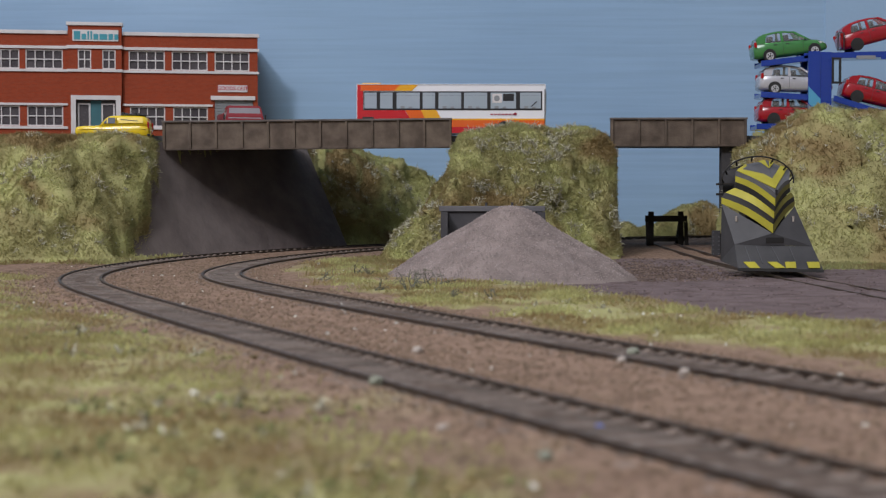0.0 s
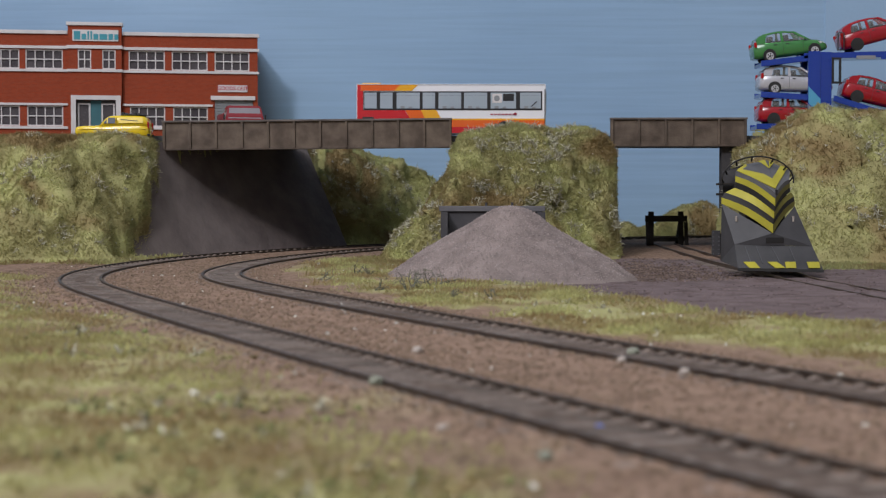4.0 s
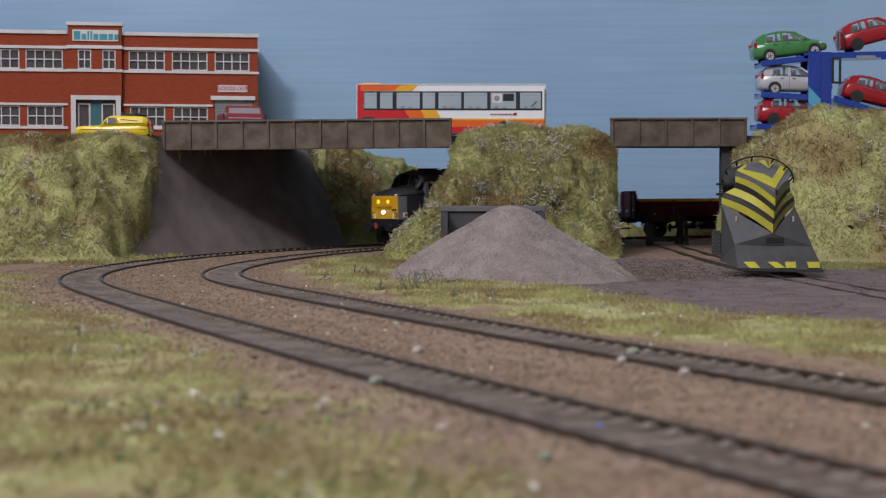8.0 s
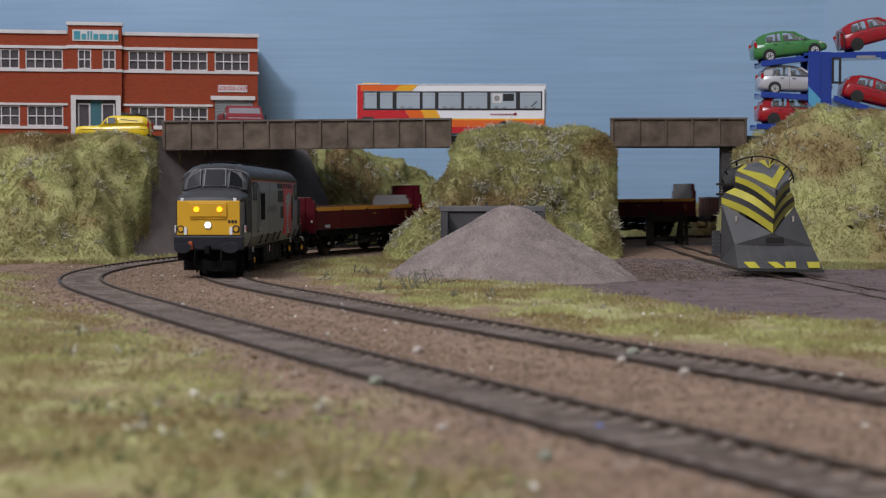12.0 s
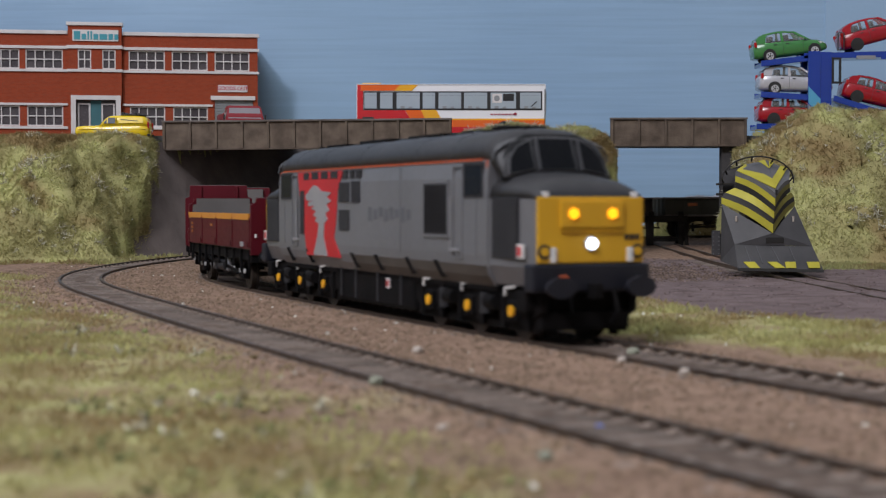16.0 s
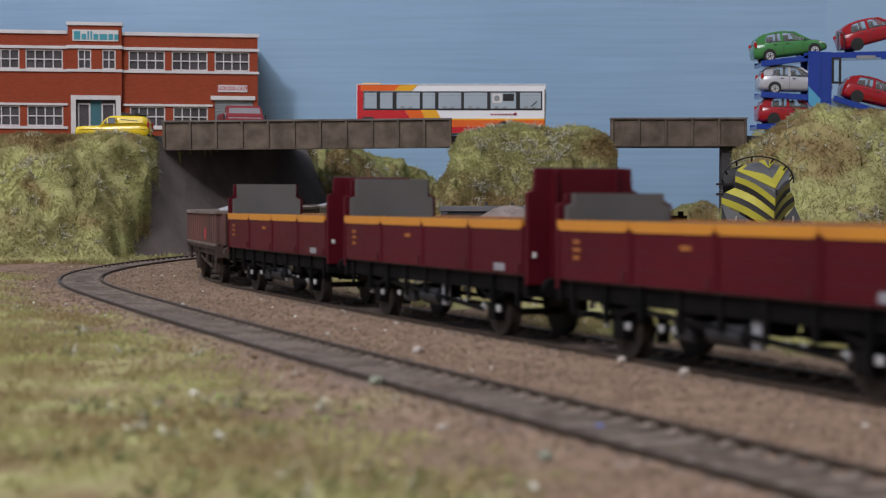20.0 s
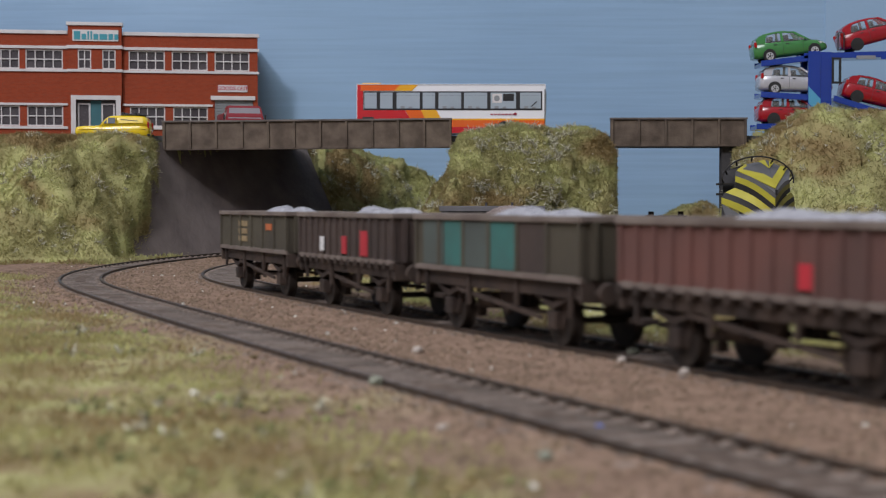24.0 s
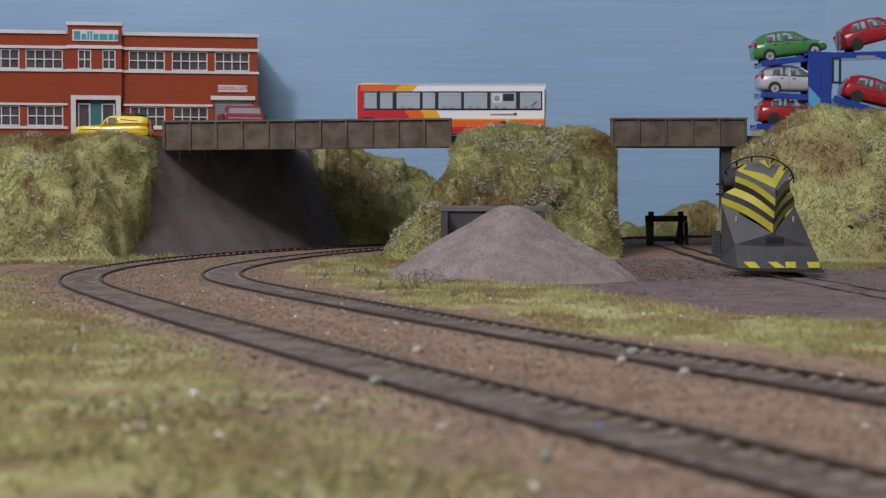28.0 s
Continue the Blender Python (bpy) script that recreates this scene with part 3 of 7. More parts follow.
tagged(part("road", box(-520, 760, 1098, 1230, 81.0, 85.2, 0.3), M_ROAD), "grey road deck carried over the tracks", "road", kind="structure")


def girder(x0, x1, zb, zt, panels, label, tilt):
    root = empty("girder", label, "girder", P(x0, 1090, zb, 0, tilt, 0), group="bridge girders")
    w, h = x1 - x0, zt - zb
    part("web", box(0, w, 0, 3.2, 0.8, h - 1.4), M_GIRDER, root)
    part("top_flange", box(-0.3, w + 0.3, -1.5, 4.6, h - 1.4, h, 0.25), M_GIRDERTOP, root)
    part("bottom_flange", box(0, w, -1.0, 4.2, 0, 1.1, 0.2), M_GIRDER, root)
    for i in range(panels + 1):
        x = 1.2 + (w - 2.4) * i / panels
        part("stiffener", box(x - 0.8, x + 0.8, -1.4, 0.05, 1.1, h - 1.4, 0.15), M_GIRDER, root)


girder(-202, 6.5, 74.2, 95.6, 11, "long weathered brown plate girder of the bridge", -0.55)
girder(120.7, 219.0, 77.0, 97.8, 5, "short weathered brown plate girder of the bridge", -0.1)


# ---- ground cover ----
def tufts(name, poly, n, seed, length, width, material, label, soft=12, up=1.0, thin=-0.2):
    rng = np.random.RandomState(seed)
    px, py = [p[0] for p in poly], [p[1] for p in poly]
    x, y = rng.uniform(min(px), max(px), n), rng.uniform(min(py), max(py), n)
    view = (np.abs(x) < 0.31 * y + 25)
    x, y = x[view], y[view]
    w = inside(x + 12 * vnoise(x, y, 26, 5) + 6 * vnoise(x, y, 9, 6), y, poly, soft)
    d = off_line(x, y)
    bed = np.minimum(np.abs(d - 1.1), np.abs(d - 70.5))
    keep = (rng.rand(len(x)) < w) & (bed > 17) & (vnoise(x, y, 20, seed + 1) + 0.6 * vnoise(x, y, 7, seed + 2) + 0.35 * rng.randn(len(x)) > thin)
    x, y = x[keep], y[keep]
    p = np.stack([x, y, ground_z(x, y)], -1)
    nn = np.tile(np.array([0, 0, 1.0]), (len(x), 1))
    blades(name, p, nn, length, width, rng, material, label, up, 1.6)
    return p


tufts("grass", FRONT, 420000, 71, 1.7, 0.13, M_GRASS_LIT, "short mottled green grass beside the outer track", 20, 0.2, -0.35)
tufts("grass", VERGE, 330000, 72, 1.9, 0.10, M_GRASS_LIT, "bright green verge grass beside the track", 12, 0.15, -0.02)


FOOT_LEFT = [(-420, 935), (-205, 940), (-198, 975), (-176, 1030), (-186, 1052), (-218, 1008), (-420, 1000)]
FOOT_RIGHT = [(200, 890), (420, 880), (420, 945), (200, 950)]
FOOT_MOUND = [(-60, 915), (-8, 900), (-6, 960), (60, 980), (119, 990), (119, 1010), (0, 990), (-45, 1000)]
tufts("grass", FOOT_LEFT, 42000, 73, 2.8, 0.13, M_GRASS, "rough grass at the foot of the abutment bank", 14, 0.3, -0.1)
tufts("grass", FOOT_RIGHT, 40000, 74, 2.4, 0.12, M_GRASS, "rough grass at the foot of the yard bank", 14, 0.3, 0.0)
tufts("grass", FOOT_MOUND, 60000, 75, 2.4, 0.12, M_GRASS, "rough grass at the foot of the mound", 12, 0.3, -0.1)


def crumbs(name, x, y, size, seed, material, label, category="stones", sink=0.25):
    """Many small uneven stones lying on the ground, in one mesh."""
    rng = np.random.RandomState(seed)
    n = len(x)
    base = np.array([(1, 0, 0), (-1, 0, 0), (0, 1, 0), (0, -1, 0), (0, 0, 1), (0, 0, -1)], float)
    tri = np.array([(0, 2, 4), (2, 1, 4), (1, 3, 4), (3, 0, 4), (2, 0, 5), (1, 2, 5), (3, 1, 5), (0, 3, 5)])
    s = size * (0.45 + 0.9 * rng.rand(n, 1, 1) ** 2)
    v = base[None] * (0.6 + 0.7 * rng.rand(n, 6, 1)) * s
    a = rng.rand(n) * 6.28
    c, q = np.cos(a)[:, None], np.sin(a)[:, None]
    vx, vy = v[:, :, 0] * c - v[:, :, 1] * q, v[:, :, 0] * q + v[:, :, 1] * c
    v = np.stack([vx, vy, v[:, :, 2] * 0.75], -1)
    z = ground_z(x, y)
    v += np.stack([x, y, z + size * sink], -1)[:, None, :]
    f = (tri[None] + (np.arange(n) * 6)[:, None, None]).reshape(-1, 3)
    return tagged(new(name, array_mesh(name, v.reshape(-1, 3), f, material)), label, category, kind="stuff")


def spread_stones():
    rng = np.random.RandomState(81)
    x, y = rng.uniform(-330, 240, 150000), 170 + 900 * rng.rand(150000) ** 1.1
    d = off_line(x, y)
    keep = (np.abs(x) < 0.31 * y + 20) & (d > -30) & (d < 130) & (np.minimum(np.abs(d - 1.1), np.abs(d - 70.5)) > 12.0) & (inside(x, y, VERGE, 6) < 0.5)
    keep &= rng.rand(len(x)) < 0.65 - 0.45 * inside(x, y, FRONT, 15)
    crumbs("ballast", x[keep], y[keep], 0.6, 82, M_STONE, "loose brown ballast chippings between the tracks")
    k = rng.choice(np.where(keep)[0], 110)
    crumbs("pale_chips", x[k], y[k], 0.7, 83, M_PALE, "pale chips scattered on the ballast")
    k = rng.choice(len(x), 60000)
    xb, yb = x[k], y[k]
    db = off_line(xb, yb)
    kb = (np.abs(xb) < 0.31 * yb + 20) & (np.minimum(np.abs(db - 1.1), np.abs(db - 70.5)) < 7)
    crumbs("sooty_ballast", xb[kb], yb[kb], 0.55, 84, mat("sooty_chips", (0.22, 0.185, 0.16), (0.15, 0.125, 0.11), 90, 0.95, spec=0.1, islands=0.4), "dark ballast between the rails", sink=0.1)
    x, y = rng.uniform(-20, 300, 30000), rng.uniform(430, 1050, 30000)
    ky = (inside(x, y, YARD, 10) > 0.5) & (rng.rand(len(x)) < 0.12)
    crumbs("yard_chips", x[ky], y[ky], 0.6, 85, mat("yard_chip", (0.21, 0.16, 0.152), (0.11, 0.083, 0.078), 90, 0.95, spec=0.1, islands=0.55), "dusty grey chippings on the yard", sink=0.1)

    # brown dirt spilt at the heap's foot and behind it
    x, y = rng.normal(112, 26, 4500), rng.normal(850, 70, 4500)
    kd = (x > 70) & (x < 172) & (y > 760)
    crumbs("dirt_crumbs", x[kd], y[kd], 0.8, 86, mat("brown_dirt", (0.17, 0.125, 0.10), (0.105, 0.077, 0.064), 90, 0.95, spec=0.1, islands=0.5), "dark brown dirt crumbs at the foot of the heap", sink=0.15)


spread_stones()


def loose_stone(x, y, size, material, label, seed):
    rng = np.random.RandomState(seed)
    bm = bmesh.new()
    bmesh.ops.create_icosphere(bm, subdivisions=2, radius=1)
    for v in bm.verts:
        v.co *= size * (0.75 + 0.35 * rng.rand())
        v.co.z *= 0.8
    ob = part("stone", bm, material)
    ob.location = (x * MM, y * MM, (float(ground_z(x, y)) + size * 0.45) * MM)
    return tagged(ob, label, "stone", group="loose stones by the track")


M_MOSSY = mat("mossy_stone", (0.30, 0.31, 0.24), (0.20, 0.21, 0.16), 400, 0.95, 0, 0.6)
M_BLUECHIP = mat("blue_chip", (0.12, 0.16, 0.40), None, 200, 0.6)
M_PALESTONE = mat("pale_stone", (0.48, 0.42, 0.36), (0.36, 0.31, 0.27), 400, 0.9, 0, 0.5)
for i, (x, y, s, m, lab) in enumerate([(-6.3, 383, 1.6, M_PALESTONE, "pale loose stone between the tracks"), (47, 373, 1.8, M_MOSSY, "mossy stone lying on the sleepers"), (41.5, 350, 1.2, M_PALESTONE, "small pale stone by the rail"), (52, 324, 1.4, M_PALESTONE, "round pale stone beside the rail"), (-13.7, 306, 1.7, M_MOSSY, "mossy flat stone by the outer track"), (-10.6, 311, 0.9, M_PALESTONE, "tiny white pebble by the outer track"), (0, 251, 1.1, M_PALESTONE, "pale pebble on the bare dirt"), (15, 221, 1.3, M_MOSSY, "green grey pebble on the bare dirt"), (-35, 235, 1.0, M_PALE, "white fleck of stone in the grass"), (-48, 290, 1.0, M_PALE, "white chip in the grass"), (26, 251, 0.9, M_BLUECHIP, "tiny blue chip between the rails")]):
    loose_stone(x, y, s, m, lab, 90 + i)


def clumps():
    """Dark foam crumbs through the foreground grass and lichen on the verge."""
    rng = np.random.RandomState(101)
    x, y = rng.uniform(-260, 40, 26000), rng.uniform(150, 900, 26000)
    keep = (np.abs(x) < 0.31 * y + 15) & (inside(x, y, FRONT, 14) > rng.rand(len(x))) & (vnoise(x, y, 24, 103) + 0.4 * vnoise(x, y, 9, 104) > 0.22)
    x, y = x[keep][:5200], y[keep][:5200]
    crumbs("foam_crumbs", x, y, 1.0, 105, mat("foam_green", (0.19, 0.22, 0.09), (0.27, 0.20, 0.10), 90, 0.95, spec=0.1, islands=0.5), "dark green foam crumbs in the grass", "foliage", 0.5)
    p = np.stack([x, y, ground_z(x, y)], -1)
    k = rng.choice(len(p), 36)
    up = np.tile(np.array([0, 0, 1.0]), (36, 1))
    twigs("lichen", p[k], up, 2.2, rng, M_LICHEN, "grey lichen scraps in the short grass", 7, 0.28)
    # verge
    x, y = rng.uniform(-95, 215, 3000), rng.uniform(320, 1000, 3000)
    keep = inside(x, y, VERGE, 6) > 0.6
    p = np.stack([x[keep], y[keep], ground_z(x[keep], y[keep])], -1)[:80]
    twigs("lichen", p, np.tile(np.array([0, 0, 1.0]), (len(p), 1)), 1.7, rng, M_LICHEN, "grey lichen scraps on the green verge", 7, 0.22)
    crumbs("verge_flecks", x[keep][200:420], y[keep][200:420], 0.6, 106, M_PALE, "pale flecks on the green verge")


clumps()


def dead_twig(x, y, height, lean, seed):
    """A crooked stem with side shoots, lying or standing in the grass."""
    rng = np.random.RandomState(seed)
    bm = None
    def shoot(p, d, length, r, depth):
        nonlocal bm
        for _ in range(4):
            q = p + d * (length / 4)
            bm = tube(tuple(p), tuple(q), r, 5, r * 0.8, bm)
            p, r = q, r * 0.8
            d = d + rng.randn(3) * 0.32
            d = d / np.linalg.norm(d)
            if depth and rng.rand() < 0.8:
                e = d + rng.randn(3) * 0.9
                shoot(p, e / np.linalg.norm(e), length * 0.5, r * 0.8, depth - 1)
    for k in range(3):
        d = np.array([lean, 0.0, 1.0 - abs(lean) * 0.6]) + rng.randn(3) * 0.5
        d[2] = abs(d[2])
        shoot(np.array([x, y, float(ground_z(x, y)) + 0.2]) + rng.randn(3) * np.array([1.2, 1.2, 0.1]), d / np.linalg.norm(d), height, 0.34, 2)
    name = "dead_wood"
    m = bpy.data.materials[name] if name in bpy.data.materials else mat(name, (0.20, 0.20, 0.15), (0.10, 0.10, 0.075), 200, 0.9)
    tagged(part("dead_twig", bm, m), "dark crooked dead twig in the verge grass", "twig", group="dead twigs")


for i, (x, y, h, lean) in enumerate([(-15, 650, 9, -0.3), (-13, 662, 8, 0.4), (-8, 688, 9, -0.5), (-2, 700, 9, 0.5), (-30, 655, 5, 0.9), (2, 610, 5, 0.9), (-46, 800, 7, 0.3), (-38, 780, 6, -0.6), (-60, 740, 6, 0.8), (20, 600, 4, -0.8), (-12, 1000, 9, 0.7)]):
    dead_twig(x, y, h, lean, 140 + i)


# ---- heap of stone and its bay ----
def stone_heap():
    cx, cy = 36.0, 792.0
    n, r = 100, 78.0
    g = np.linspace(-r, r, n)
    X, Y = np.meshgrid(g, g, indexing="ij")
    R = np.hypot(X * (1 + 0.04 * np.sign(X)), Y)
    R = R * (1 + 0.05 * vnoise(X, Y, 30, 7))
    Z = np.interp(R, [0, 6, 10, 22, 45, 57, 66, 80], [34.6, 34.2, 32.6, 24.2, 11.0, 3.2, -2.4, -9]) + 0.5 * vnoise(X, Y, 3.5, 8) + 0.6 * vnoise(X, Y, 9, 9)
    idx = np.arange(n * n).reshape(n, n)
    F = np.stack([idx[:-1, :-1], idx[1:, :-1], idx[1:, 1:], idx[:-1, 1:]], -1).reshape(-1, 4)
    V = np.stack([X, Y, Z], -1).reshape(-1, 3)
    F = F[(R.reshape(-1)[F] < 76).all(axis=1)]
    ob = new("stone_heap", array_mesh("stone_heap", V, F, M_PILE, True))
    ob.location = (cx * MM, cy * MM, 0)
    tagged(ob, "conical heap of pale mauve crushed stone in the yard", "heap", kind="stuff")
    rng = np.random.RandomState(111)
    p, nn = scatter(V, F, 24000, rng)
    p = p[p[:, 2] > -2]
    m = len(p)
    base = np.array([(1, 0, 0), (-.5, .87, 0), (-.5, -.87, 0), (0, 0, 1)], float)
    v = p[:, None, :] + base[None] * (0.22 + 0.45 * rng.rand(m, 1, 1) ** 3) * (0.6 + 0.8 * rng.rand(m, 4, 1))
    f = (np.array([(0, 1, 3), (1, 2, 3), (2, 0, 3)])[None] + (np.arange(m) * 4)[:, None, None]).reshape(-1, 3)
    st = new("heap_chippings", array_mesh("heap_chippings", v.reshape(-1, 3), f, M_PILESTONE))
    st.location = ob.location
    tagged(st, "crushed stone chippings covering the heap", "stones", kind="stuff")


stone_heap()
M_BAY = mat("bay_concrete", (0.075, 0.072, 0.075), (0.055, 0.053, 0.056), 60, 0.9, 0, 0.2, 600)
M_BAYTOP = mat("bay_coping", (0.16, 0.155, 0.16), (0.12, 0.115, 0.12), 60, 0.9, 0, 0.2, 600)


def stone_bay():
    root = empty("storage_bay", "dark grey concrete storage bay behind the stone heap", "storage bay")
    part("back_wall", box(-1, 57.5, 872, 876, -4, 31.4), M_BAY, root)
    part("side_wall", box(-1.2, 2.6, 850, 871.9, -4, 31.2), M_BAY, root)
    part("side_wall", box(53.8, 57.6, 850, 871.9, -4, 31.2), M_BAY, root)
    part("coping", box(-2.2, 59, 870.6, 877.4, 31.4, 34.6, 0.4), M_BAYTOP, root, "paler grey coping")
    for x in (25, 40):
        part("lifting_eye", tube((x, 873, 34.4), (x, 873, 36.6), 0.7, 8), M_BAY, root)


stone_bay()


# ---- siding with buffer stop ----
SIDING = [(174, 1196), (176, 1000), (179, 860), (184, 760), (187, 660), (190, 560), (193, 370)]


def siding_track():
    root = empty("siding_track", "rusty siding track sunk into the yard", "track", group="tracks")
    ys = np.arange(372, 1194, 8.0)
    xs = np.interp(ys, [p[1] for p in SIDING[::-1]], [p[0] for p in SIDING[::-1]])
    ker = np.ones(15) / 15
    xs = np.convolve(np.pad(xs, 7, mode="edge"), ker, mode="valid")
    th = np.arctan2(np.gradient(ys), np.gradient(xs))
    zs = rise(ys) * 0.9 - 0.6 - 1.9 * smooth((820 - ys) / 60)
    for off in (-8.25, 8.25):
        rail = part("rail", loft([[(a - math.sin(t) * (off + u), b + math.cos(t) * (off + u), c + w) for u, w in ((-0.6, -2.4), (0.6, -2.4), (0.6, 0), (-0.6, 0))] for a, b, c, t in zip(xs, ys, zs, th)]), M_RAIL, root)
    sl = part("sleeper", box(-1.6, 1.6, -15, 15, -3.4, -2.1, 0.2), M_SLEEPER, root)
    me = sl.data
    bpy.data.objects.remove(sl)
    for i in range(0, len(ys), 1):
        piece("sleeper", me, P(xs[i], ys[i], zs[i], 0, 0, math.degrees(th[i]) + random.uniform(-2, 2)), root)


siding_track()


def buffer_stop():
    m = mat("black_timber", (0.022, 0.020, 0.018), (0.04, 0.035, 0.03), 200, 0.85, 0, 0.4)
    root = empty("buffer_stop", "black timber buffer stop at the end of the siding", "buffer stop", P(174.5, 1182, 5.2))
    part("beam", box(-16.3, 16.3, -2.5, 1.5, 16.6, 21.4, 0.3), m, root)
    for x in (-11.6, 11.6):
        part("post", box(x - 2, x + 2, -0.9, 2.9, -2, 24.6, 0.3), m, root)
        part("strut", slab([(x - 1.8, 3, 16), (x + 1.8, 3, 16), (x + 1.8, 19, -1), (x - 1.8, 19, -1)], 3), m, root)
    part("cross_tie", box(-15, 15, 3, 5.6, 1.0, 4.0, 0.3), m, root)
    for x in (-15, 15):
        part("outer_leg", slab([(x - 1.3, -1, 16.4), (x + 1.3, -1, 16.4), (x + 2.2, -2, -2), (x - .6, -2, -2)], 2.4), m, root)


buffer_stop()


# ---- snow plough wagon ----
def snow_plough():
    grey = mat("plough_grey", (0.066, 0.064, 0.066), (0.04, 0.039, 0.041), 50, 0.55, 0, 0.1, 500)
    pale = mat("plough_pale_grey", (0.115, 0.115, 0.12), (0.085, 0.085, 0.09), 60, 0.5)
    yel = mat("plough_yellow", (0.46, 0.41, 0.035), (0.36, 0.32, 0.03), 70, 0.55)
    blk = mat("plough_black", (0.012, 0.011, 0.010), (0.02, 0.018, 0.016), 60, 0.6)
    root = empty("snow_plough", "grey snow plough wagon with yellow and black chevrons", "snow plough", P(180.5, 806, -0.6))
    part("body", box(-14, 8, 26, 46, 12, 42, 1.2), blk, root)
    part("frame", box(-16, 12, 10, 46, 8, 13, 0.5), blk, root)
    plate = part("side_plate", box(-32.3, -27.6, 26, 27.6, 8, 21.7, 0.2), grey, root, "riveted dark side plate")
    for i in range(6):
        for x in (-31.6, -28.4):
            part("rivet", tube((x, 25.6, 9 + i * 2.3), (x, 26.2, 9 + i * 2.3), 0.4, 8), pale, plate)
    part("side_frame", box(-30, -14, 27.7, 30, 9, 20, 0.2), blk, root)
    # lower apron with its toe
    T0, T1 = (-26.0, -16, 2.6), (18.7, -16, 1.6)
    A0, A1 = (-25.4, -3, 14.8), (16.0, -3, 13.8)
    ap = part("apron", slab([T0, T1, A1, A0], 1.6), grey, root, "scraped steel apron")
    for x, lean in ((-20.2, 1.6), (-14.2, 1.6), (-6.0, 2.6), (3.2, 1.8)):
        part("apron_seam", slab([(x + lean - .16, -13.4, 5.4), (x + lean + .16, -13.4, 5.4), (x + .16, -4.4, 13.9), (x - .16, -4.4, 13.9)], 0.3), pale, ap)
    def toe(x0, x1, x2, x3):
        part("toe_mark", slab([(x0, -16.1, 2.9), (x1, -16.1, 2.9), (x3, -12.9, 6.0), (x2, -12.9, 6.0)], 0.3), yel, ap, "yellow toe marking")
    toe(-20.0, -14.4, -22.8, -16.8)
    toe(-6.5, -1.2, -10.1, -5.1)
    toe(-0.9, 4.4, -0.9, 4.8)
    toe(11.0, 16.9, 10.6, 17.2)
    part("toe_edge", slab([(-26.2, -16.6, 1.4), (18.9, -16.6, 0.6), (18.9, -16.2, 1.9), (-26.2, -16.2, 2.9)], 0.8), blk, ap)
    part("recess", box(-9, 0.6, -4.0, -2.6, 15.6, 18.6, 0.15), blk, root, "dark recess in the blade")
    R0, R1 = (-5.5, -4.0, 20.8), (-4.0, -6.0, 41.8)
    L0, Q0 = (-30.0, 10, 36.4), (8.9, 8, 35.2)
    Am = (-4.8, -3.6, 14.4)
    ck = None
    for tri in ((A0, Am, R0), (A0, R0, L0)):
        ck = slab(tri, 1.2, ck)
    part("cheek", ck, grey, root, "grey lower cheek of the blade")
    ck = None
    for tri in ((Am, A1, R0), (A1, Q0, R0)):
        ck = slab(tri, 1.2, ck)
    part("cheek", ck, grey, root, "grey lower cheek of the blade")
    part("flank", slab([L0, (-30.2, 12, 5.5), T0, A0], 1.2), grey, root)

    def lerp(a, b, t):
        return tuple(a[i] + (b[i] - a[i]) * t for i in range(3))
    # the two mouldboards of the wedge: a wide lower pair of bands, set back in steps to a narrower upper pair
    ridge = [20.8, 25.6, 28.6, 32.2, 35.2, 39.1, 41.8]
    lower_l, upper_l = [(-30.0, 36.4), (-30.0, 39.8), (-28.0, 42.5), (-23.0, 45.0)], [(-22.7, 45.4), (-22.7, 48.3), (-22.6, 51.4), (-22.4, 53.8)]
    lower_r, upper_r = [(8.9, 35.2), (8.9, 38.0), (8.4, 40.4), (7.2, 42.4)], [(6.4, 42.8), (6.2, 45.0), (6.2, 47.4), (6.2, 49.5)]
    # right-hand yellow bands get a darker colour for the wedge's shaded side
    yel_shaded = mat("plough_olive", (0.20, 0.18, 0.03), (0.14, 0.125, 0.025), 70, 0.6)
    for sgn, low, high, back in ((-1, lower_l, upper_l, 10), (1, lower_r, upper_r, 8)):
        yb = yel if sgn < 0 else yel_shaded
        for k, m in enumerate((yb, blk, yb, blk, yb, pale)):
            edge = low if k < 3 else high
            a, b = edge[k % 3], edge[k % 3 + 1]
            za, zb = ridge[k], ridge[k + 1]
            rows = []
            for u in np.linspace(0, 1, 7):
                sag = 1.7 * math.sin(math.pi * u)
                xr = -5.5 + 1.5 * (k / 6)
                y = -5 + (back + 5) * u - 0.12 * k * (1 - u)
                rows.append([(xr + (a[0] - xr) * u, y, za + (a[1] - za) * u + sag), (xr + (b[0] - xr) * u, y, zb + (b[1] - zb) * u + sag), (xr + (b[0] - xr) * u, y + 1.2, zb + (b[1] - zb) * u + sag), (xr + (a[0] - xr) * u, y + 1.2, za + (a[1] - za) * u + sag)])
            part("band", loft(rows), m, root, "yellow chevron band" if m is yb else "")
    tops_l, tops_r = (-22.4, 10, 53.8), (6.2, 9, 49.5)
    # sloping hood with its big chevron, narrowing to a low crown
    apex, far_l, far_r = (-2.9, 24, 60.3), (-14.7, 22, 58.0), (8.9, 20, 54.6)
    for front, far, sgn in ((tops_l, far_l, -1), (tops_r, far_r, 1)):
        quad = [R1, front, far, apex]
        hood = part("hood", slab(quad[::-1] if sgn < 0 else quad, 1.0), pale, root, "pale grey hood")
        nrm = Vector((0.0, -0.35, 0.5))
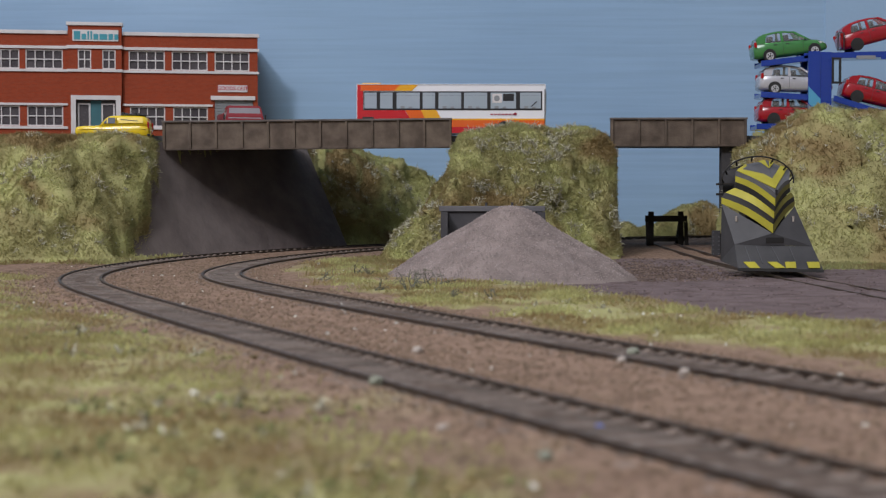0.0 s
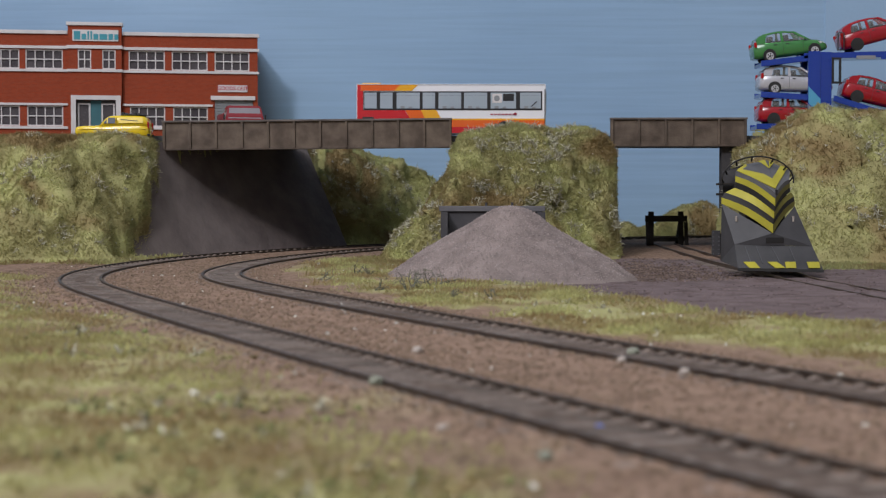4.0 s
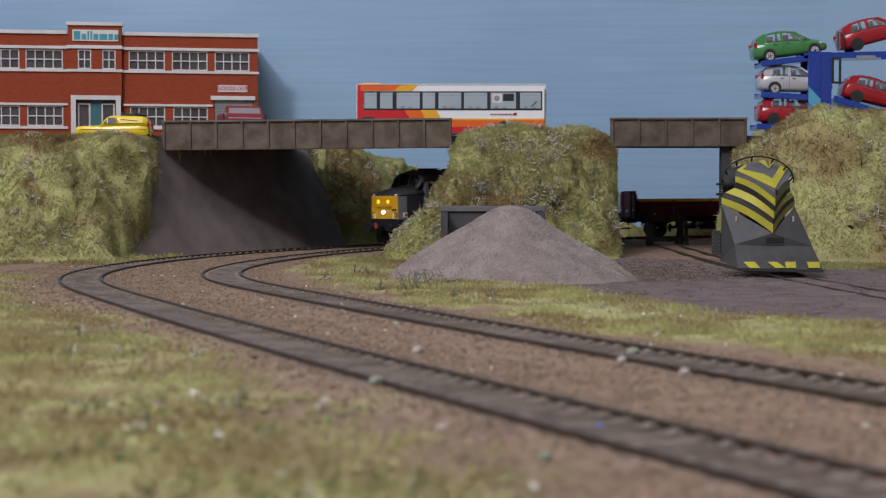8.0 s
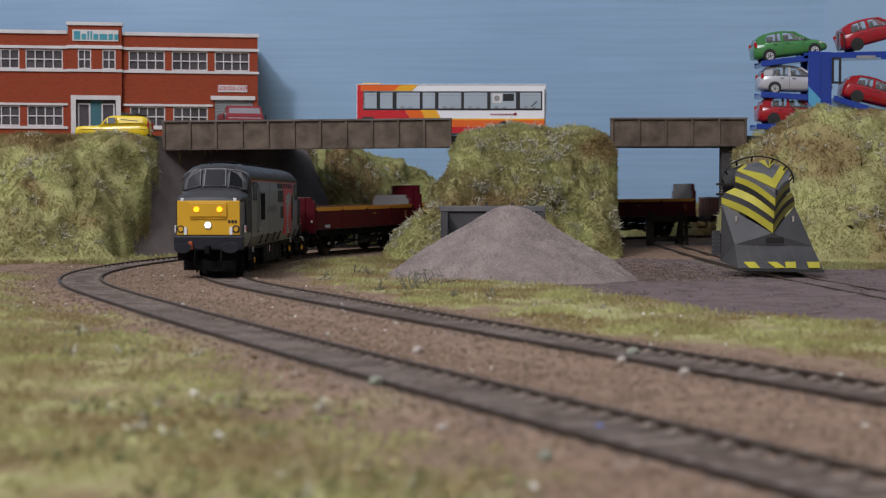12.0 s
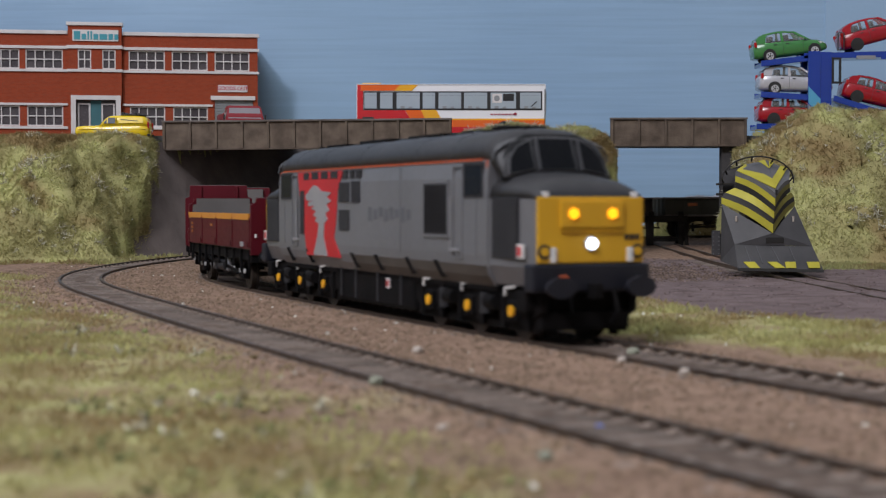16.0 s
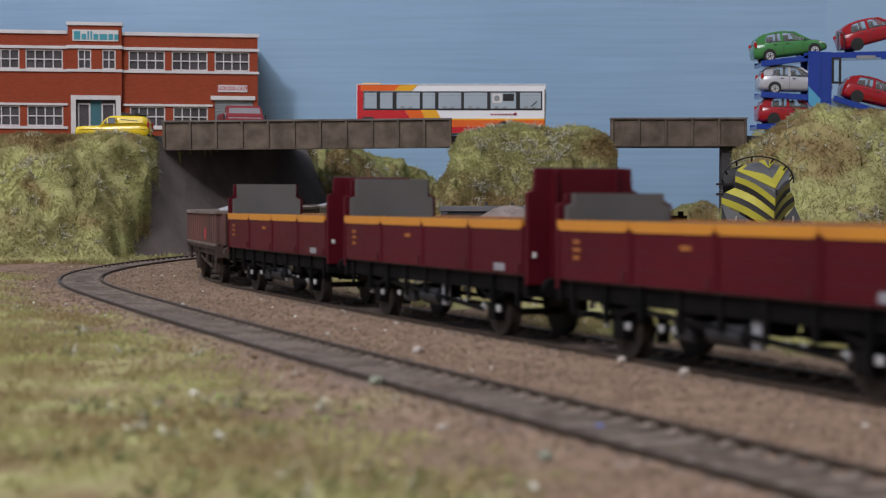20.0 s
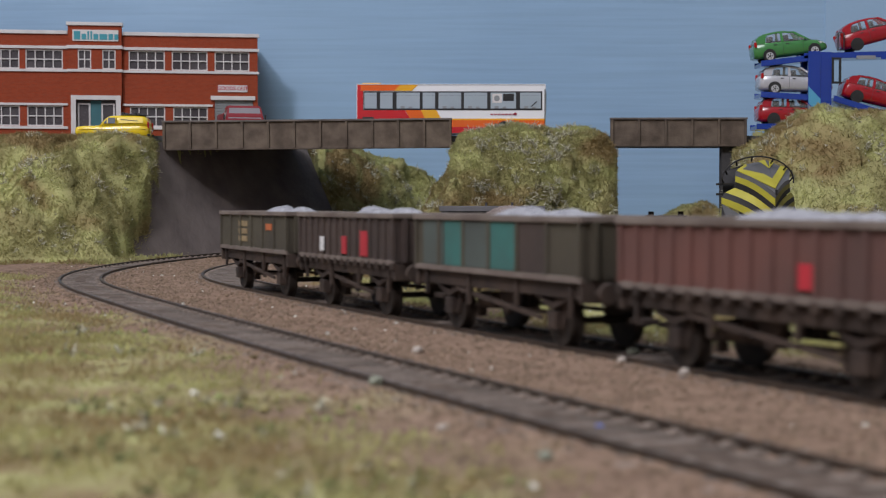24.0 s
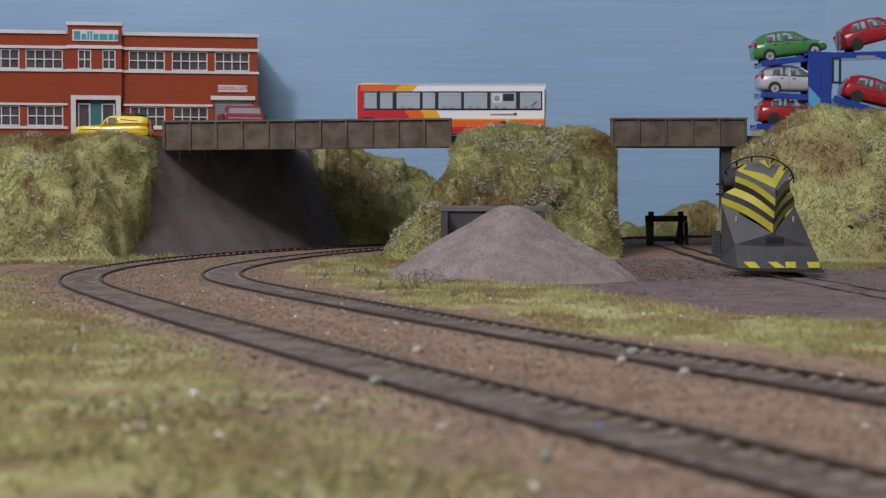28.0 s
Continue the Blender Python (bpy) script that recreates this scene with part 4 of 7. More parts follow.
        if sgn < 0:
            marks = [[lerp(R1, apex, .13), lerp(front, far, .06), lerp(front, far, .92), lerp(R1, apex, .42)], [lerp(R1, apex, .74), lerp(apex, far, .42), lerp(apex, far, .1)]]
        else:
            marks = [[lerp(R1, apex, .13), lerp(apex, far, .88), lerp(apex, far, .6), lerp(R1, apex, .42)], [lerp(R1, apex, .74), lerp(apex, far, .3), lerp(apex, far, .1)]]
        for q in marks:
            q = [tuple(Vector(v) + nrm) for v in q]
            part("hood_chevron", slab(q[::-1] if sgn < 0 else q, 0.4), yel, hood, "yellow hood chevron")
    part("hood_back", slab([(-27, 23, 54), (-17, 23.5, 57.4), (-3.7, 25, 59.6), (7.7, 22, 54.4), (8, 23, 36), (-27, 23, 36)][::-1], 1.0), grey, root)
    # hoop over the top with its brackets
    ang = np.linspace(-0.08, math.pi + 0.02, 28)
    pts = [(-9.7 + 19.6 * math.cos(a), 15, 48.7 + 13.4 * math.sin(a)) for a in ang]
    rings = [[(p[0] + math.cos(a) * .42 * math.cos(q), p[1] + .42 * math.sin(q), p[2] + math.sin(a) * .42 * math.cos(q)) for q in np.linspace(0, 2 * math.pi, 9)[:-1]] for p, a in zip(pts, ang)]
    hoop_ob = part("hoop", loft(rings), blk, root, "black wire hoop")
    for i in (2, 6, 10, 15, 19, 23, 26):
        p = pts[i]
        part("hoop_bracket", tube(p, (-9.7 + (p[0] + 9.7) * .92, 18, p[2] - 2.2), 0.5, 8), blk, hoop_ob)
    part("lamp", tube((-3.9, -5.5, 41.0), (-3.9, -5.5, 44), 0.6, 12), blk, root)
    for x, y, z in ((-23.4, 2.5, 28.4), (7.0, 2.2, 28.4)):
        part("handle", box(x - .45, x + .45, y, y + 2, z - 1.6, z + 1.4, 0.2), M_PALESTONE, root)
    part("cab_step", box(-31, -22, 16, 22, 41, 42.2, 0.2), blk, root)
    part("cab_step", box(-31, -22, 16, 22, 46.5, 47.7, 0.2), blk, root)
    for y in (20, 38):
        part("wheelset", tube((-9.5, y, 6.6), (9.5, y, 6.6), 6.6, 24), blk, root)


snow_plough()


# ---- factory ----
def brick_mat():
    m = bpy.data.materials.new("red_brick_paper")
    m.use_nodes = True
    nt = m.node_tree
    b = nt.nodes["Principled BSDF"]
    b.inputs["Roughness"].default_value, b.inputs["Specular IOR Level"].default_value = 0.85, 0.2
    tex, mp, br = nt.nodes.new("ShaderNodeTexCoord"), nt.nodes.new("ShaderNodeMapping"), nt.nodes.new("ShaderNodeTexBrick")
    mp.inputs["Rotation"].default_value = (radians(90), 0, 0)
    br.inputs["Scale"].default_value = 1.0
    br.inputs["Brick Width"].default_value, br.inputs["Row Height"].default_value, br.inputs["Mortar Size"].default_value = 0.003, 0.001, 0.00012
    br.inputs["Color1"].default_value, br.inputs["Color2"].default_value = (0.31, 0.052, 0.019, 1), (0.25, 0.042, 0.016, 1)
    br.inputs["Mortar"].default_value = (0.25, 0.07, 0.04, 1)
    nt.links.new(tex.outputs["Object"], mp.inputs[0])
    nt.links.new(mp.outputs[0], br.inputs["Vector"])
    nt.links.new(br.outputs["Color"], b.inputs["Base Color"])
    return m


M_BRICK = brick_mat()
M_TRIM = mat("white_trim", (0.66, 0.63, 0.62), (0.56, 0.53, 0.52), 60, 0.7)
M_WPANE = mat("office_pane", (0.055, 0.048, 0.053), (0.09, 0.08, 0.085), 40, 0.25, spec=0.5)
M_TEALDOOR = mat("teal_door", (0.05, 0.16, 0.18), (0.04, 0.12, 0.14), 60, 0.5)
M_SHUTTER = mat("shutter_grey", (0.26, 0.27, 0.28), (0.22, 0.23, 0.24), 60, 0.6)


def window(root, x0, x1, z0, z1, cols, y):
    zm = (z0 + z1) / 2
    step = (x1 - x0 - 1.0) / cols
    holes = [(x0 + .9 + k * step, x0 + .1 + (k + 1) * step, c, d) for k in range(cols) for c, d in ((z0 + 1, zm - .4), (zm + .4, z1 - 1))]
    fr = wall_with_holes(x0, x1, z0, z1, y, y + 1.2, holes)
    w = part("window", fr, M_TRIM, root, "white framed office window")
    for k in range(cols):
        a, b = x0 + (x1 - x0) * k / cols, x0 + (x1 - x0) * (k + 1) / cols
        for c, d in ((z0 + .5, zm), (zm, z1 - .5)):
            part("pane", box(a + .2, b - .2, y + 1.25, y + 1.7, c + .2, d - .2), M_WPANE, w)


def factory():
    root = empty("factory", "red brick two-storey factory with white trim", "factory", P(0, 0, 0))
    k, turn = 1.0717, radians(8.5)
    cx, cy = -146.8 * k * 0.975, 1200 * k
    root.matrix_world = P(-157.3 - (cx * math.cos(turn) - cy * math.sin(turn)), 1286 - (cx * math.sin(turn) + cy * math.cos(turn)), 34.3 - 35.8 * k, 0, 0, 8.5)
    root.scale = (k * 0.975, k, k)
    base, y = 84.6, 1200.0
    up = [(-439, -410, 4), (-397, -368, 4), (-363, -334.6, 4), (-330, -301, 4), (-249.6, -221, 4), (-215.5, -187, 4), (-181.4, -153.5, 4)]
    tiny = [(-289, -278.6, 2), (-270, -259.5, 2)]
    low = [(-439, -410, 4), (-397, -368, 4), (-363, -334.6, 4), (-329, -301, 4), (-248.8, -221, 4), (-214.6, -187, 4)]
    zu, zl = (141.8, 157.0), (97.6, 113.4)
    goods = (-181.6, -150.5, base, 119.0)
    door = (-291, -259.2, base, 118.0)
    right = [(a, b, *zu) for a, b, _ in up if a > -250] + [(a, b, *zl) for a, b, _ in low if a > -250] + [goods]
    left = [(a, b, *zu) for a, b, _ in up if a < -297] + [(a, b, *zl) for a, b, _ in low if a < -297]
    mid = [(a, b, *zu) for a, b, _ in tiny] + [door]
    wall = part("wall", wall_with_holes(-254.6, -146.8, base, 168.6, y, y + 4, right), M_BRICK, root, "red brick front wall")
    part("wall", wall_with_holes(-450, -296.8, base, 169.6, y, y + 4, left), M_BRICK, root, "red brick front wall")
    tower = part("entrance_tower", wall_with_holes(-296.6, -254.8, base, 175.4, y - 4, y + 3.6, mid), M_BRICK, root, "red brick entrance tower")
    part("side_wall", box(-150.8, -146.9, y + 4.1, y + 52, base, 168.4), M_BRICK, root)
    part("roof", box(-449, -151, y + 4.2, y + 52, 164, 165), M_ROAD, root)
    part("back_wall", box(-450, -147, y + 52.1, y + 54, base, 168), M_BRICK, root)
    for a, b, dz in ((-450, -297.2, 0.3), (-254.2, -145.6, 0.0)):
        part("coping", box(a, b, y - 1.4, y + 6, 168.6 + dz, 171.4 + dz, 0.3), M_TRIM, root, "white coping")
        part("string_course", box(a, b, y - 1.3, y + .2, 157.3 + dz * .6, 159.6 + dz * .6, 0.2), M_TRIM, root)
        part("string_course", box(a, b, y - 1.3, y + .2, 139.6 + dz * .3, 141.6 + dz * .3, 0.2), M_TRIM, root)
    for a, b in ((-450, -297.2), (-254.2, -183)):
        part("string_course", box(a, b, y - 1.3, y + .2, 113.6, 115.4, 0.2), M_TRIM, root)
        part("string_course", box(a, b, y - 1.3, y + .2, 95.4, 97.4, 0.2), M_TRIM, root)
    part("coping", box(-297.8, -253.8, y - 5.4, y + 4.4, 175.5, 178.1, 0.3), M_TRIM, root, "white coping")
    part("string_course", box(-297.6, -254, y - 5.2, y - 3.9, 157.6, 160.2, 0.2), M_TRIM, root)
    part("string_course", box(-297.6, -254, y - 5.2, y - 3.9, 139.6, 141.7, 0.2), M_TRIM, root)
    for a, b, c in up:
        window(root, a, b, *zu, c, y + .4)
    for a, b, c in low:
        window(root, a, b, *zl, c, y + .4)
    for a, b, c in tiny:
        window(root, a, b, *zu, c, y - 3.6)
    # name board: plain letter-sized bars in teal on white
    sign = part("name_board", box(-293, -257.2, y - 5.0, y - 3.9, 163.4, 172.2, 0.2), M_TRIM, root, "white name board with teal lettering bars")
    teal = mat("sign_teal", (0.06, 0.30, 0.36), (0.05, 0.26, 0.32), 60, 0.5)
    x = -291.8
    for w, h in ((5.0, 6.4), (3.6, 4.4), (1.4, 6.4), (1.4, 6.4), (3.8, 4.4), (6.0, 4.4), (3.6, 4.6), (3.0, 4.4)):
        part("letter_bar", box(x, x + w, y - 5.3, y - 4.95, 164.6, 164.6 + h, 0.1), teal, sign)
        x += w + 0.95
    # entrance
    part("door_surround", wall_with_holes(-294.4, -255.6, base, 121.4, y - 5.8, y - 3.9, [(-290.6, -259.4, base, 118.0)]), M_TRIM, root, "white entrance surround")
    for a, b in ((-289.5, -279.6), (-271, -260.6)):
        d = part("glass_door", bezel(a, b, base, 115.5, y - 2, y - .8, 1.2), M_TRIM, root)
        part("pane", box(a + 1, b - 1, y - .9, y - .4, base + 1, 114.5), M_WPANE, d)
    part("door_panel", box(-279.4, -271.2, y - 1.8, y - .6, base, 117.5), M_TEALDOOR, root, "teal door panel")
    part("lobby", box(-290.8, -259.3, y + 1.5, y + 3, base, 118), M_WPANE, root)
    # goods door, its hood and notice
    sh = part("roller_shutter", box(-181.4, -150.6, y + 1.2, y + 2.2, base, 118.9), M_SHUTTER, root, "grey roller shutter")
    for k in range(16):
        part("slat", box(-181.2, -150.8, y + .7, y + 1.3, base + .6 + k * 2.1, base + 2.2 + k * 2.1, 0.2), M_SHUTTER, sh)
    part("door_hood", box(-184.6, -148.8, y - 2.0, y + .2, 119.0, 122.2, 0.3), M_TRIM, root, "white hood over the goods door")
    notice = part("notice_board", box(-178.8, -155.2, y - 1.0, y - .1, 125.4, 130.8, 0.15), M_TRIM, root, "white notice with red letters")
    curve = bpy.data.curves.new("lettering", "FONT")
    curve.body, curve.align_x, curve.align_y = "GOODS OUT", "CENTER", "CENTER"
    curve.size, curve.extrude, curve.offset = 0.0041, 0.0001, 0.00006
    tmp = new("tmp_lettering", curve)
    me = bpy.data.meshes.new_from_object(tmp.evaluated_get(bpy.context.evaluated_depsgraph_get()))
    bpy.data.objects.remove(tmp)
    me.materials.append(mat("sign_red", (0.45, 0.03, 0.06), None, 60, 0.5))
    t = new("lettering", me)
    t.parent = notice
    t.matrix_basis = P(-167, y - 1.1, 128.1, 90, 0, 0)


factory()


# ---- road vehicles ----
M_TYRE = mat("tyre", (0.02, 0.02, 0.02), (0.03, 0.03, 0.03), 200, 0.8)
M_RIMS = mat("wheel_silver", (0.52, 0.52, 0.54), (0.44, 0.44, 0.46), 200, 0.35)
M_CARGLASS = mat("car_glass", (0.13, 0.145, 0.155), (0.07, 0.08, 0.085), 40, 0.1, spec=0.7)
M_CLEAR = glass("clear_car_glass", (0.86, 0.90, 0.92), 0.02)
M_CLEAR.node_tree.nodes["Principled BSDF"].inputs["IOR"].default_value = 1.12
M_TRIMBLK = mat("black_plastic", (0.018, 0.018, 0.019), (0.025, 0.025, 0.026), 60, 0.5)
M_LAMPC = mat("clear_lamp", (0.7, 0.7, 0.7), (0.6, 0.6, 0.6), 60, 0.15)
M_LAMPR = mat("red_lamp", (0.45, 0.01, 0.01), (0.4, 0.01, 0.01), 60, 0.2)


def car_wheel(root, x, y, r, rim):
    s = -1 if y < 0 else 1
    w = part("wheel", tube((x, y - 1.4 * s, r), (x, y + .6 * s, r), r, 24), M_TYRE, root)
    part("rim", tube((x, y + .5 * s, r), (x, y + .8 * s, r), r * .68, 20), rim, w)
    part("hub", tube((x, y + .7 * s, r), (x, y + 1.0 * s, r), r * .2, 10), M_TYRE, w)
    for k in range(5):
        a = k * 2 * math.pi / 5
        c = Vector((x + math.cos(a) * r * .42, y + .85 * s, r + math.sin(a) * r * .42))
        part("slot", tube(c - Vector((0, .1, 0)), c + Vector((0, .1, 0)), r * .13, 6), M_TYRE, w)


def shell(stations):
    """A rounded closed body from stations along x: half width, lowest, shoulder and crown heights."""
    rings = []
    for x, w, zb, zs, zc in stations:
        half = [(w * .90, zb), (w, zb + (zs - zb) * .22), (w * 1.01, zb + (zs - zb) * .6), (w * .97, zs - (zs - zb) * .08), (w * .86, zs + (zc - zs) * .5), (w * .5, zc - (zc - zs) * .12)]
        rings.append([(x, y, z) for y, z in half] + [(x, 0, zc)] + [(x, -y, z) for y, z in half[::-1]])
    return loft(rings)


def hatchback(label, paint, m, rim):
    root = empty("toy_car", label, "car", m, group="cars on the transporter")
    body = part("body", shell([(-27.0, 7.6, 5.6, 10.2, 10.6), (-26.4, 9.6, 4.0, 12.6, 13.2), (-24.0, 10.8, 3.2, 13.8, 14.3), (-16, 11.3, 2.8, 13.7, 14.2), (-4, 11.4, 2.7, 13.3, 13.8), (8, 11.4, 2.7, 12.8, 13.4), (14, 11.2, 2.8, 12.0, 13.0), (19, 10.8, 3.0, 11.0, 12.1), (23.4, 9.8, 3.4, 9.4, 10.6), (25.8, 8.4, 4.0, 7.8, 8.8), (26.8, 6.6, 5.0, 6.8, 7.4)]), paint, root, smooth=True)
    cab = [(-25.6, 9.0, 14.2), (-24.2, 8.8, 17.0), (-21.6, 8.5, 19.4), (-17.0, 8.1, 20.9), (-10, 7.9, 21.6), (-3, 7.8, 21.4), (2.0, 7.8, 20.4), (7.0, 8.0, 17.8), (11.5, 8.4, 15.0), (14.6, 8.8, 12.9)]
    rings = []
    for x, w, z in cab:
        low = 12.6 if x > -20 else 13.2
        rings.append([(x, -10.6, low), (x, -(10.6 + (w - 10.6) * .85), low + (z - low) * .8), (x, -w * .78, low + (z - low) * .97), (x, 0, max(z, low + .3)), (x, w * .78, low + (z - low) * .97), (x, 10.6 + (w - 10.6) * .85, low + (z - low) * .8), (x, 10.6, low)])
    part("glasshouse", loft(rings), M_CLEAR, root, "clear car windows", smooth=True)
    part("interior", box(-19, 6, -8.4, 8.4, 12.6, 14.6, 0.8), M_TRIMBLK, root)
    for x in (-13, -1.5):
        for y in (-4.4, 4.4):
            part("seat", box(x - 1.2, x + 1.2, y - 2.6, y + 2.6, 13, 18.2, 0.7), M_TRIMBLK, root)
    cap = []
    for x, w, z in cab[1:8]:
        low = 12.6 if x > -20 else 13.2
        cap.append([(x, -(10.6 + (w - 10.6) * .85) - .15, low + (z - low) * .8), (x, -w * .8, low + (z - low) * .99), (x, 0, z + .25), (x, w * .8, low + (z - low) * .99), (x, 10.6 + (w - 10.6) * .85 + .15, low + (z - low) * .8), (x, w * .7, low + (z - low) * .90), (x, 0, z - .5), (x, -w * .7, low + (z - low) * .90)])
    part("roof", loft(cap), paint, root, smooth=True)
    for s in (-1, 1):
        def post(pts):
            q = [(x, s * (10.75 - (z - 13) * 0.27), z) for x, z in pts]
            part("pillar", slab(q if s > 0 else q[::-1], 0.5), paint, root)
        post([(-25.4, 13.4), (-23.4, 18.2), (-19.0, 20.0), (-15.4, 20.0), (-17.6, 17.6), (-18.6, 13.4)])
        post([(-7.0, 13.2), (-6.8, 20.2), (-5.2, 20.2), (-4.8, 13.2)])
        post([(13.8, 12.8), (10.8, 13.0), (2.6, 19.0), (1.4, 20.0), (3.4, 20.0)])
        for x in (-16.4, 16.4):
            part("wheel_arch", tube((x, s * 10.4, 4.6), (x, s * 11.42, 4.6), 4.7, 24), M_TRIMBLK, body)
            car_wheel(root, x, s * 11.3, 4.0, rim)
        part("door_handle", box(-3.6, -1.4, s * 11.45 - .2, s * 11.45 + .2, 11.2, 11.8, .1), M_TRIMBLK, body)
        part("door_handle", box(-12.4, -10.2, s * 11.4 - .2, s * 11.4 + .2, 11.4, 12.0, .1), M_TRIMBLK, body)
        for x in (-6.0, 8.6):
            part("door_seam", box(x - .1, x + .1, s * 11.42 - .12, s * 11.42 + .12, 4.4, 12.4), M_TRIMBLK, body)
        part("mirror", box(9.2, 10.8, min(s * 11, s * 12.7), max(s * 11, s * 12.7), 13.0, 14.4, .3), paint, root)
        part("headlamp", slab([(20.6, s * 10.6, 10.4), (24.6, s * 8.4, 9.2), (25.0, s * 8.2, 8.0), (21.4, s * 10.6, 8.8)][::s], 0.5), M_LAMPC, body)
        part("tail_lamp", box(-26.4, -24.6, min(s * 8.6, s * 10.9), max(s * 8.6, s * 10.9), 11.4, 15.2, 0.4), M_LAMPR, body)
    part("grille", box(25.4, 27.0, -4.6, 4.6, 5.0, 6.4, 0.4), M_TRIMBLK, body)
    return root


def gloss(name, c):
    return mat(name, c, tuple(v * .92 for v in c), 20, 0.18, spec=0.6, coat=0.6)


G_GREEN, G_SILVER, G_RED, G_YELLOW = gloss("green_gloss", (0.05, 0.21, 0.055)), mat("silver_gloss", (0.50, 0.50, 0.53), (0.45, 0.45, 0.48), 20, 0.25, 0.2, spec=0.6, coat=0.5), gloss("red_gloss", (0.33, 0.006, 0.014)), gloss("yellow_gloss", (0.78, 0.56, 0.015))
M_AMBERLINE = mat("amber_seam", (0.42, 0.27, 0.01), None, 40, 0.5)
M_BLUEPAINT = gloss("transporter_blue", (0.010, 0.045, 0.32))
M_PALEBLUE = mat("pale_blue_mark", (0.10, 0.36, 0.55), (0.09, 0.33, 0.52), 40, 0.4)


def transporter():
    y = 1112.0
    root = empty("car_transporter", "blue two-deck car transporter trailer with pale stripes", "car transporter")
    post = part("upright", box(265, 274, y - 13, y - 10, 87, 146.5, 0.4), M_BLUEPAINT, root)
    part("upright", box(265, 274, y + 10, y + 13, 87, 146.5, 0.4), M_BLUEPAINT, root)
    lad = part("ladder_box", box(274.1, 282, y - 13, y - 11.6, 87, 146, 0.3), M_BLUEPAINT, root)
    for k in range(9):
        part("ladder_slot", box(275.4, 281.2, y - 13.3, y - 12.9, 92 + k * 6, 95.4 + k * 6), M_BLUEPAINT, lad)
    for z0, z1 in ((87, 104), (123, 142)):
        part("dark_frame", bezel(282.1, 289, z0, z1, y - 12.8, y - 11.4, 1.6), M_TRIMBLK, root, "black frame beside the ladder")
    part("stripe", slab([(265.2, y - 13.3, 121), (273.9, y - 13.3, 112), (273.9, y - 13.3, 100), (265.2, y - 13.3, 109)][::-1], 0.3), M_PALEBLUE, post, "pale blue stripe")
    part("stripe", slab([(265.2, y - 13.3, 108), (273.9, y - 13.3, 99), (273.9, y - 13.3, 88), (265.2, y - 13.3, 97)][::-1], 0.3), M_SHUTTER, post, "silver stripe")

    def deck(x0, z0, x1, z1, name):
        d = part(name, slab([(x0, y - 12, z0), (x1, y - 12, z1), (x1, y + 12, z1), (x0, y + 12, z0)], 2.6), M_BLUEPAINT, root)
        for s in (-12.2, 11.2):
            part("deck_rail", slab([(x0, y + s, z0 - 2.2), (x1, y + s, z1 - 2.2), (x1, y + s, z1 + 1.6), (x0, y + s, z0 + 1.6)], 1.0), M_BLUEPAINT, d)
    deck(231, 138.0, 274, 143.0, "upper_deck")
    deck(262, 143.5, 390, 146.5, "upper_deck")
    deck(231, 115.8, 268, 113.4, "middle_deck")
    deck(284, 113, 330, 99, "middle_deck")
    deck(228, 92.5, 268, 92.5, "lower_deck")
    deck(284, 92.0, 400, 92.0, "lower_deck")
    part("ramp_stop", bezel(286.0, 291, 147, 160, y - 13.4, y - 12.6, 0.7), M_TRIMBLK, root, "black stop frame")
    for x in (300, 318, 336):
        part("hatch", box(x, x + 14, y - 12.6, y - 11.6, 140.8, 143.4, 0.2), M_SHUTTER if x < 310 else M_BLUEPAINT, root)
    for x in (246, 320, 345):
        for s in (-1, 1):
            part("trailer_wheel", tube((x, y + s * 9, 90.2), (x, y + s * 12.4, 90.2), 5.0, 20), M_TYRE, root)
    hatchback("small green hatchback on the transporter's upper deck", G_GREEN, P(254.2, y, 141.2, 0, -7.5, 0), M_RIMS)
    hatchback("small silver hatchback on the transporter's middle deck", G_SILVER, P(257.5, y, 115.2, 0, 1.0, 0), M_RIMS)
    hatchback("small red hatchback on the transporter's lower deck", G_RED, P(257, y, 92.8, 0, 0, 0), M_TYRE)
    hatchback("small red hatchback tilted up on the upper deck", G_RED, P(318, y, 151.5, 0, -15, 0), M_TYRE)
    hatchback("small red hatchback nose-down on the middle deck", G_RED, P(316, y, 105.6, 0, 13, 0), M_TYRE)


transporter()


M_LORRYRED = mat("dull_red", (0.32, 0.03, 0.06), (0.26, 0.025, 0.05), 40, 0.5)


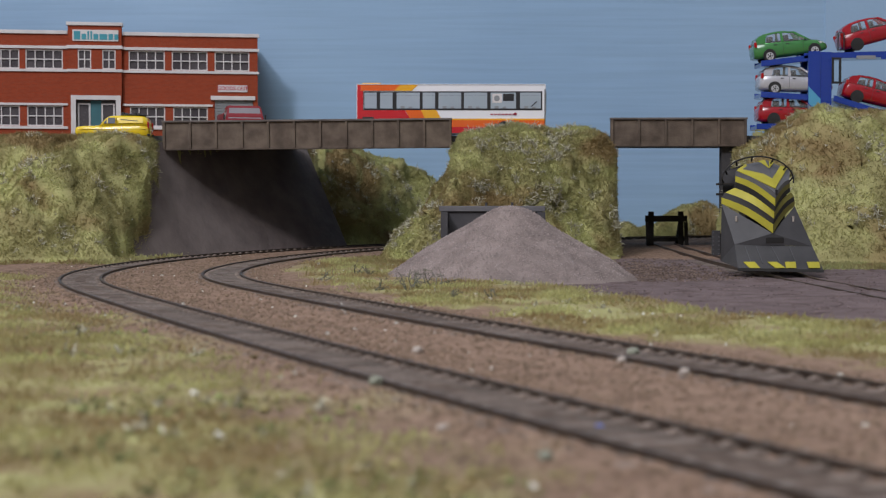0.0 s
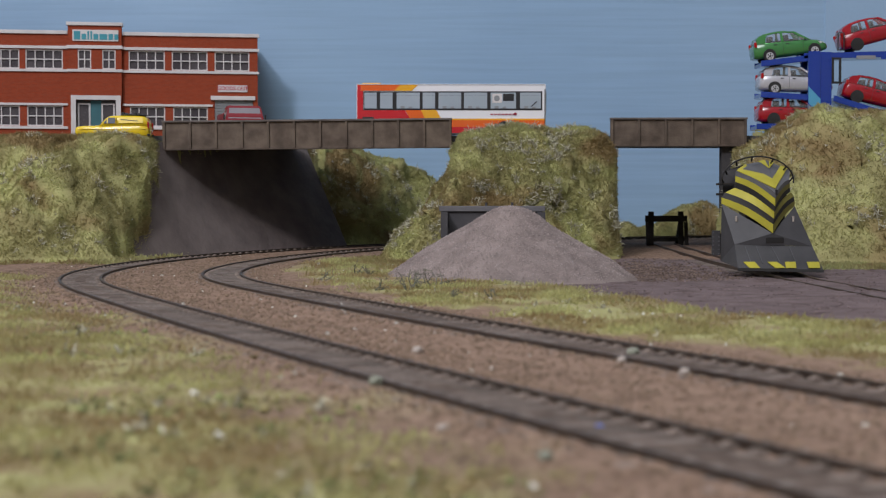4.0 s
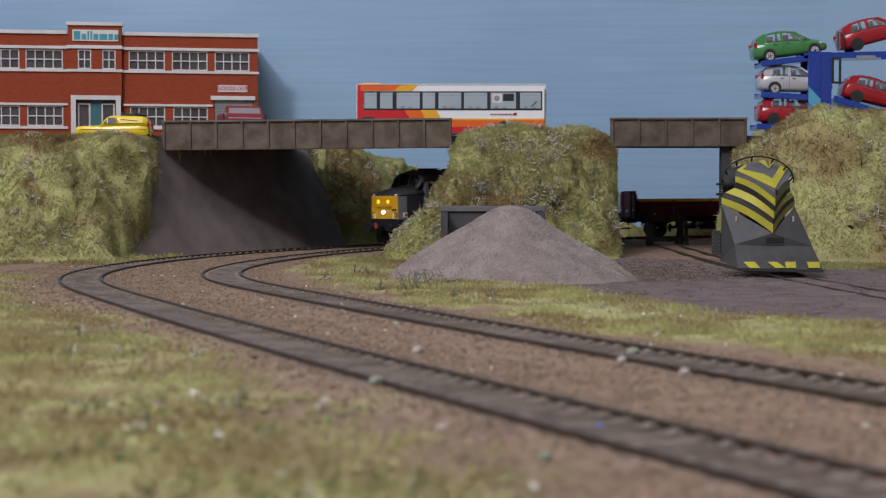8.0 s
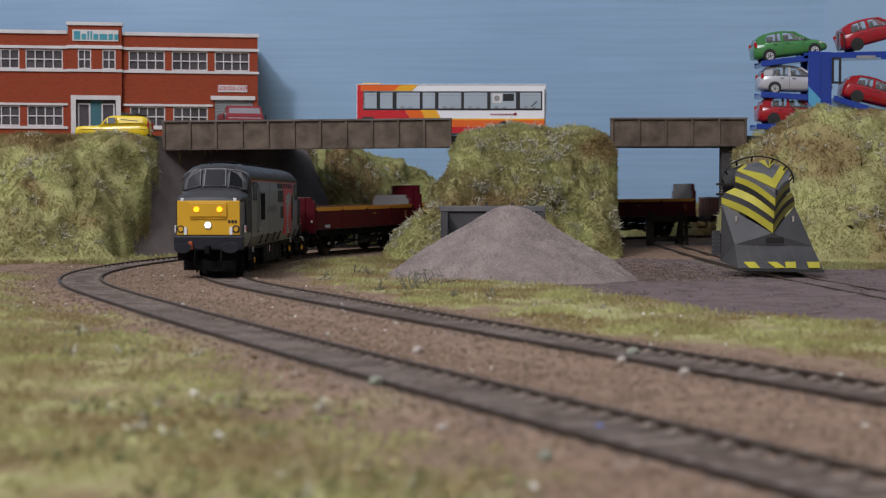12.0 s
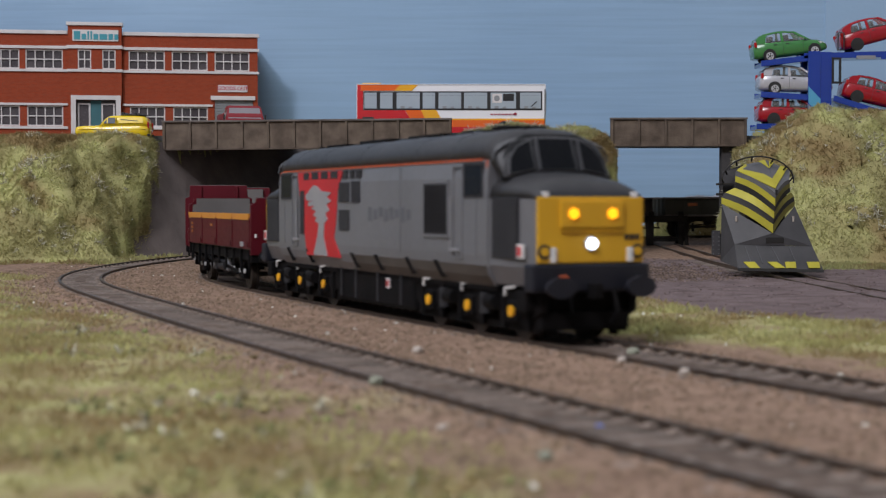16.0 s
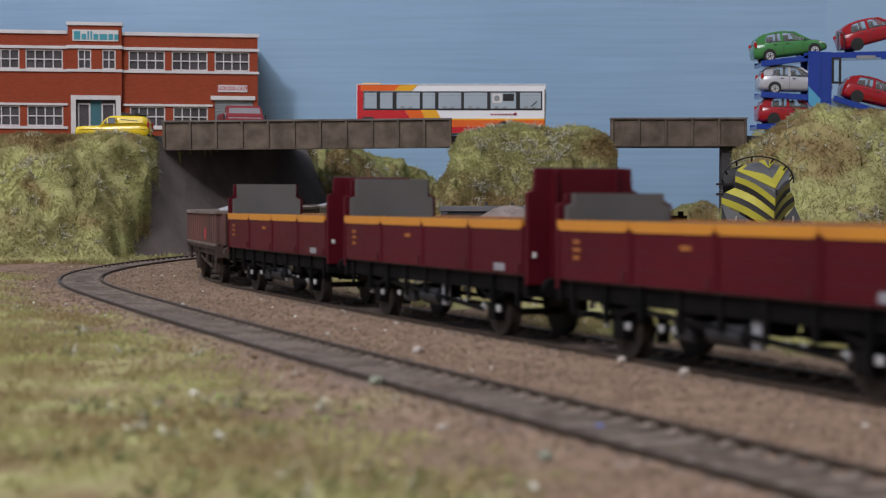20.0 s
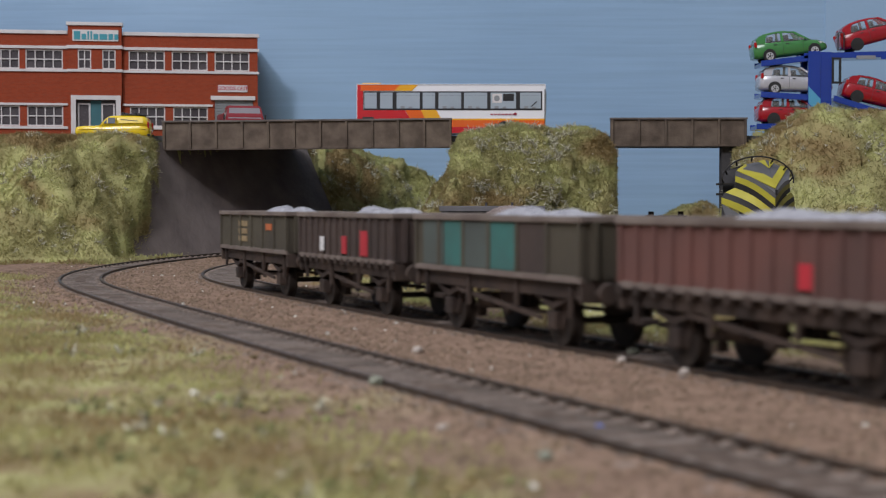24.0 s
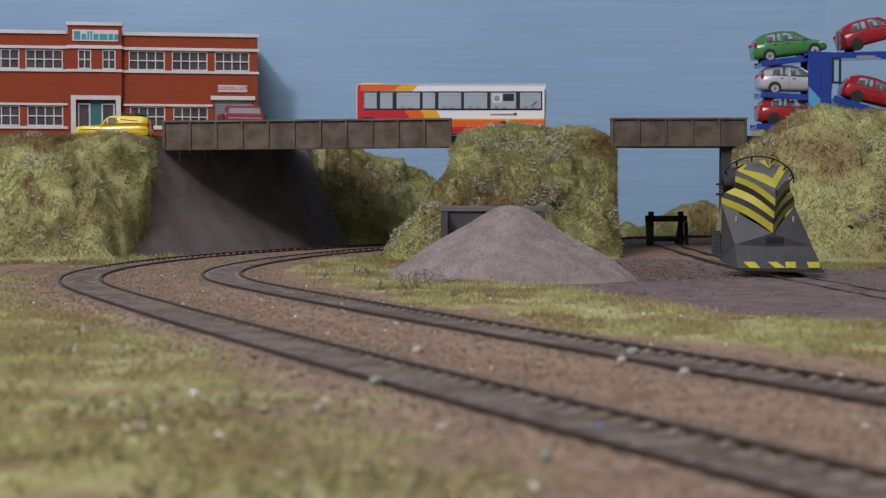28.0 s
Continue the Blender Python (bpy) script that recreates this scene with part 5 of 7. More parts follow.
def bus():
    white, red, orange, amber = mat("bus_white", (0.84, 0.84, 0.86), (0.80, 0.80, 0.82), 20, 0.25, coat=0.4), gloss("bus_red", (0.58, 0.012, 0.02)), gloss("bus_orange", (0.80, 0.13, 0.012)), gloss("bus_amber", (0.85, 0.42, 0.02))
    pane = mat("bus_window", (0.40, 0.46, 0.51), (0.34, 0.40, 0.45), 25, 0.12, spec=0.6)
    y0, z0 = 1126.0, 84.8
    root = empty("single_deck_bus", "white single-deck bus with red, orange and yellow stripes", "bus", P(-64.4, y0, z0))
    L, W, H = 141.0, 33.0, 40.2
    body = part("body", box(0, L, 0, W, 3.2, H, 1.2), white, root)
    def flat(name, pts, m, proud=0.25, parent=body, label=""):
        return part(name, prism(pts, "y", -proud, 0.2), m, parent, label)
    X = lambda p: (p - 631) * 0.421
    flat("rear_red", [(0.6, 4), (0.6, H - 5.2), (5, H - 5.2), (5, 20.5), (36.2, 20.5), (40.4, 13.2), (44, 4)], red, 0.25, body, "red rear panel")
    flat("orange_swoosh", [(36.2, 20.8), (48, 20.8), (51.4, 13.2), (140.2, 13.2), (140.2, 8.2), (43, 8.2)], orange, 0.3, body, "orange stripe")
    flat("amber_swoosh", [(48, 20.8), (59.4, 20.8), (63.6, 13.2), (51.4, 13.2)], amber, 0.35, body, "yellow stripe")
    flat("amber_line", [(65, 14.4), (140.2, 14.4), (140.2, 13.2), (65, 13.2)], amber, 0.35)
    flat("red_skirt", [(43, 8.2), (140.2, 8.2), (139, 3.6), (44, 3.6)], red, 0.3, body, "red skirt")
    flat("roof_red", [(0.8, H - 5.2), (0.8, H - .6), (33, H - .6), (28, H - 5.2)], orange, 0.3)
    flat("roof_amber", [(33, H - .6), (46, H - .6), (41, H - 5.2), (28, H - 5.2)], amber, 0.3)
    flat("roof_red", [(0.8, H - 5.4), (0.8, H - 1.2), (3.2, H - 1.2), (3.2, H - 5.4)], red, 0.35)
    part("roof_pod", box(4, 18, 8, 25, H - .4, H + 1.4, 0.5), amber, root)
    band = part("window_band", box(5.2, 138.2, -0.35, 0.3, 20.6, 34.6, 0.2), M_TRIMBLK, root, "black window band")
    for a, b in ((645, 667), (673, 695), (702, 743), (748, 770), (776, 816), (821, 862), (868, 913), (920, 957)):
        w = part("window", box(X(a), X(b), -0.5, 0.25, 21.8, 33.6, 0.15), pane, band)
        part("window_bar", box(X(a), X(b), -0.6, -0.5, 31.4, 31.6), M_SHUTTER, w)
        if b - a > 30:
            part("seat_back", box(X(a) + 3, X(a) + 6, -0.62, -0.5, 21.9, 23.6, 0.1), M_SHUTTER, w)
            part("seat_back", box(X(a) + 9, X(a) + 11.6, -0.62, -0.5, 21.9, 23.2, 0.1), M_SHUTTER, w)
    part("window_notice", box(X(871), X(888), -0.68, -0.5, 26, 32.8, 0.1), M_TRIM, band)
    part("notice_mark", tube((X(879), -0.75, 29.4), (X(879), -0.6, 29.4), 2.2, 16), M_SHUTTER, band)
    part("window_notice", box(X(890), X(909), -0.68, -0.5, 27.4, 32.8, 0.1), M_TRIMBLK, band, "dark destination panel")
    part("windscreen", box(L - .2, L + .5, 3, W - 3, 19.5, 35, 0.2), pane, root)
    part("front_edge", box(X(963.2), X(964.6), -0.4, 0.2, 10, H - 4, 0.1), M_TRIMBLK, root)
    part("steering_wheel", slab([(X(939), -.75, 23.6), (X(940), -.75, 23.0), (X(950), -.75, 26.6), (X(949), -.75, 27.2)], 0.1), M_TRIMBLK, band)
    part("roof_edge", box(1.5, L - 1, -0.3, 0.2, H - 0.9, H - 0.5), M_SHUTTER, body)
    for k in range(7):
        part("lettering_bar", box(X(868) + k * 2.7, X(868) + k * 2.7 + 2.0, -0.45, -0.2, 17.0, 18.0, 0.05), M_LORRYRED, body)
    part("badge", tube((X(912), -0.45, 17.8), (X(912), -0.2, 17.8), 1.1, 14), M_LORRYRED, body)
    part("grille", box(X(642), X(662), -0.5, -0.2, 12.4, 15.6, 0.1), M_TRIMBLK, body)
    for x in (X(700), X(893)):
        part("wheel_arch", tube((x, -0.5, 6.0), (x, 0.4, 6.0), 6.6, 28), M_TRIMBLK, body)
        for yy in (0.4, W - .4):
            car_wheel(root, x, yy, 5.2, M_SHUTTER)


bus()


def van():
    root = empty("three_wheel_van", "yellow three-wheeled toy van with a roof rack", "van", P(-235.6, 1085, 81.6, 0, 0, 180))
    body = part("body", shell([(-26.2, 8.0, 3.4, 8.0, 9.6), (-25.6, 9.6, 2.0, 9.6, 10.6), (-20, 10.4, 1.4, 10.0, 10.8), (-4, 10.6, 1.4, 9.6, 10.4), (6, 10.5, 1.4, 9.2, 10.2), (12, 10.2, 1.4, 8.8, 10.0), (20, 9.7, 1.5, 9.2, 10.0), (24.8, 9.2, 1.8, 8.6, 9.4), (26.2, 8.4, 2.4, 7.4, 8.4)]), G_YELLOW, root, smooth=True)
    part("bonnet", shell([(6.6, 6.8, 8.0, 9.8, 10.6), (14, 6.4, 8.0, 9.2, 10.2), (22, 5.6, 7.4, 9.0, 10.1), (25.4, 4.4, 6.0, 8.0, 9.0)]), G_YELLOW, body, smooth=True)
    top = []
    for x, w, z in ((-25.6, 8.4, 10.6), (-24.8, 8.2, 14.4), (-22.8, 7.8, 16.6), (-16, 7.7, 17.3), (-4, 7.7, 17.4), (1.6, 7.6, 17.0), (4.2, 7.6, 15.6), (6.8, 7.9, 12.8), (8.8, 8.2, 10.2)):
        top.append([(x, -9.8, 9.6), (x, -(9.8 + (w - 9.8) * .8), 9.6 + (z - 9.6) * .82), (x, -w * .8, 9.6 + (z - 9.6) * .97), (x, 0, z + .2), (x, w * .8, 9.6 + (z - 9.6) * .97), (x, 9.8 + (w - 9.8) * .8, 9.6 + (z - 9.6) * .82), (x, 9.8, 9.6)])
    part("cab", loft(top), G_YELLOW, root, smooth=True)
    for s in (-1, 1):
        def side(name, pts, m, lift=0.25):
            q = [(x, s * (9.9 + lift - (z - 9.6) * 0.26), z) for x, z in pts]
            return part(name, slab(q if s > 0 else q[::-1], 0.5), m, root)
        side("side_window", [(5.8, 11.2), (-2.6, 11.2), (-2.6, 15.3), (2.4, 15.3)][::-1], M_CARGLASS, 0.3)
        side("window_post", [(3.2, 11.0), (2.5, 11.0), (2.5, 15.5), (3.2, 15.0)][::-1], G_YELLOW, 0.5)
        side("side_panel", [(-5.0, 11.4), (-22.6, 11.6), (-22.2, 15.4), (-5.0, 15.4)][::-1], G_YELLOW, 0.15)
        side("lettering_bar", [(-6.5, 13.7), (-19.0, 12.7), (-19.0, 13.1), (-6.5, 14.2)][::-1], M_TRIMBLK, 0.35)
        side("door_seam", [(-3.2, 10.2), (-3.5, 10.2), (-3.5, 15.6), (-3.2, 15.6)][::-1], M_AMBERLINE, 0.3)
        part("trim_line", box(-25, 24, s * 10.4 - .25, s * 10.4 + .25, 7.2, 7.7, .15), G_YELLOW, body)
        part("bumper_end", box(-26.6, -25.4, min(s * 5, s * 9.6), max(s * 5, s * 9.6), 2.6, 4.0, 0.3), M_TRIMBLK, body)
        part("tail_lamp", box(-26.4, -25.4, min(s * 7.6, s * 9.4), max(s * 7.6, s * 9.4), 8.0, 12.6, 0.3), M_LAMPR, root)
        car_wheel(root, -16, s * 8.8, 4.2, M_RIMS)
    car_wheel(root, 17, -1.0, 4.2, M_RIMS)
    rack = part("roof_rack", box(-23.4, -6, -7, 7, 17.2, 17.8, 0.2), M_TRIMBLK, root, "black roof rack with a load")
    for k in range(6):
        part("rack_load", box(-22.6 + k * 2.8, -20.2 + k * 2.8, -6, 6, 17.6, 18.4 + .5 * (k % 3), 0.4), M_TRIMBLK, rack)
    part("windscreen", slab([(9.0, -7.4, 10.6), (9.0, 7.4, 10.6), (4.8, 6.8, 15.4), (4.8, -6.8, 15.4)], 0.5), M_CARGLASS, root)


van()


def lorry():
    red = mat("lorry_red", (0.25, 0.022, 0.03), (0.20, 0.018, 0.025), 40, 0.4)
    root = empty("red_lorry", "dull red forward-control lorry parked by the goods door", "lorry", P(-151, 1146, 85.0, 0, 0, 16))
    part("chassis", box(-12, 12, 4, 44, 4, 8), M_TRIMBLK, root)
    cab = part("cab", loft([[(x * w, y, z) for x, y in ((-1, -8 + o), (1, -8 + o), (1, 9), (-1, 9))] for w, z, o in ((14.2, 5, 0), (14.4, 13, 0), (13.8, 17, 1.0), (12.6, 23.6, 4.0), (11.6, 24.8, 5.2))]), red, root)
    part("windscreen", slab([(-12.4, -7.6, 15.0), (12.4, -7.6, 15.0), (11.4, -4.6, 23.0), (-11.4, -4.6, 23.0)], 0.5), mat("lorry_screen", (0.30, 0.28, 0.30), (0.24, 0.22, 0.24), 30, 0.2), cab, "pale clouded windscreen")
    for s in (-1, 1):
        part("side_window", slab([(s * 14.3, -4, 15), (s * 14.3, 6, 15), (s * 13.0, 5, 22), (s * 13.0, -2, 22)][::s], 0.4), M_CARGLASS, cab)
        part("headlamp", tube((s * 9.6, -8.6, 9.4), (s * 9.6, -7.6, 9.4), 2.0, 14), M_LAMPC, cab)
        part("mirror", box(s * 15.6 - .5, s * 15.6 + .5, -7, -6, 14, 18, 0.2), M_TRIMBLK, cab)
        part("wheel", tube((s * 11, 0, 5), (s * 14, 0, 5), 5.0, 20), M_TYRE, root)
        part("wheel", tube((s * 11, 34, 5), (s * 14, 34, 5), 5.0, 20), M_TYRE, root)
    part("bumper", box(-14.4, 14.4, -9.4, -7.8, 4.6, 7.2, 0.4), M_TRIMBLK, cab)
    part("cargo_body", box(-14, 14, 11, 46, 8, 20, 0.5), red, root)


lorry()


def crest_tufts():
    rng = np.random.RandomState(131)
    n = 15000
    x, y = -198 - 222 * rng.rand(n) ** 1.5, rng.uniform(1044, 1062, n)
    z = left_bank_h(x, y) - 0.5
    ok = z > 40
    p = np.stack([x, y, z], -1)[ok]
    blades("crest_grass", p, np.tile(np.array([0, -0.2, 1.0]), (len(p), 1)), 3.0, 0.11, rng, M_GRASS, "taller grass along the crest of the bank", 0.5, 0.7)


crest_tufts()


def pale_thread():
    a, b = Vector((-38, 558, float(ground_z(-38, 558)) + 1.0)), Vector((-33, 505, float(ground_z(-33, 505)) + 0.6))
    rings = []
    for k in range(9):
        c = a.lerp(b, k / 8) + Vector((0.4 * math.sin(k * 1.1), 0, 0.3 * math.sin(k * 2)))
        rings.append([(c.x + .12 * math.cos(q), c.y, c.z + .12 * math.sin(q)) for q in np.linspace(0, 2 * math.pi, 7)[:-1]])
    tagged(part("thread", loft(rings), M_PALE), "short pale thread lying on the ballast", "thread")


pale_thread()

# ---- the train ----
M_BODY = mat("loco_grey", (0.152, 0.155, 0.165), (0.128, 0.13, 0.138), 25, 0.42, 0, 0.05, 400, spec=0.45)
M_ROOF = mat("loco_roof", (0.026, 0.027, 0.030), (0.038, 0.038, 0.041), 60, 0.5, 0, 0.1, 500)
M_UNDER = mat("loco_black", (0.004, 0.004, 0.0045), (0.008, 0.007, 0.007), 120, 0.75, 0, 0.1, 500, spec=0.1)
M_DARK = mat("loco_dark_panel", (0.022, 0.022, 0.025), (0.032, 0.032, 0.035), 80, 0.6, spec=0.25)
M_YELLOW = mat("warning_yellow", (0.66, 0.37, 0.02), (0.60, 0.33, 0.02), 40, 0.42)
M_ORANGE = mat("orange_line", (0.48, 0.085, 0.022), (0.38, 0.07, 0.02), 60, 0.45)
M_RED = mat("loco_red", (0.52, 0.012, 0.018), (0.46, 0.011, 0.017), 60, 0.42)
M_SKIRT = mat("sooty_skirt", (0.052, 0.044, 0.038), (0.085, 0.075, 0.066), 40, 0.6, detail=8)
M_SILVER = mat("silver_emblem", (0.29, 0.29, 0.30), (0.25, 0.25, 0.26), 60, 0.45)
M_PANE = mat("dark_glass", (0.008, 0.009, 0.011), (0.013, 0.014, 0.016), 30, 0.25, spec=0.06)
M_CABFRONT = mat("cab_front_grey", (0.026, 0.027, 0.03), (0.02, 0.021, 0.023), 60, 0.45)
M_PANERIM = mat("window_frame_grey", (0.10, 0.102, 0.108), (0.07, 0.072, 0.078), 80, 0.4)
M_BLUE_DK = mat("buffer_beam_navy", (0.007, 0.008, 0.014), (0.012, 0.013, 0.02), 60, 0.5)
M_AXBOX = mat("axlebox_yellow", (0.85, 0.42, 0.01), (0.75, 0.36, 0.01), 100, 0.5)
M_WHITE = mat("white_paint", (0.75, 0.75, 0.74), (0.65, 0.65, 0.64), 100, 0.5)
M_WHEEL = mat("wheel_steel", (0.024, 0.019, 0.016), (0.05, 0.038, 0.03), 150, 0.6, 0.3)
M_RUSTBOX = mat("rusty_orange", (0.45, 0.09, 0.03), (0.3, 0.06, 0.02), 100, 0.6)
M_MARKER = glow("marker_lamp", (1.0, 0.42, 0.008), 1.7)
M_HEAD = glow("head_lamp", (0.72, 0.80, 1.0), 7.0)


def wheelset(parent, x, r, gauge=9.4):
    bm = tube((0, -gauge - 3.5, 0), (0, gauge + 3.5, 0), 1.0, 10)
    for sgn in (-1, 1):
        bm = tube((0, sgn * (gauge - 1.2), 0), (0, sgn * (gauge + 1.2), 0), r, 28, None, bm)
        bm = tube((0, sgn * (gauge - 1.9), 0), (0, sgn * (gauge - 1.2), 0), r + 0.7, 28, None, bm)
        bm = tube((0, sgn * (gauge + 1.1), 0), (0, sgn * (gauge + 1.35), 0), r * 0.72, 28, r * 0.66, bm)
        for q in range(4):
            a = q * math.pi / 2
            bm = box(math.cos(a) * r * .45 - .5, math.cos(a) * r * .45 + .5, sgn * (gauge + 1.3) - .25, sgn * (gauge + 1.3) + .25, math.sin(a) * r * .45 - .5, math.sin(a) * r * .45 + .5, 0, bm)
    ob = part("wheelset", bm, M_WHEEL, parent, "worn dark steel wheelset")
    ob.location = (x * MM, -1.1 * MM, r * MM)
    ob["roll"] = r
    return ob


def half_ring(x, w, zs, zr, n=9, z0=None):
    """An arched section: side edges at zs, crown at zr."""
    pts = []
    for i in range(n):
        a = math.pi * i / (n - 1)
        c, s = math.cos(a), math.sin(a)
        pts.append((x, w * math.copysign(abs(c) ** 0.75, c), zs + (zr - zs) * s ** 0.8))
    return pts


def locomotive():
    root = empty("diesel_locomotive", "grey diesel locomotive with red emblem and yellow front", "locomotive")
    side = [(-15.2, 13.8), (-16.9, 16.4), (-17.6, 19.0), (-17.8, 22), (-17.8, 43), (-17.2, 47.6), (17.2, 47.6), (17.8, 43), (17.8, 22), (17.6, 19.0), (16.9, 16.4), (15.2, 13.8)]
    part("body", loft([[(x, y, z) for y, z in side] for x in (-92, 92)]), M_BODY, root)
    rings = [half_ring(-98.3, 16.6, 42.6, 43.8), half_ring(-95.0, 17.0, 45.6, 51.4), half_ring(-91.5, 17.2, 47.6, 55.2), half_ring(-87, 17.3, 47.8, 56.6)]
    rings += [half_ring(x, 17.3, 47.8, 56.6) for x in range(-60, 90, 30)]
    rings += [half_ring(87, 17.3, 47.8, 56.6), half_ring(91.5, 17.2, 47.6, 55.2), half_ring(95.0, 17.0, 45.6, 51.4), half_ring(98.3, 16.6, 42.6, 43.8)]
    roof = part("roof", loft(rings), M_ROOF, root, "dark grey arched roof", smooth=True)
    for x0, x1, w, h in ((-40, -12, 5.0, 57.6), (6, 34, 5.5, 57.4), (44, 58, 4.0, 57.5), (-72, -52, 6.0, 57.2)):
        part("roof_panel", box(x0, x1, -w, w, 54, h, 0.4), M_UNDER, roof)
    for x in (-84, 84):
        part("roof_horn", tube((x, -4, 56.4), (x + 3.5, -4, 56.6), 0.6, 8), M_UNDER, roof)
    for x in (-74, -46, -8, 40, 66):
        part("roof_rib", loft([half_ring(x, 17.33, 47.85, 56.7), half_ring(x + 0.5, 17.33, 47.85, 56.7)]), M_ROOF, roof)
    for x0, x1 in ((-2, 22), (46, 62)):
        for sgn in (-1, 1):
            hatch = part("roof_hatch", slab([(x0, sgn * 5.0, 56.4), (x1, sgn * 5.0, 56.4), (x1, sgn * 11.6, 53.4), (x0, sgn * 11.6, 53.4)][::-sgn], 0.5), M_ROOF, roof, "dark roof hatch")
            for k in range(4):
                xa = x0 + 2 + k * (x1 - x0 - 4) / 4
                part("hatch_slot", slab([(xa, sgn * 6.6, 56.2), (xa + (x1 - x0 - 4) / 4 - 1.2, sgn * 6.6, 56.2), (xa + (x1 - x0 - 4) / 4 - 1.2, sgn * 8.2, 55.5), (xa, sgn * 8.2, 55.5)][::-sgn], 0.4), M_UNDER, hatch)
    fan = part("roof_fan", tube((75, 0, 56.0), (75, 0, 57.4), 7.5, 28), M_UNDER, roof, "round roof fan grille")
    for k in range(5):
        part("fan_bar", box(68.4, 81.6, -6 + k * 3 - .2, -6 + k * 3 + .2, 57.3, 57.7), M_ROOF, fan)
    for sgn in (-1, 1):
        part("cantrail_line", box(-88, 88, sgn * 17.28 - .25, sgn * 17.28 + .25, 47.45, 48.0), M_ORANGE, root, "thin orange line")
        part("skirt", box(-92, 92, sgn * 14.6 - .6, sgn * 14.6 + .6, 12.2, 14.2, 0.3), M_UNDER, root)
    for e in (-1, 1):
        # nose, cab front and front plate
        nose = part("nose", loft([[(e * x, y * w, z) for y, z in ((-.88, 14.5), (-1, 19.5), (-1, 37.0), (-.9, 37.8), (.9, 37.8), (1, 37.0), (1, 19.5), (.88, 14.5))] for x, w in ((91, 17.4), (100, 17.2), (110, 16.7), (114.5, 15.9), (115.8, 15.4))]), M_BODY, root, "light grey nose")
        part("nose_top", loft([half_ring(e * x, w, 37.4, zr) for x, w, zr in ((91, 17.3, 44.6), (99, 17.2, 44.4), (107, 16.9, 43.2), (112, 16.5, 41.8), (115, 16.1, 39.8), (116.2, 15.7, 38.2))]), M_ROOF, root, "dark grey domed nose top", smooth=True)
        part("front_plate", box(e * 115.7 if e > 0 else -116.7, 116.7 if e > 0 else -115.7, -15.5, 15.5, 20.6, 37.6, 0.45), M_YELLOW, nose, "yellow warning end")
        part("headcode_box", box(min(e * 116.5, e * 117.6), max(e * 116.5, e * 117.6), -9.2, 9.2, 29.6, 36.6, 0.4), M_YELLOW, nose)
        # darker yellow strip painted as the shadow below the headcode box
        part("lip", box(min(e * 116.5, e * 117.3), max(e * 116.5, e * 117.3), -8.8, 8.8, 28.6, 29.3), mat("shadow_gap_yellow", (0.55, 0.28, 0.01), None, 100, 0.5), nose)
        for sgn in (-1, 1):
            if e > 0:
                part("marker_light", tube((117.4, sgn * 5.7, 33.3), (118.1, sgn * 5.7, 33.3), 1.35, 16), M_MARKER, nose, "lit amber marker lamp")
            part("lamp_iron", box(min(e * 116.6, e * 117.5), max(e * 116.6, e * 117.5), sgn * 11.2 - .7, sgn * 11.2 + .7, 20.8, 24.6, 0.1), M_WHITE, nose)
            part("lamp_bracket", box(min(e * 114.6, e * 116.6), max(e * 114.6, e * 116.6), sgn * 13 - .8, sgn * 13 + .8, 37.2, 38.9, 0.2), M_WHITE, nose)
            bm = tube((e * 116.6, sgn * 13.6, 23.6), (e * 117.0, sgn * 13.6, 23.6), 1.9, 16)
            part("coupling_socket", bm, M_DARK, nose)
            part("socket_ring", tube((e * 116.9, sgn * 13.6, 23.6), (e * 117.2, sgn * 13.6, 23.6), 1.2, 14), M_YELLOW, nose)
            part("nose_door", box(min(e * 94, e * 109), max(e * 94, e * 109), sgn * 17.35 - .3, sgn * 17.35 + .3, 21.5, 37.6, 0.2), M_DARK, nose, "dark nose side panel")
            part("notice", box(min(e * 108.5, e * 112.5), max(e * 108.5, e * 112.5), sgn * 17.3 - .3, sgn * 17.3 + .3, 21.8, 25.4), M_WHITE, nose)
            part("notice_mark", box(min(e * 109.5, e * 111.5), max(e * 109.5, e * 111.5), sgn * 17.5 - .3, sgn * 17.5 + .3, 22.4, 24.8), M_RED, nose)
            # cab side window and door
            part("cab_window", box(min(e * 77.5, e * 88.5), max(e * 77.5, e * 88.5), sgn * 17.7 - .25, sgn * 17.7 + .25, 38.2, 46.4, 0.2), M_PANE, root, "dark cab side window")
            part("cab_window_rim", bezel(min(e * 76.8, e * 89.2), max(e * 76.8, e * 89.2), 37.5, 47.0, sgn * 17.75 - .3, sgn * 17.75 + .3, 0.7), M_DARK, root)
            part("cab_door", bezel(min(e * 69.5, e * 76), max(e * 69.5, e * 76), 20.5, 46.4, sgn * 17.8 - .25, sgn * 17.8 + .25, 0.5), M_BODY, root)
            part("door_rail", tube((e * 69, sgn * 18.6, 24), (e * 69, sgn * 18.6, 38), 0.22, 6), M_SILVER, root, "silver handrail")
            part("step_plate", box(min(e * 68, e * 74), max(e * 68, e * 74), sgn * 18.0 - .5, sgn * 18.0 + .5, 22.6, 23.4), M_SILVER, root)
            # side light of the three-pane windscreen, in its frame
            q = [(7.2, 44.8), (14.4, 43.4), (13.6, 47.6), (11.2, 50.6), (7.4, 52.4)]
            cy, cz = sum(y for y, z in q) / 5, sum(z for y, z in q) / 5
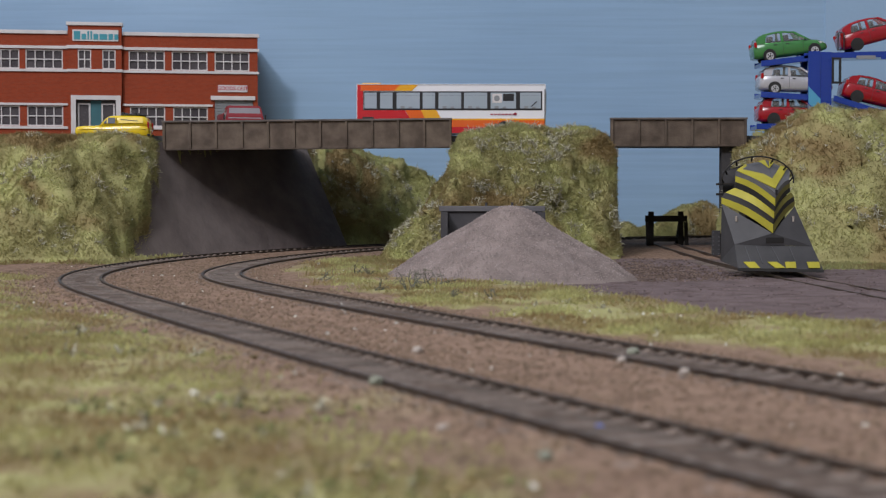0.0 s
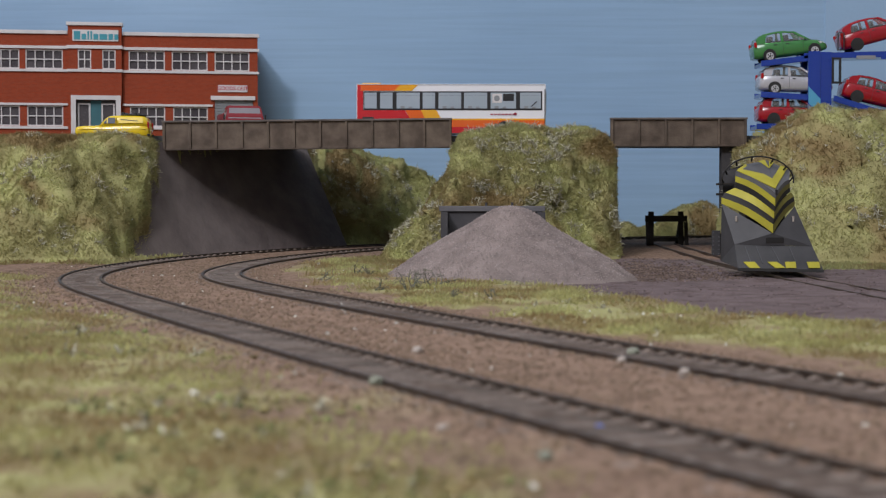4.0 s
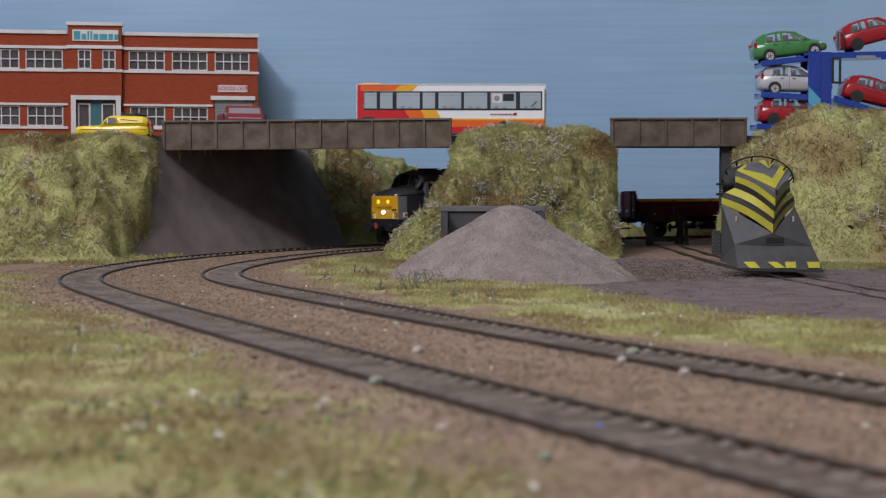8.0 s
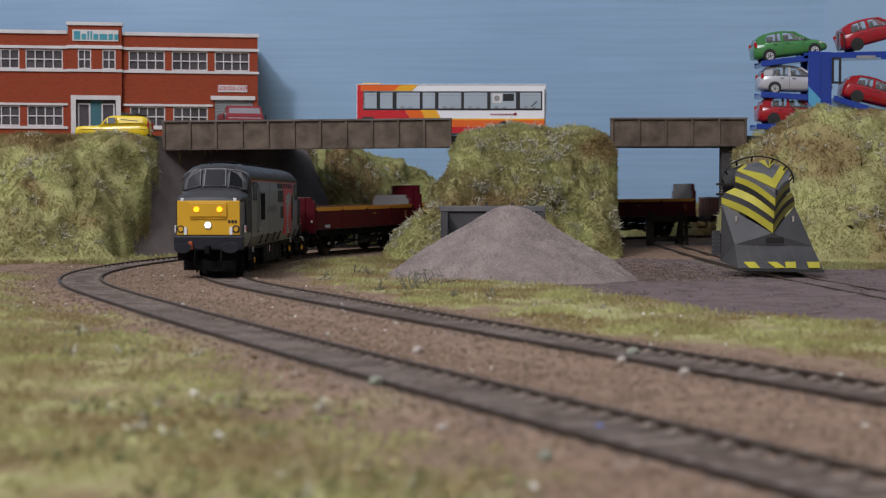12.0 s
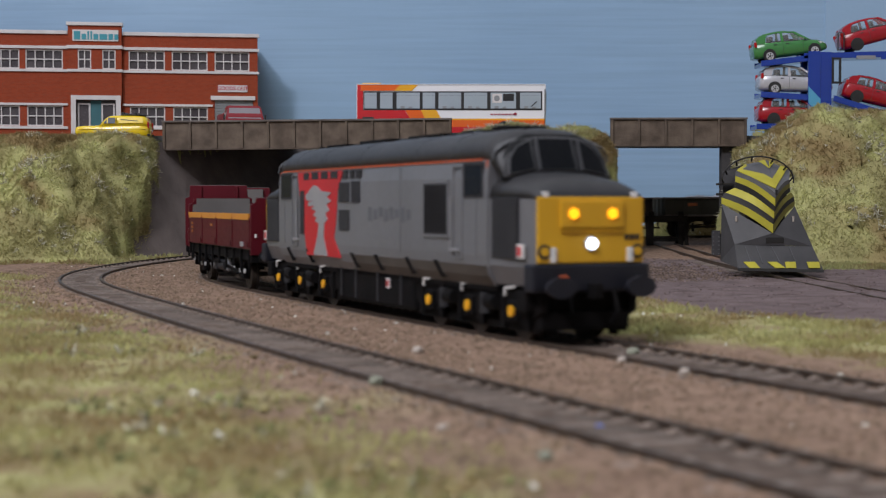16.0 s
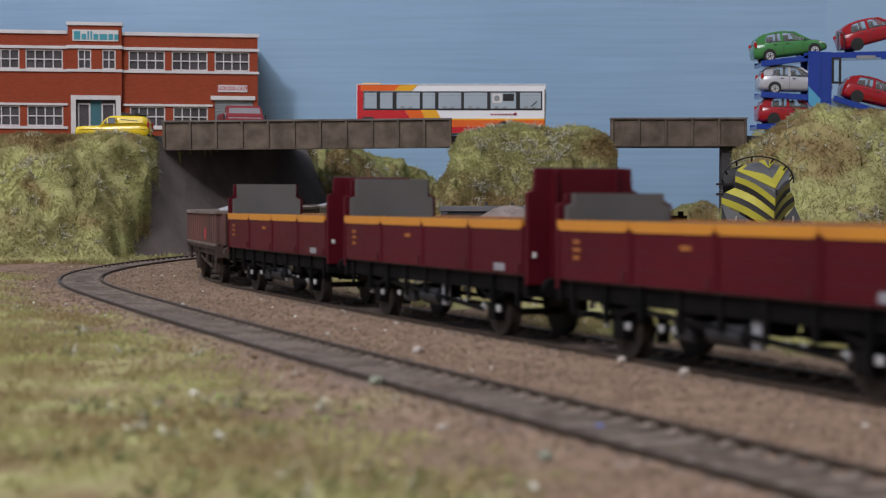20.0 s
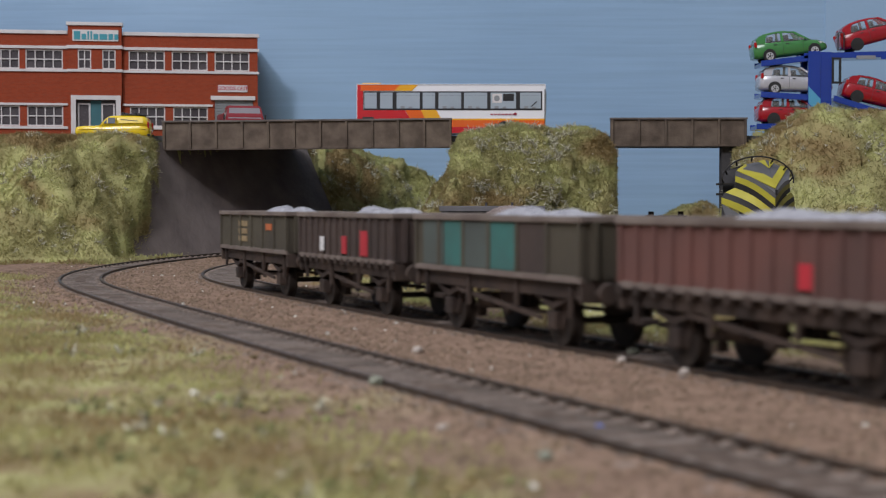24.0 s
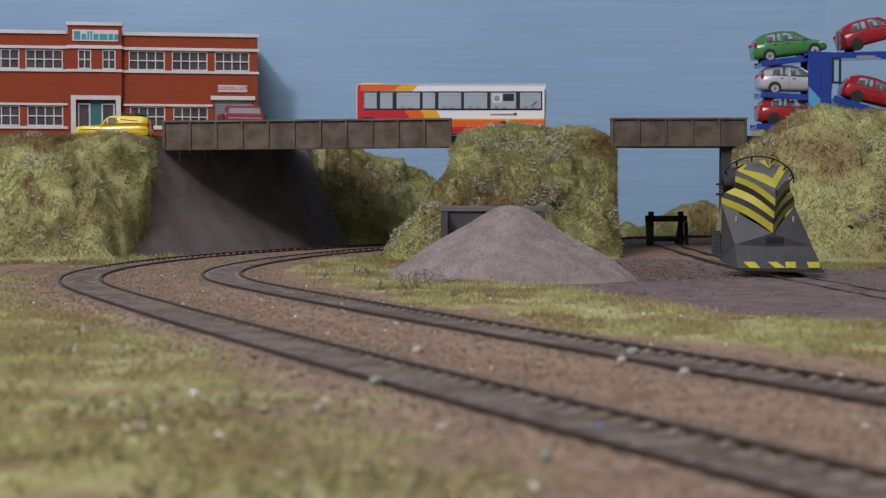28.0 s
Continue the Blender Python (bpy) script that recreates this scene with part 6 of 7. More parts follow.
            for name, grow, lift, m, lab in (("pane_frame", 1.07, 1.0, M_PANERIM, "grey window frame"), ("windscreen", 0.96, 1.25, M_PANE, "dark cab windscreen pane")):
                pts = [(cy + (y - cy) * grow, cz + (z - cz) * grow) for y, z in q]
                pts = [(e * (98.6 - (z - 43) * 0.40 - 0.007 * y * y + lift), sgn * y, z + .2) for y, z in pts]
                part(name, slab(pts[::-1] if e * sgn > 0 else pts, 0.7), m, root, lab)
            part("wiper", tube((e * 98.2, sgn * 9.0, 45.4), (e * 96.6, sgn * 11.6, 48.6), 0.16, 6), M_UNDER, root)
            # orange line down the edge of the cab front
            part("edge_line", slab([(e * 90.3, sgn * 17.75, 38.0), (e * 91.3, sgn * 17.75, 38.0), (e * 91.3, sgn * 17.4, 47.6), (e * 90.3, sgn * 17.4, 47.6)][::-1 if e * sgn > 0 else 1], 0.5), M_ORANGE, root, "thin orange line")
        for name, grow, lift, m, lab in (("pane_frame", 1.08, 1.0, M_PANERIM, "grey window frame"), ("windscreen", 0.98, 1.3, M_PANE, "dark central windscreen pane")):
            q = [(-5.2 * grow, 49.2 - 4.2 * grow), (5.2 * grow, 49.2 - 4.2 * grow), (5.0 * grow, 49.2 + 4.0 * grow), (-5.0 * grow, 49.2 + 4.0 * grow)]
            pts = [(e * (98.6 - (z - 43) * 0.40 + lift), y, z + .2) for y, z in q][::e]
            part(name, slab(pts, 0.8), m, root, lab)
        part("wiper", tube((e * 98.9, 0.6, 45.0), (e * 96.8, 1.2, 49.4), 0.16, 6), M_UNDER, root)
        q = [(-16.2, 42.4), (16.2, 42.4), (15.2, 48.0), (12.6, 52.0), (8.0, 54.4), (-8.0, 54.4), (-12.6, 52.0), (-15.2, 48.0)]
        pts = [(e * (98.6 - (z - 43) * 0.40 - 0.007 * y * y), y, z) for y, z in q][::e]
        part("windscreen_surround", slab([(p[0] + e * 0.6, p[1], p[2] + .1) for p in pts], 0.8), M_CABFRONT, root, "dark grey windscreen surround")
        # pale rolled edge round the cab front
        rim = [half_ring(e * x, w, 47.4 if k else 46.8, z, 17) for k, (x, w, z) in enumerate(((93.4, 17.45, 54.1), (94.0, 17.5, 54.3), (94.6, 17.4, 53.4)))]
        part("cab_rim", loft(rim, caps=False, closed=False), M_PANERIM, root, "pale rolled edge of the cab")
        if e > 0:
            part("headlight", tube((116.9, -0.2, 25.6), (117.8, -0.2, 25.6), 1.35, 20), M_HEAD, nose, "lit white headlight")
            part("headlight_rim", tube((116.6, -0.2, 25.6), (117.2, -0.2, 25.6), 1.9, 20), M_SILVER, nose)
        else:
            part("headlight", tube((-116.9, 0, 25.6), (-117.8, 0, 25.6), 1.75, 20), M_WHITE, nose)
        for k in range(3):
            part("number_bar", box(min(e * 116.6, e * 117), max(e * 116.6, e * 117), 9.8 + k * 1.6, 10.9 + k * 1.6, 26.6, 28.0), M_DARK, nose)
        beam = part("buffer_beam", box(min(e * 112, e * 117.4), max(e * 112, e * 117.4), -17.2, 17.2, 13.2, 20.4, 0.8), M_BLUE_DK, root, "navy buffer beam")
        for sgn in (-1, 1):
            b = tube((e * 116, sgn * 11.6, 14.5), (e * 121.5, sgn * 11.6, 14.5), 1.5, 14)
            oval = [(sgn * 11.6 + 4.3 * math.cos(q), 14.6 + 2.7 * math.sin(q)) for q in np.linspace(0, 2 * math.pi, 25)[:-1]]
            b = prism(oval, "x", min(e * 121.3, e * 122.8), max(e * 121.3, e * 122.8), 0.3, b)
            part("buffer", b, M_BLUE_DK, beam, "dark oval buffer")
            h = tube((e * 117, sgn * 6.5, 14), (e * 119, sgn * 6.7, 8), 0.6, 8)
            h = tube((e * 119, sgn * 6.7, 8), (e * 117.5, sgn * 5.5, 5), 0.6, 8, None, h)
            part("brake_hose", h, M_UNDER, beam)
        part("draw_hook", box(min(e * 116, e * 121), max(e * 116, e * 121), -1.2, 1.2, 11.5, 15.5, 0.4), M_UNDER, beam)
        part("hose_cap", box(min(e * 117.3, e * 118.8), max(e * 117.3, e * 118.8), -9.6, -7.6, 13.4, 17.6, 0.3), M_RUSTBOX, beam, "rusty orange pipe cap")
        part("plough_plate", box(min(e * 108, e * 114), max(e * 108, e * 114), -13, 13, 3.2, 8.0, 0.6), M_UNDER, beam)
        part("step_block", box(min(e * 106, e * 112), max(e * 106, e * 112), -16.5, 16.5, 8.0, 13.4, 0.5), M_UNDER, beam)
    # side fittings: big louvred window, small windows, the red panel with its beast
    for sgn in (-1, 1):
        def plate(name, x0, x1, z0, z1, m, proud=0.3, label="", parent=root):
            return part(name, box(x0, x1, sgn * 17.8 - proud, sgn * 17.8 + proud, z0, z1, 0.12), m, parent, label)
        w = plate("radiator_grille", 49, 66, 27.0, 41.6, M_DARK, 0.35, "dark radiator grille")
        part("grille_rim", bezel(48.2, 66.8, 26.2, 42.4, sgn * 17.9 - .35, sgn * 17.9 + .35, 0.8), M_BODY, w)
        for k in range(7):
            plate("louvre", 50 + k * 2.25, 51.2 + k * 2.25, 27.6, 41.0, M_UNDER, 0.5, "", w)
        outline = [(-69, 47.0), (-21, 47.0), (-26.4, 40), (-28, 30), (-30, 24), (-23.5, 17.6), (-58.5, 17.6), (-61, 24), (-64, 32), (-67, 39)]
        red = part("red_panel", prism(outline if sgn < 0 else outline[::-1], "y", sgn * 17.6, sgn * 18.0), M_RED, root, "red side panel")
        beast = [(-54.5, 41.0), (-50.6, 42.4), (-46.5, 41.8), (-42.6, 40.2), (-32.0, 39.7), (-36.8, 38.2), (-32.6, 36.6), (-37.4, 35.6), (-34.2, 33.6), (-38.4, 32.6), (-36.2, 30.4), (-39.6, 29.0), (-40.2, 24.0), (-36.2, 17.8), (-51.0, 17.8), (-46.8, 24.4), (-45.4, 29.0), (-49.5, 29.6), (-47.2, 31.0), (-51.5, 31.8), (-47.8, 33.2), (-53.5, 34.0), (-50.0, 35.2), (-56.5, 35.0), (-57.0, 36.2), (-52.8, 36.8), (-58.6, 37.0), (-60.0, 38.6)]
        part("emblem", prism(beast if sgn < 0 else beast[::-1], "y", sgn * 17.98, sgn * 18.2), M_SILVER, red, "silver crested beast emblem")
        for x0, x1, z0, z1 in ((-66, -61.4, 25, 40.5), (-24.6, -15, 36.4, 43.0), (-12.6, -4.8, 36.2, 43.2), (-24.6, -15, 27.0, 33.8), (-62, -56, 44.3, 46.8), (-53, -46, 44.4, 46.9), (-43, -36, 44.4, 46.9), (-33, -26, 44.4, 46.9), (-21, -17, 44.2, 47.0), (-14, -10.5, 44.2, 47.0), (-8, -4, 44.2, 47.0)):
            plate("side_window", x0, x1, z0, z1, M_DARK, 0.4)
        for k in range(8):
            plate("faded_lettering", 2.5 + k * 4.6, 5.9 + k * 4.6, 30.2 + 0.7 * (k % 3), 34.8 - 0.6 * (k % 2), mat("faint_grey", (0.115, 0.12, 0.135), None, 200, 0.5) if k == 0 and sgn < 0 else bpy.data.materials["faint_grey"], 0.12)
        # lower side painted brown for dirt and for the shade below its curve
        for (ya, za), (yb, zb) in (((17.72, 19.2), (17.02, 16.4)), ((17.02, 16.4), (15.3, 13.7))):
            part("dirty_skirt", slab([(-12, sgn * ya, za), (91, sgn * ya, za), (91, sgn * yb, zb), (-12, sgn * yb, zb)][::sgn], 0.2), M_SKIRT, root, "brown lower edge of the body, coloured for dirt and shade")
        for x in (-82, -60, -14, 8, 34, 56):
            part("kick_step", slab([(x, sgn * 18.2, 19.6), (x + 2.0, sgn * 18.2, 19.6), (x + 5.4, sgn * 17.0, 14.8), (x + 3.2, sgn * 17.0, 14.8)][::sgn], 0.9), M_UNDER, root, "black footstep")
        for x in (-85, -30, 30, 85):
            plate("seam", x - .1, x + .1, 21, 47, M_PANERIM, 0.06)
    part("underframe", box(-112, 112, -12, 12, 12.6, 19.5, 0.6), M_UNDER, root)
    tank = part("fuel_tank", box(-35, 35, -15.2, 15.2, 3.0, 16.0, 1.6), M_UNDER, root, "black fuel tank between the bogies")
    for sgn in (-1, 1):
        part("tank_label", box(12, 15, sgn * 15.2 - .25, sgn * 15.2 + .25, 9.2, 12.4), M_WHITE, tank)
        part("tank_mark", box(12.6, 14.4, sgn * 15.4 - .2, sgn * 15.4 + .2, 9.9, 11.7), M_RED, tank)
        for x in (-30, -16, 4, 24):
            part("tank_strap", box(x, x + 1.2, sgn * 15.3 - .3, sgn * 15.3 + .3, 4.6, 15.6), M_DARK, tank)
    bogies = []
    for e in (-1, 1):
        bogie = part("bogie", box(-36, 36, -11.8, 11.8, 8.6, 12.4, 0.5), M_UNDER, root, "black six-wheel bogie")
        bogie.location = (e * 74 * MM, 0, 0)
        for sgn in (-1, 1):
            part("side_frame", prism([(-41, 8.0), (-41, 13.6), (41, 13.6), (41, 8.0), (33, 4.2), (21, 4.4), (17, 7.4), (10, 7.4), (6, 4.2), (-6, 4.2), (-10, 7.4), (-17, 7.4), (-21, 4.4), (-33, 4.2)], "y", sgn * 13.2 - .9, sgn * 13.2 + .9, 0.2), M_UNDER, bogie)
            for x in (-27, 0, 27):
                part("axlebox", box(x - 2.6, x + 2.6, sgn * 14.4 - 1, sgn * 14.4 + 1, 4.9, 10.4, 0.5), M_UNDER, bogie)
                part("axlebox_cover", tube((x, sgn * 15.2, 7.6), (x, sgn * 15.9, 7.6), 1.55, 16), M_AXBOX, bogie, "yellow axlebox cover")
                part("spring", box(x + 4, x + 8, sgn * 14 - 1, sgn * 14 + 1, 6.4, 11, 0.5), M_UNDER, bogie)
                g = slab([(x - 4.6, sgn * 15.2, 13.2), (x + 1.4, sgn * 15.2, 13.9), (x + 1.4, sgn * 15.2, 14.4), (x - 4.6, sgn * 15.2, 13.9)][::-sgn], 0.6)
                g = slab([(x - 5.4, sgn * 15.2, 11.4), (x - 4.7, sgn * 15.2, 11.4), (x - 4.0, sgn * 15.2, 13.8), (x - 4.8, sgn * 15.2, 13.8)][::-sgn], 0.6, g)
                part("sand_pipe", g, M_WHITE, bogie, "white painted bracket")
            part("brake_rod", box(-38, 38, sgn * 12.6 - .5, sgn * 12.6 + .5, 2.4, 4.6, 0.2), M_UNDER, bogie)
            for x in (-34, -20, -7, 7, 20, 34):
                part("brake_hanger", box(x - 1.2, x + 1.2, sgn * 14.2 - .6, sgn * 14.2 + .6, 3.0, 12.4, 0.3), M_UNDER, bogie)
            for x in (-17, 10):
                part("coil_spring", tube((x, sgn * 14.6, 6.0), (x, sgn * 14.6, 11.6), 1.7, 12), M_DARK, bogie)
            part("brake_cylinder", tube((-13.5, sgn * 15.6, 9.5), (-8, sgn * 15.6, 9.5), 2.0, 14), M_UNDER, bogie)
            part("brake_cylinder", tube((13.5, sgn * 15.6, 9.5), (19, sgn * 15.6, 9.5), 2.0, 14), M_UNDER, bogie)
            part("guard_iron", box(e * 38 - 1, e * 38 + 1, sgn * 9 - 1, sgn * 9 + 1, 1.6, 9, 0.2), M_UNDER, bogie)
        sets = [wheelset(bogie, x, 7.2) for x in (-27, 0, 27)]
        bogies.append((bogie, e * 74.0, sets))
    return root, bogies


M_MAROON = mat("wagon_maroon", (0.092, 0.0045, 0.0115), (0.068, 0.004, 0.009), 30, 0.5, 0, 0.06, 500, spec=0.2)
M_MAROON_DK = mat("maroon_seam", (0.07, 0.006, 0.009), None, 40, 0.6)
M_GOLD = mat("gold_band", (0.62, 0.26, 0.03), (0.55, 0.22, 0.03), 50, 0.5)
M_DULLGOLD = mat("dull_gold_lettering", (0.33, 0.25, 0.13), (0.22, 0.16, 0.09), 300, 0.7)
M_FADED = mat("faded_gold", (0.40, 0.15, 0.03), (0.28, 0.09, 0.03), 300, 0.6)
M_INNER = mat("wagon_inside_grey", (0.14, 0.13, 0.126), (0.11, 0.102, 0.098), 30, 0.75)
M_RIB = mat("rusty_brown_wagon", (0.155, 0.068, 0.055), (0.09, 0.052, 0.045), 28, 0.75, 0, 0.2, 400)
M_RIB2 = mat("dull_brown_wagon", (0.074, 0.052, 0.043), (0.05, 0.037, 0.032), 28, 0.75, 0, 0.2, 400)
M_OLIVE = mat("olive_grey_wagon", (0.085, 0.074, 0.05), (0.055, 0.046, 0.034), 30, 0.75, 0, 0.2, 400)
M_RIM = mat("dusty_rim", (0.20, 0.165, 0.14), (0.13, 0.10, 0.085), 60, 0.8)
M_TEAL = mat("faded_teal", (0.045, 0.165, 0.145), (0.05, 0.12, 0.11), 60, 0.7)
M_TEAL2 = mat("faded_slate", (0.085, 0.105, 0.095), (0.07, 0.08, 0.072), 60, 0.7)
M_CHASSIS = mat("dirty_chassis", (0.03, 0.021, 0.017), (0.066, 0.045, 0.034), 80, 0.8, 0, 0.2, 500)
M_LOAD = mat("grey_stone_load", (0.40, 0.40, 0.43), (0.25, 0.25, 0.27), 500, 0.95, 0, 1.0, 900, spec=0.1)
M_RUSTLOW = mat("brick_red_patch", (0.50, 0.03, 0.045), (0.40, 0.03, 0.04), 80, 0.6)
M_SILV = mat("bare_steel", (0.45, 0.46, 0.5), (0.3, 0.31, 0.34), 90, 0.4, 0.3)


M_SHOE = mat("chalky_shoe", (0.50, 0.50, 0.50), (0.30, 0.30, 0.30), 120, 0.6)


def running_gear(root, half, wb, m, boxes):
    fr = part("underframe", box(-half, half, -13.6, 13.6, 13.4, 16.2, 0.3), m, root, "dark wagon underframe")
    for sgn in (-1, 1):
        part("solebar", box(-half, half, sgn * 14.4 - .8, sgn * 14.4 + .8, 12.6, 17.0, 0.2), m, root)
        for x in (-wb, wb):
            part("axle_guard", prism([(x - 6.5, 13.4), (x + 6.5, 13.4), (x + 2.8, 4.2), (x - 2.8, 4.2)], "y", sgn * 12.0 - .5, sgn * 12.0 + .5), m, root)
            part("axlebox", box(x - 2.3, x + 2.3, sgn * 13.4 - 1.1, sgn * 13.4 + 1.1, 4.4, 9.0, 0.4), m, root)
            part("leaf_spring", prism([(x - 9, 12.4), (x, 9.2), (x + 9, 12.4), (x + 9, 13.2), (x, 11.0), (x - 9, 13.2)], "y", sgn * 13.4 - .9, sgn * 13.4 + .9), m, root)
            if boxes:
                for dx in (-4.5, 4.5):
                    part("pale_shoe", box(x + dx - .9, x + dx + .9, sgn * 14.4 - .4, sgn * 14.4 + .4, 6.8, 8.6, 0.3), M_SHOE, root, "chalky brake shoe")
        part("brake_lever", slab([(-wb + 6, sgn * 15.0, 12.6), (-wb + 6, sgn * 15.0, 11.4), (wb - 4, sgn * 15.0, 6.4), (wb - 4, sgn * 15.0, 7.6)], 0.7), m, root)
        part("v_hanger", prism([(-5, 13), (5, 13), (0.9, 6), (-0.9, 6)], "y", sgn * 11 - .4, sgn * 11 + .4), m, root)
        part("brake_block", box(-wb + 8.6, -wb + 10.4, sgn * 8.2 - 1.3, sgn * 8.2 + 1.3, 4, 11, 0.3), m, root)
        part("brake_block", box(wb - 10.4, wb - 8.6, sgn * 8.2 - 1.3, sgn * 8.2 + 1.3, 4, 11, 0.3), m, root)
        for k, x in enumerate(np.linspace(-half + 5, half - 5, 9 if boxes else 4)):
            part("stanchion", box(x - .7, x + .7, sgn * 15.6 - .5, sgn * 15.6 + .5, 9.4 - 1.6 * (k % 2), 17.0, 0.15), m, root)
        part("push_rod", tube((-wb + 8, sgn * 9, 7.2), (wb - 8, sgn * 9, 7.8), 0.6, 8), m, root)
        part("brake_cylinder", tube((-15, sgn * 10, 9.4), (-9, sgn * 10, 9.4), 2.3, 14), m, root)
        if boxes:
            part("steel_tank", tube((-6, sgn * 12.6, 8.6), (6, sgn * 12.6, 8.6), 2.6, 16), M_DARK, root)
            for x in (-24, -19, 20, 25):
                part("pale_shoe", box(x - .6, x + .6, sgn * 14.2 - .4, sgn * 14.2 + .4, 7.4, 9.0, 0.25), M_SHOE, root)
            part("distributor", box(-20, -13, sgn * 12.8 - 1.4, sgn * 12.8 + 1.4, 6.0, 11.4, 0.6), M_DARK, root)
            part("valve", box(8.5, 11.5, sgn * 13.4 - .8, sgn * 13.4 + .8, 6.4, 12.4, 0.3), M_SILV, root)
    for e in (-1, 1):
        part("headstock", box(min(e * half, e * (half + 1.6)), max(e * half, e * (half + 1.6)), -16.4, 16.4, 11.8, 17.2, 0.3), m, root)
        for sgn in (-1, 1):
            b = tube((e * (half + 1.4), sgn * 11.4, 14.2), (e * (half + 5.2), sgn * 11.4, 14.2), 1.3, 12)
            b = tube((e * (half + 5.2), sgn * 11.4, 14.2), (e * (half + 6.2), sgn * 11.4, 14.2), 2.8, 18, 2.4, b)
            part("buffer", b, m, root)
        part("coupling", box(min(e * half, e * (half + 7)), max(e * half, e * (half + 7)), -2.4, 2.4, 6.6, 8.0, 0.2), m, root)
    return [wheelset(root, x, 6.3) for x in (-wb, wb)]


def sided_wagon(label, end_front, end_rear):
    """A maroon dropside wagon with raised ends, open on top."""
    root = empty("dropside_wagon", label, "wagon", group="wagons of the train")
    H = 67.0
    sets = running_gear(root, H - 1.6, 42.0, M_UNDER, True)
    part("floor", box(-H + .6, H - .6, -15.6, 15.6, 17.0, 18.4), M_INNER, root)
    for sgn in (-1, 1):
        for k in range(4):
            x0 = -H + 1.2 + k * (2 * H - 2.4) / 4
            x1 = x0 + (2 * H - 2.4) / 4 - 0.7
            door = part("side_door", box(x0, x1, sgn * 16.2 - .55, sgn * 16.2 + .55, 17.4, 31.6, 0.2), M_MAROON, root, "maroon drop side")
            part("top_band", prism([(x0 - .2, 31.8), (x1 + .2, 31.8), (x1, 30.2), (x1 - 1.5, 29.3), (x0 + 1.5, 29.3), (x0, 30.2)], "y", sgn * 16.5 - .5, sgn * 16.5 + .5), M_GOLD, door, "gold band along the top")
            part("inner_lining", box(x0, x1, sgn * 15.5 - .2, sgn * 15.5 + .2, 18.4, 31.4), M_INNER, door)
            for zz in (20.8, 24.8):
                part("plank_line", box(x0 + 1, x1 - 1, sgn * 16.74 - .06, sgn * 16.74 + .06, zz, zz + .25), M_MAROON_DK, door)
            part("latch", box(x1 - 3, x1 - 1.6, sgn * 16.9 - .3, sgn * 16.9 + .3, 18.0, 20.4, 0.1), M_MAROON_DK, door)
            part("rib", box(x0 + .1, x0 + .8, sgn * 16.8 - .3, sgn * 16.8 + .3, 17.6, 28.6), M_MAROON, door)
        for j in range(3):
            part("number_bar", box(-H + 9, -H + 11.6 + .5 * (j % 2), sgn * 16.9 - .15, sgn * 16.9 + .15, 22.4 + 1.9 * j, 23.4 + 1.9 * j), M_FADED, root)
        part("code_bar", box(-13, -9, sgn * 16.9 - .15, sgn * 16.9 + .15, 25.8, 26.9), M_FADED, root)
        part("plate", box(H - 18, H - 12, sgn * 16.9 - .15, sgn * 16.9 + .15, 18.2, 20.2), M_SILV, root)
    for e, top in ((1, end_front), (-1, end_rear)):
        shoulder = 33.4 + (top - 33.4) * 0.45
        outline = [(-16.6, 15.0), (16.6, 15.0), (16.6, shoulder), (14.2, shoulder + 0.6), (14.2, top), (-14.2, top), (-14.2, shoulder + 0.6), (-16.6, shoulder)]
        end = part("end_board", prism(outline, "x", min(e * (H - 1), e * (H + .6)), max(e * (H - 1), e * (H + .6)), 0.25), M_MAROON, root, "raised maroon end board")
        lining = [(-14.9, 18.4), (14.9, 18.4), (14.9, shoulder - .4), (13.0, shoulder + .2), (13.0, top + .2), (-13.0, top + .2), (-13.0, shoulder + .2), (-14.9, shoulder - .4)]
        part("end_lining", prism(lining, "x", min(e * (H - 2.6), e * (H - 1.1)), max(e * (H - 2.6), e * (H - 1.1))), M_INNER, end, "grey lined end board")
        for sgn in (-1, 1):
            part("end_post", box(min(e * (H + .4), e * (H + 1.5)), max(e * (H + .4), e * (H + 1.5)), sgn * 9 - .8, sgn * 9 + .8, 15.4, top - .4, 0.15), M_MAROON, end)
            part("end_light", box(min(e * (H + .4), e * (H + 1.0)), max(e * (H + .4), e * (H + 1.0)), sgn * 14.6 - .45, sgn * 14.6 + .45, 22, 23.4, 0.1), M_WHITE, end)
        part("lamp_bracket", box(min(e * (H + .4), e * (H + 1.0)), max(e * (H + .4), e * (H + 1.0)), -1, 1, 20.4, 22.8), M_WHITE, end)
    return root, sets


def heap(root, half, seed, parts=2):
    """A load of stone under the rim, in low heaps."""
    nx, ny = 44, 16
    xs, ys = np.linspace(-half, half, nx), np.linspace(-14.6, 14.6, ny)
    X, Y = np.meshgrid(xs, ys, indexing="ij")
    Z = 28.0 + 6.2 * np.exp(-((X + half * .3) / (half * .34)) ** 2 - (Y / 9.5) ** 2) + 6.0 * np.exp(-((X - half * .35) / (half * .42)) ** 2 - (Y / 9) ** 2)
    Z += 0.7 * vnoise(X, Y, 2.6, seed) + 0.5 * vnoise(X, Y, 6, seed + 1)
    idx = np.arange(nx * ny).reshape(nx, ny)
    faces = np.stack([idx[:-1, :-1], idx[1:, :-1], idx[1:, 1:], idx[:-1, 1:]], -1).reshape(-1, 4)
    ob = new("stone_load", array_mesh("stone_load", np.stack([X, Y, Z], -1).reshape(-1, 3), faces, M_LOAD, False))
    ob.parent = root
    ob["label"] = "pale grey crushed stone load"


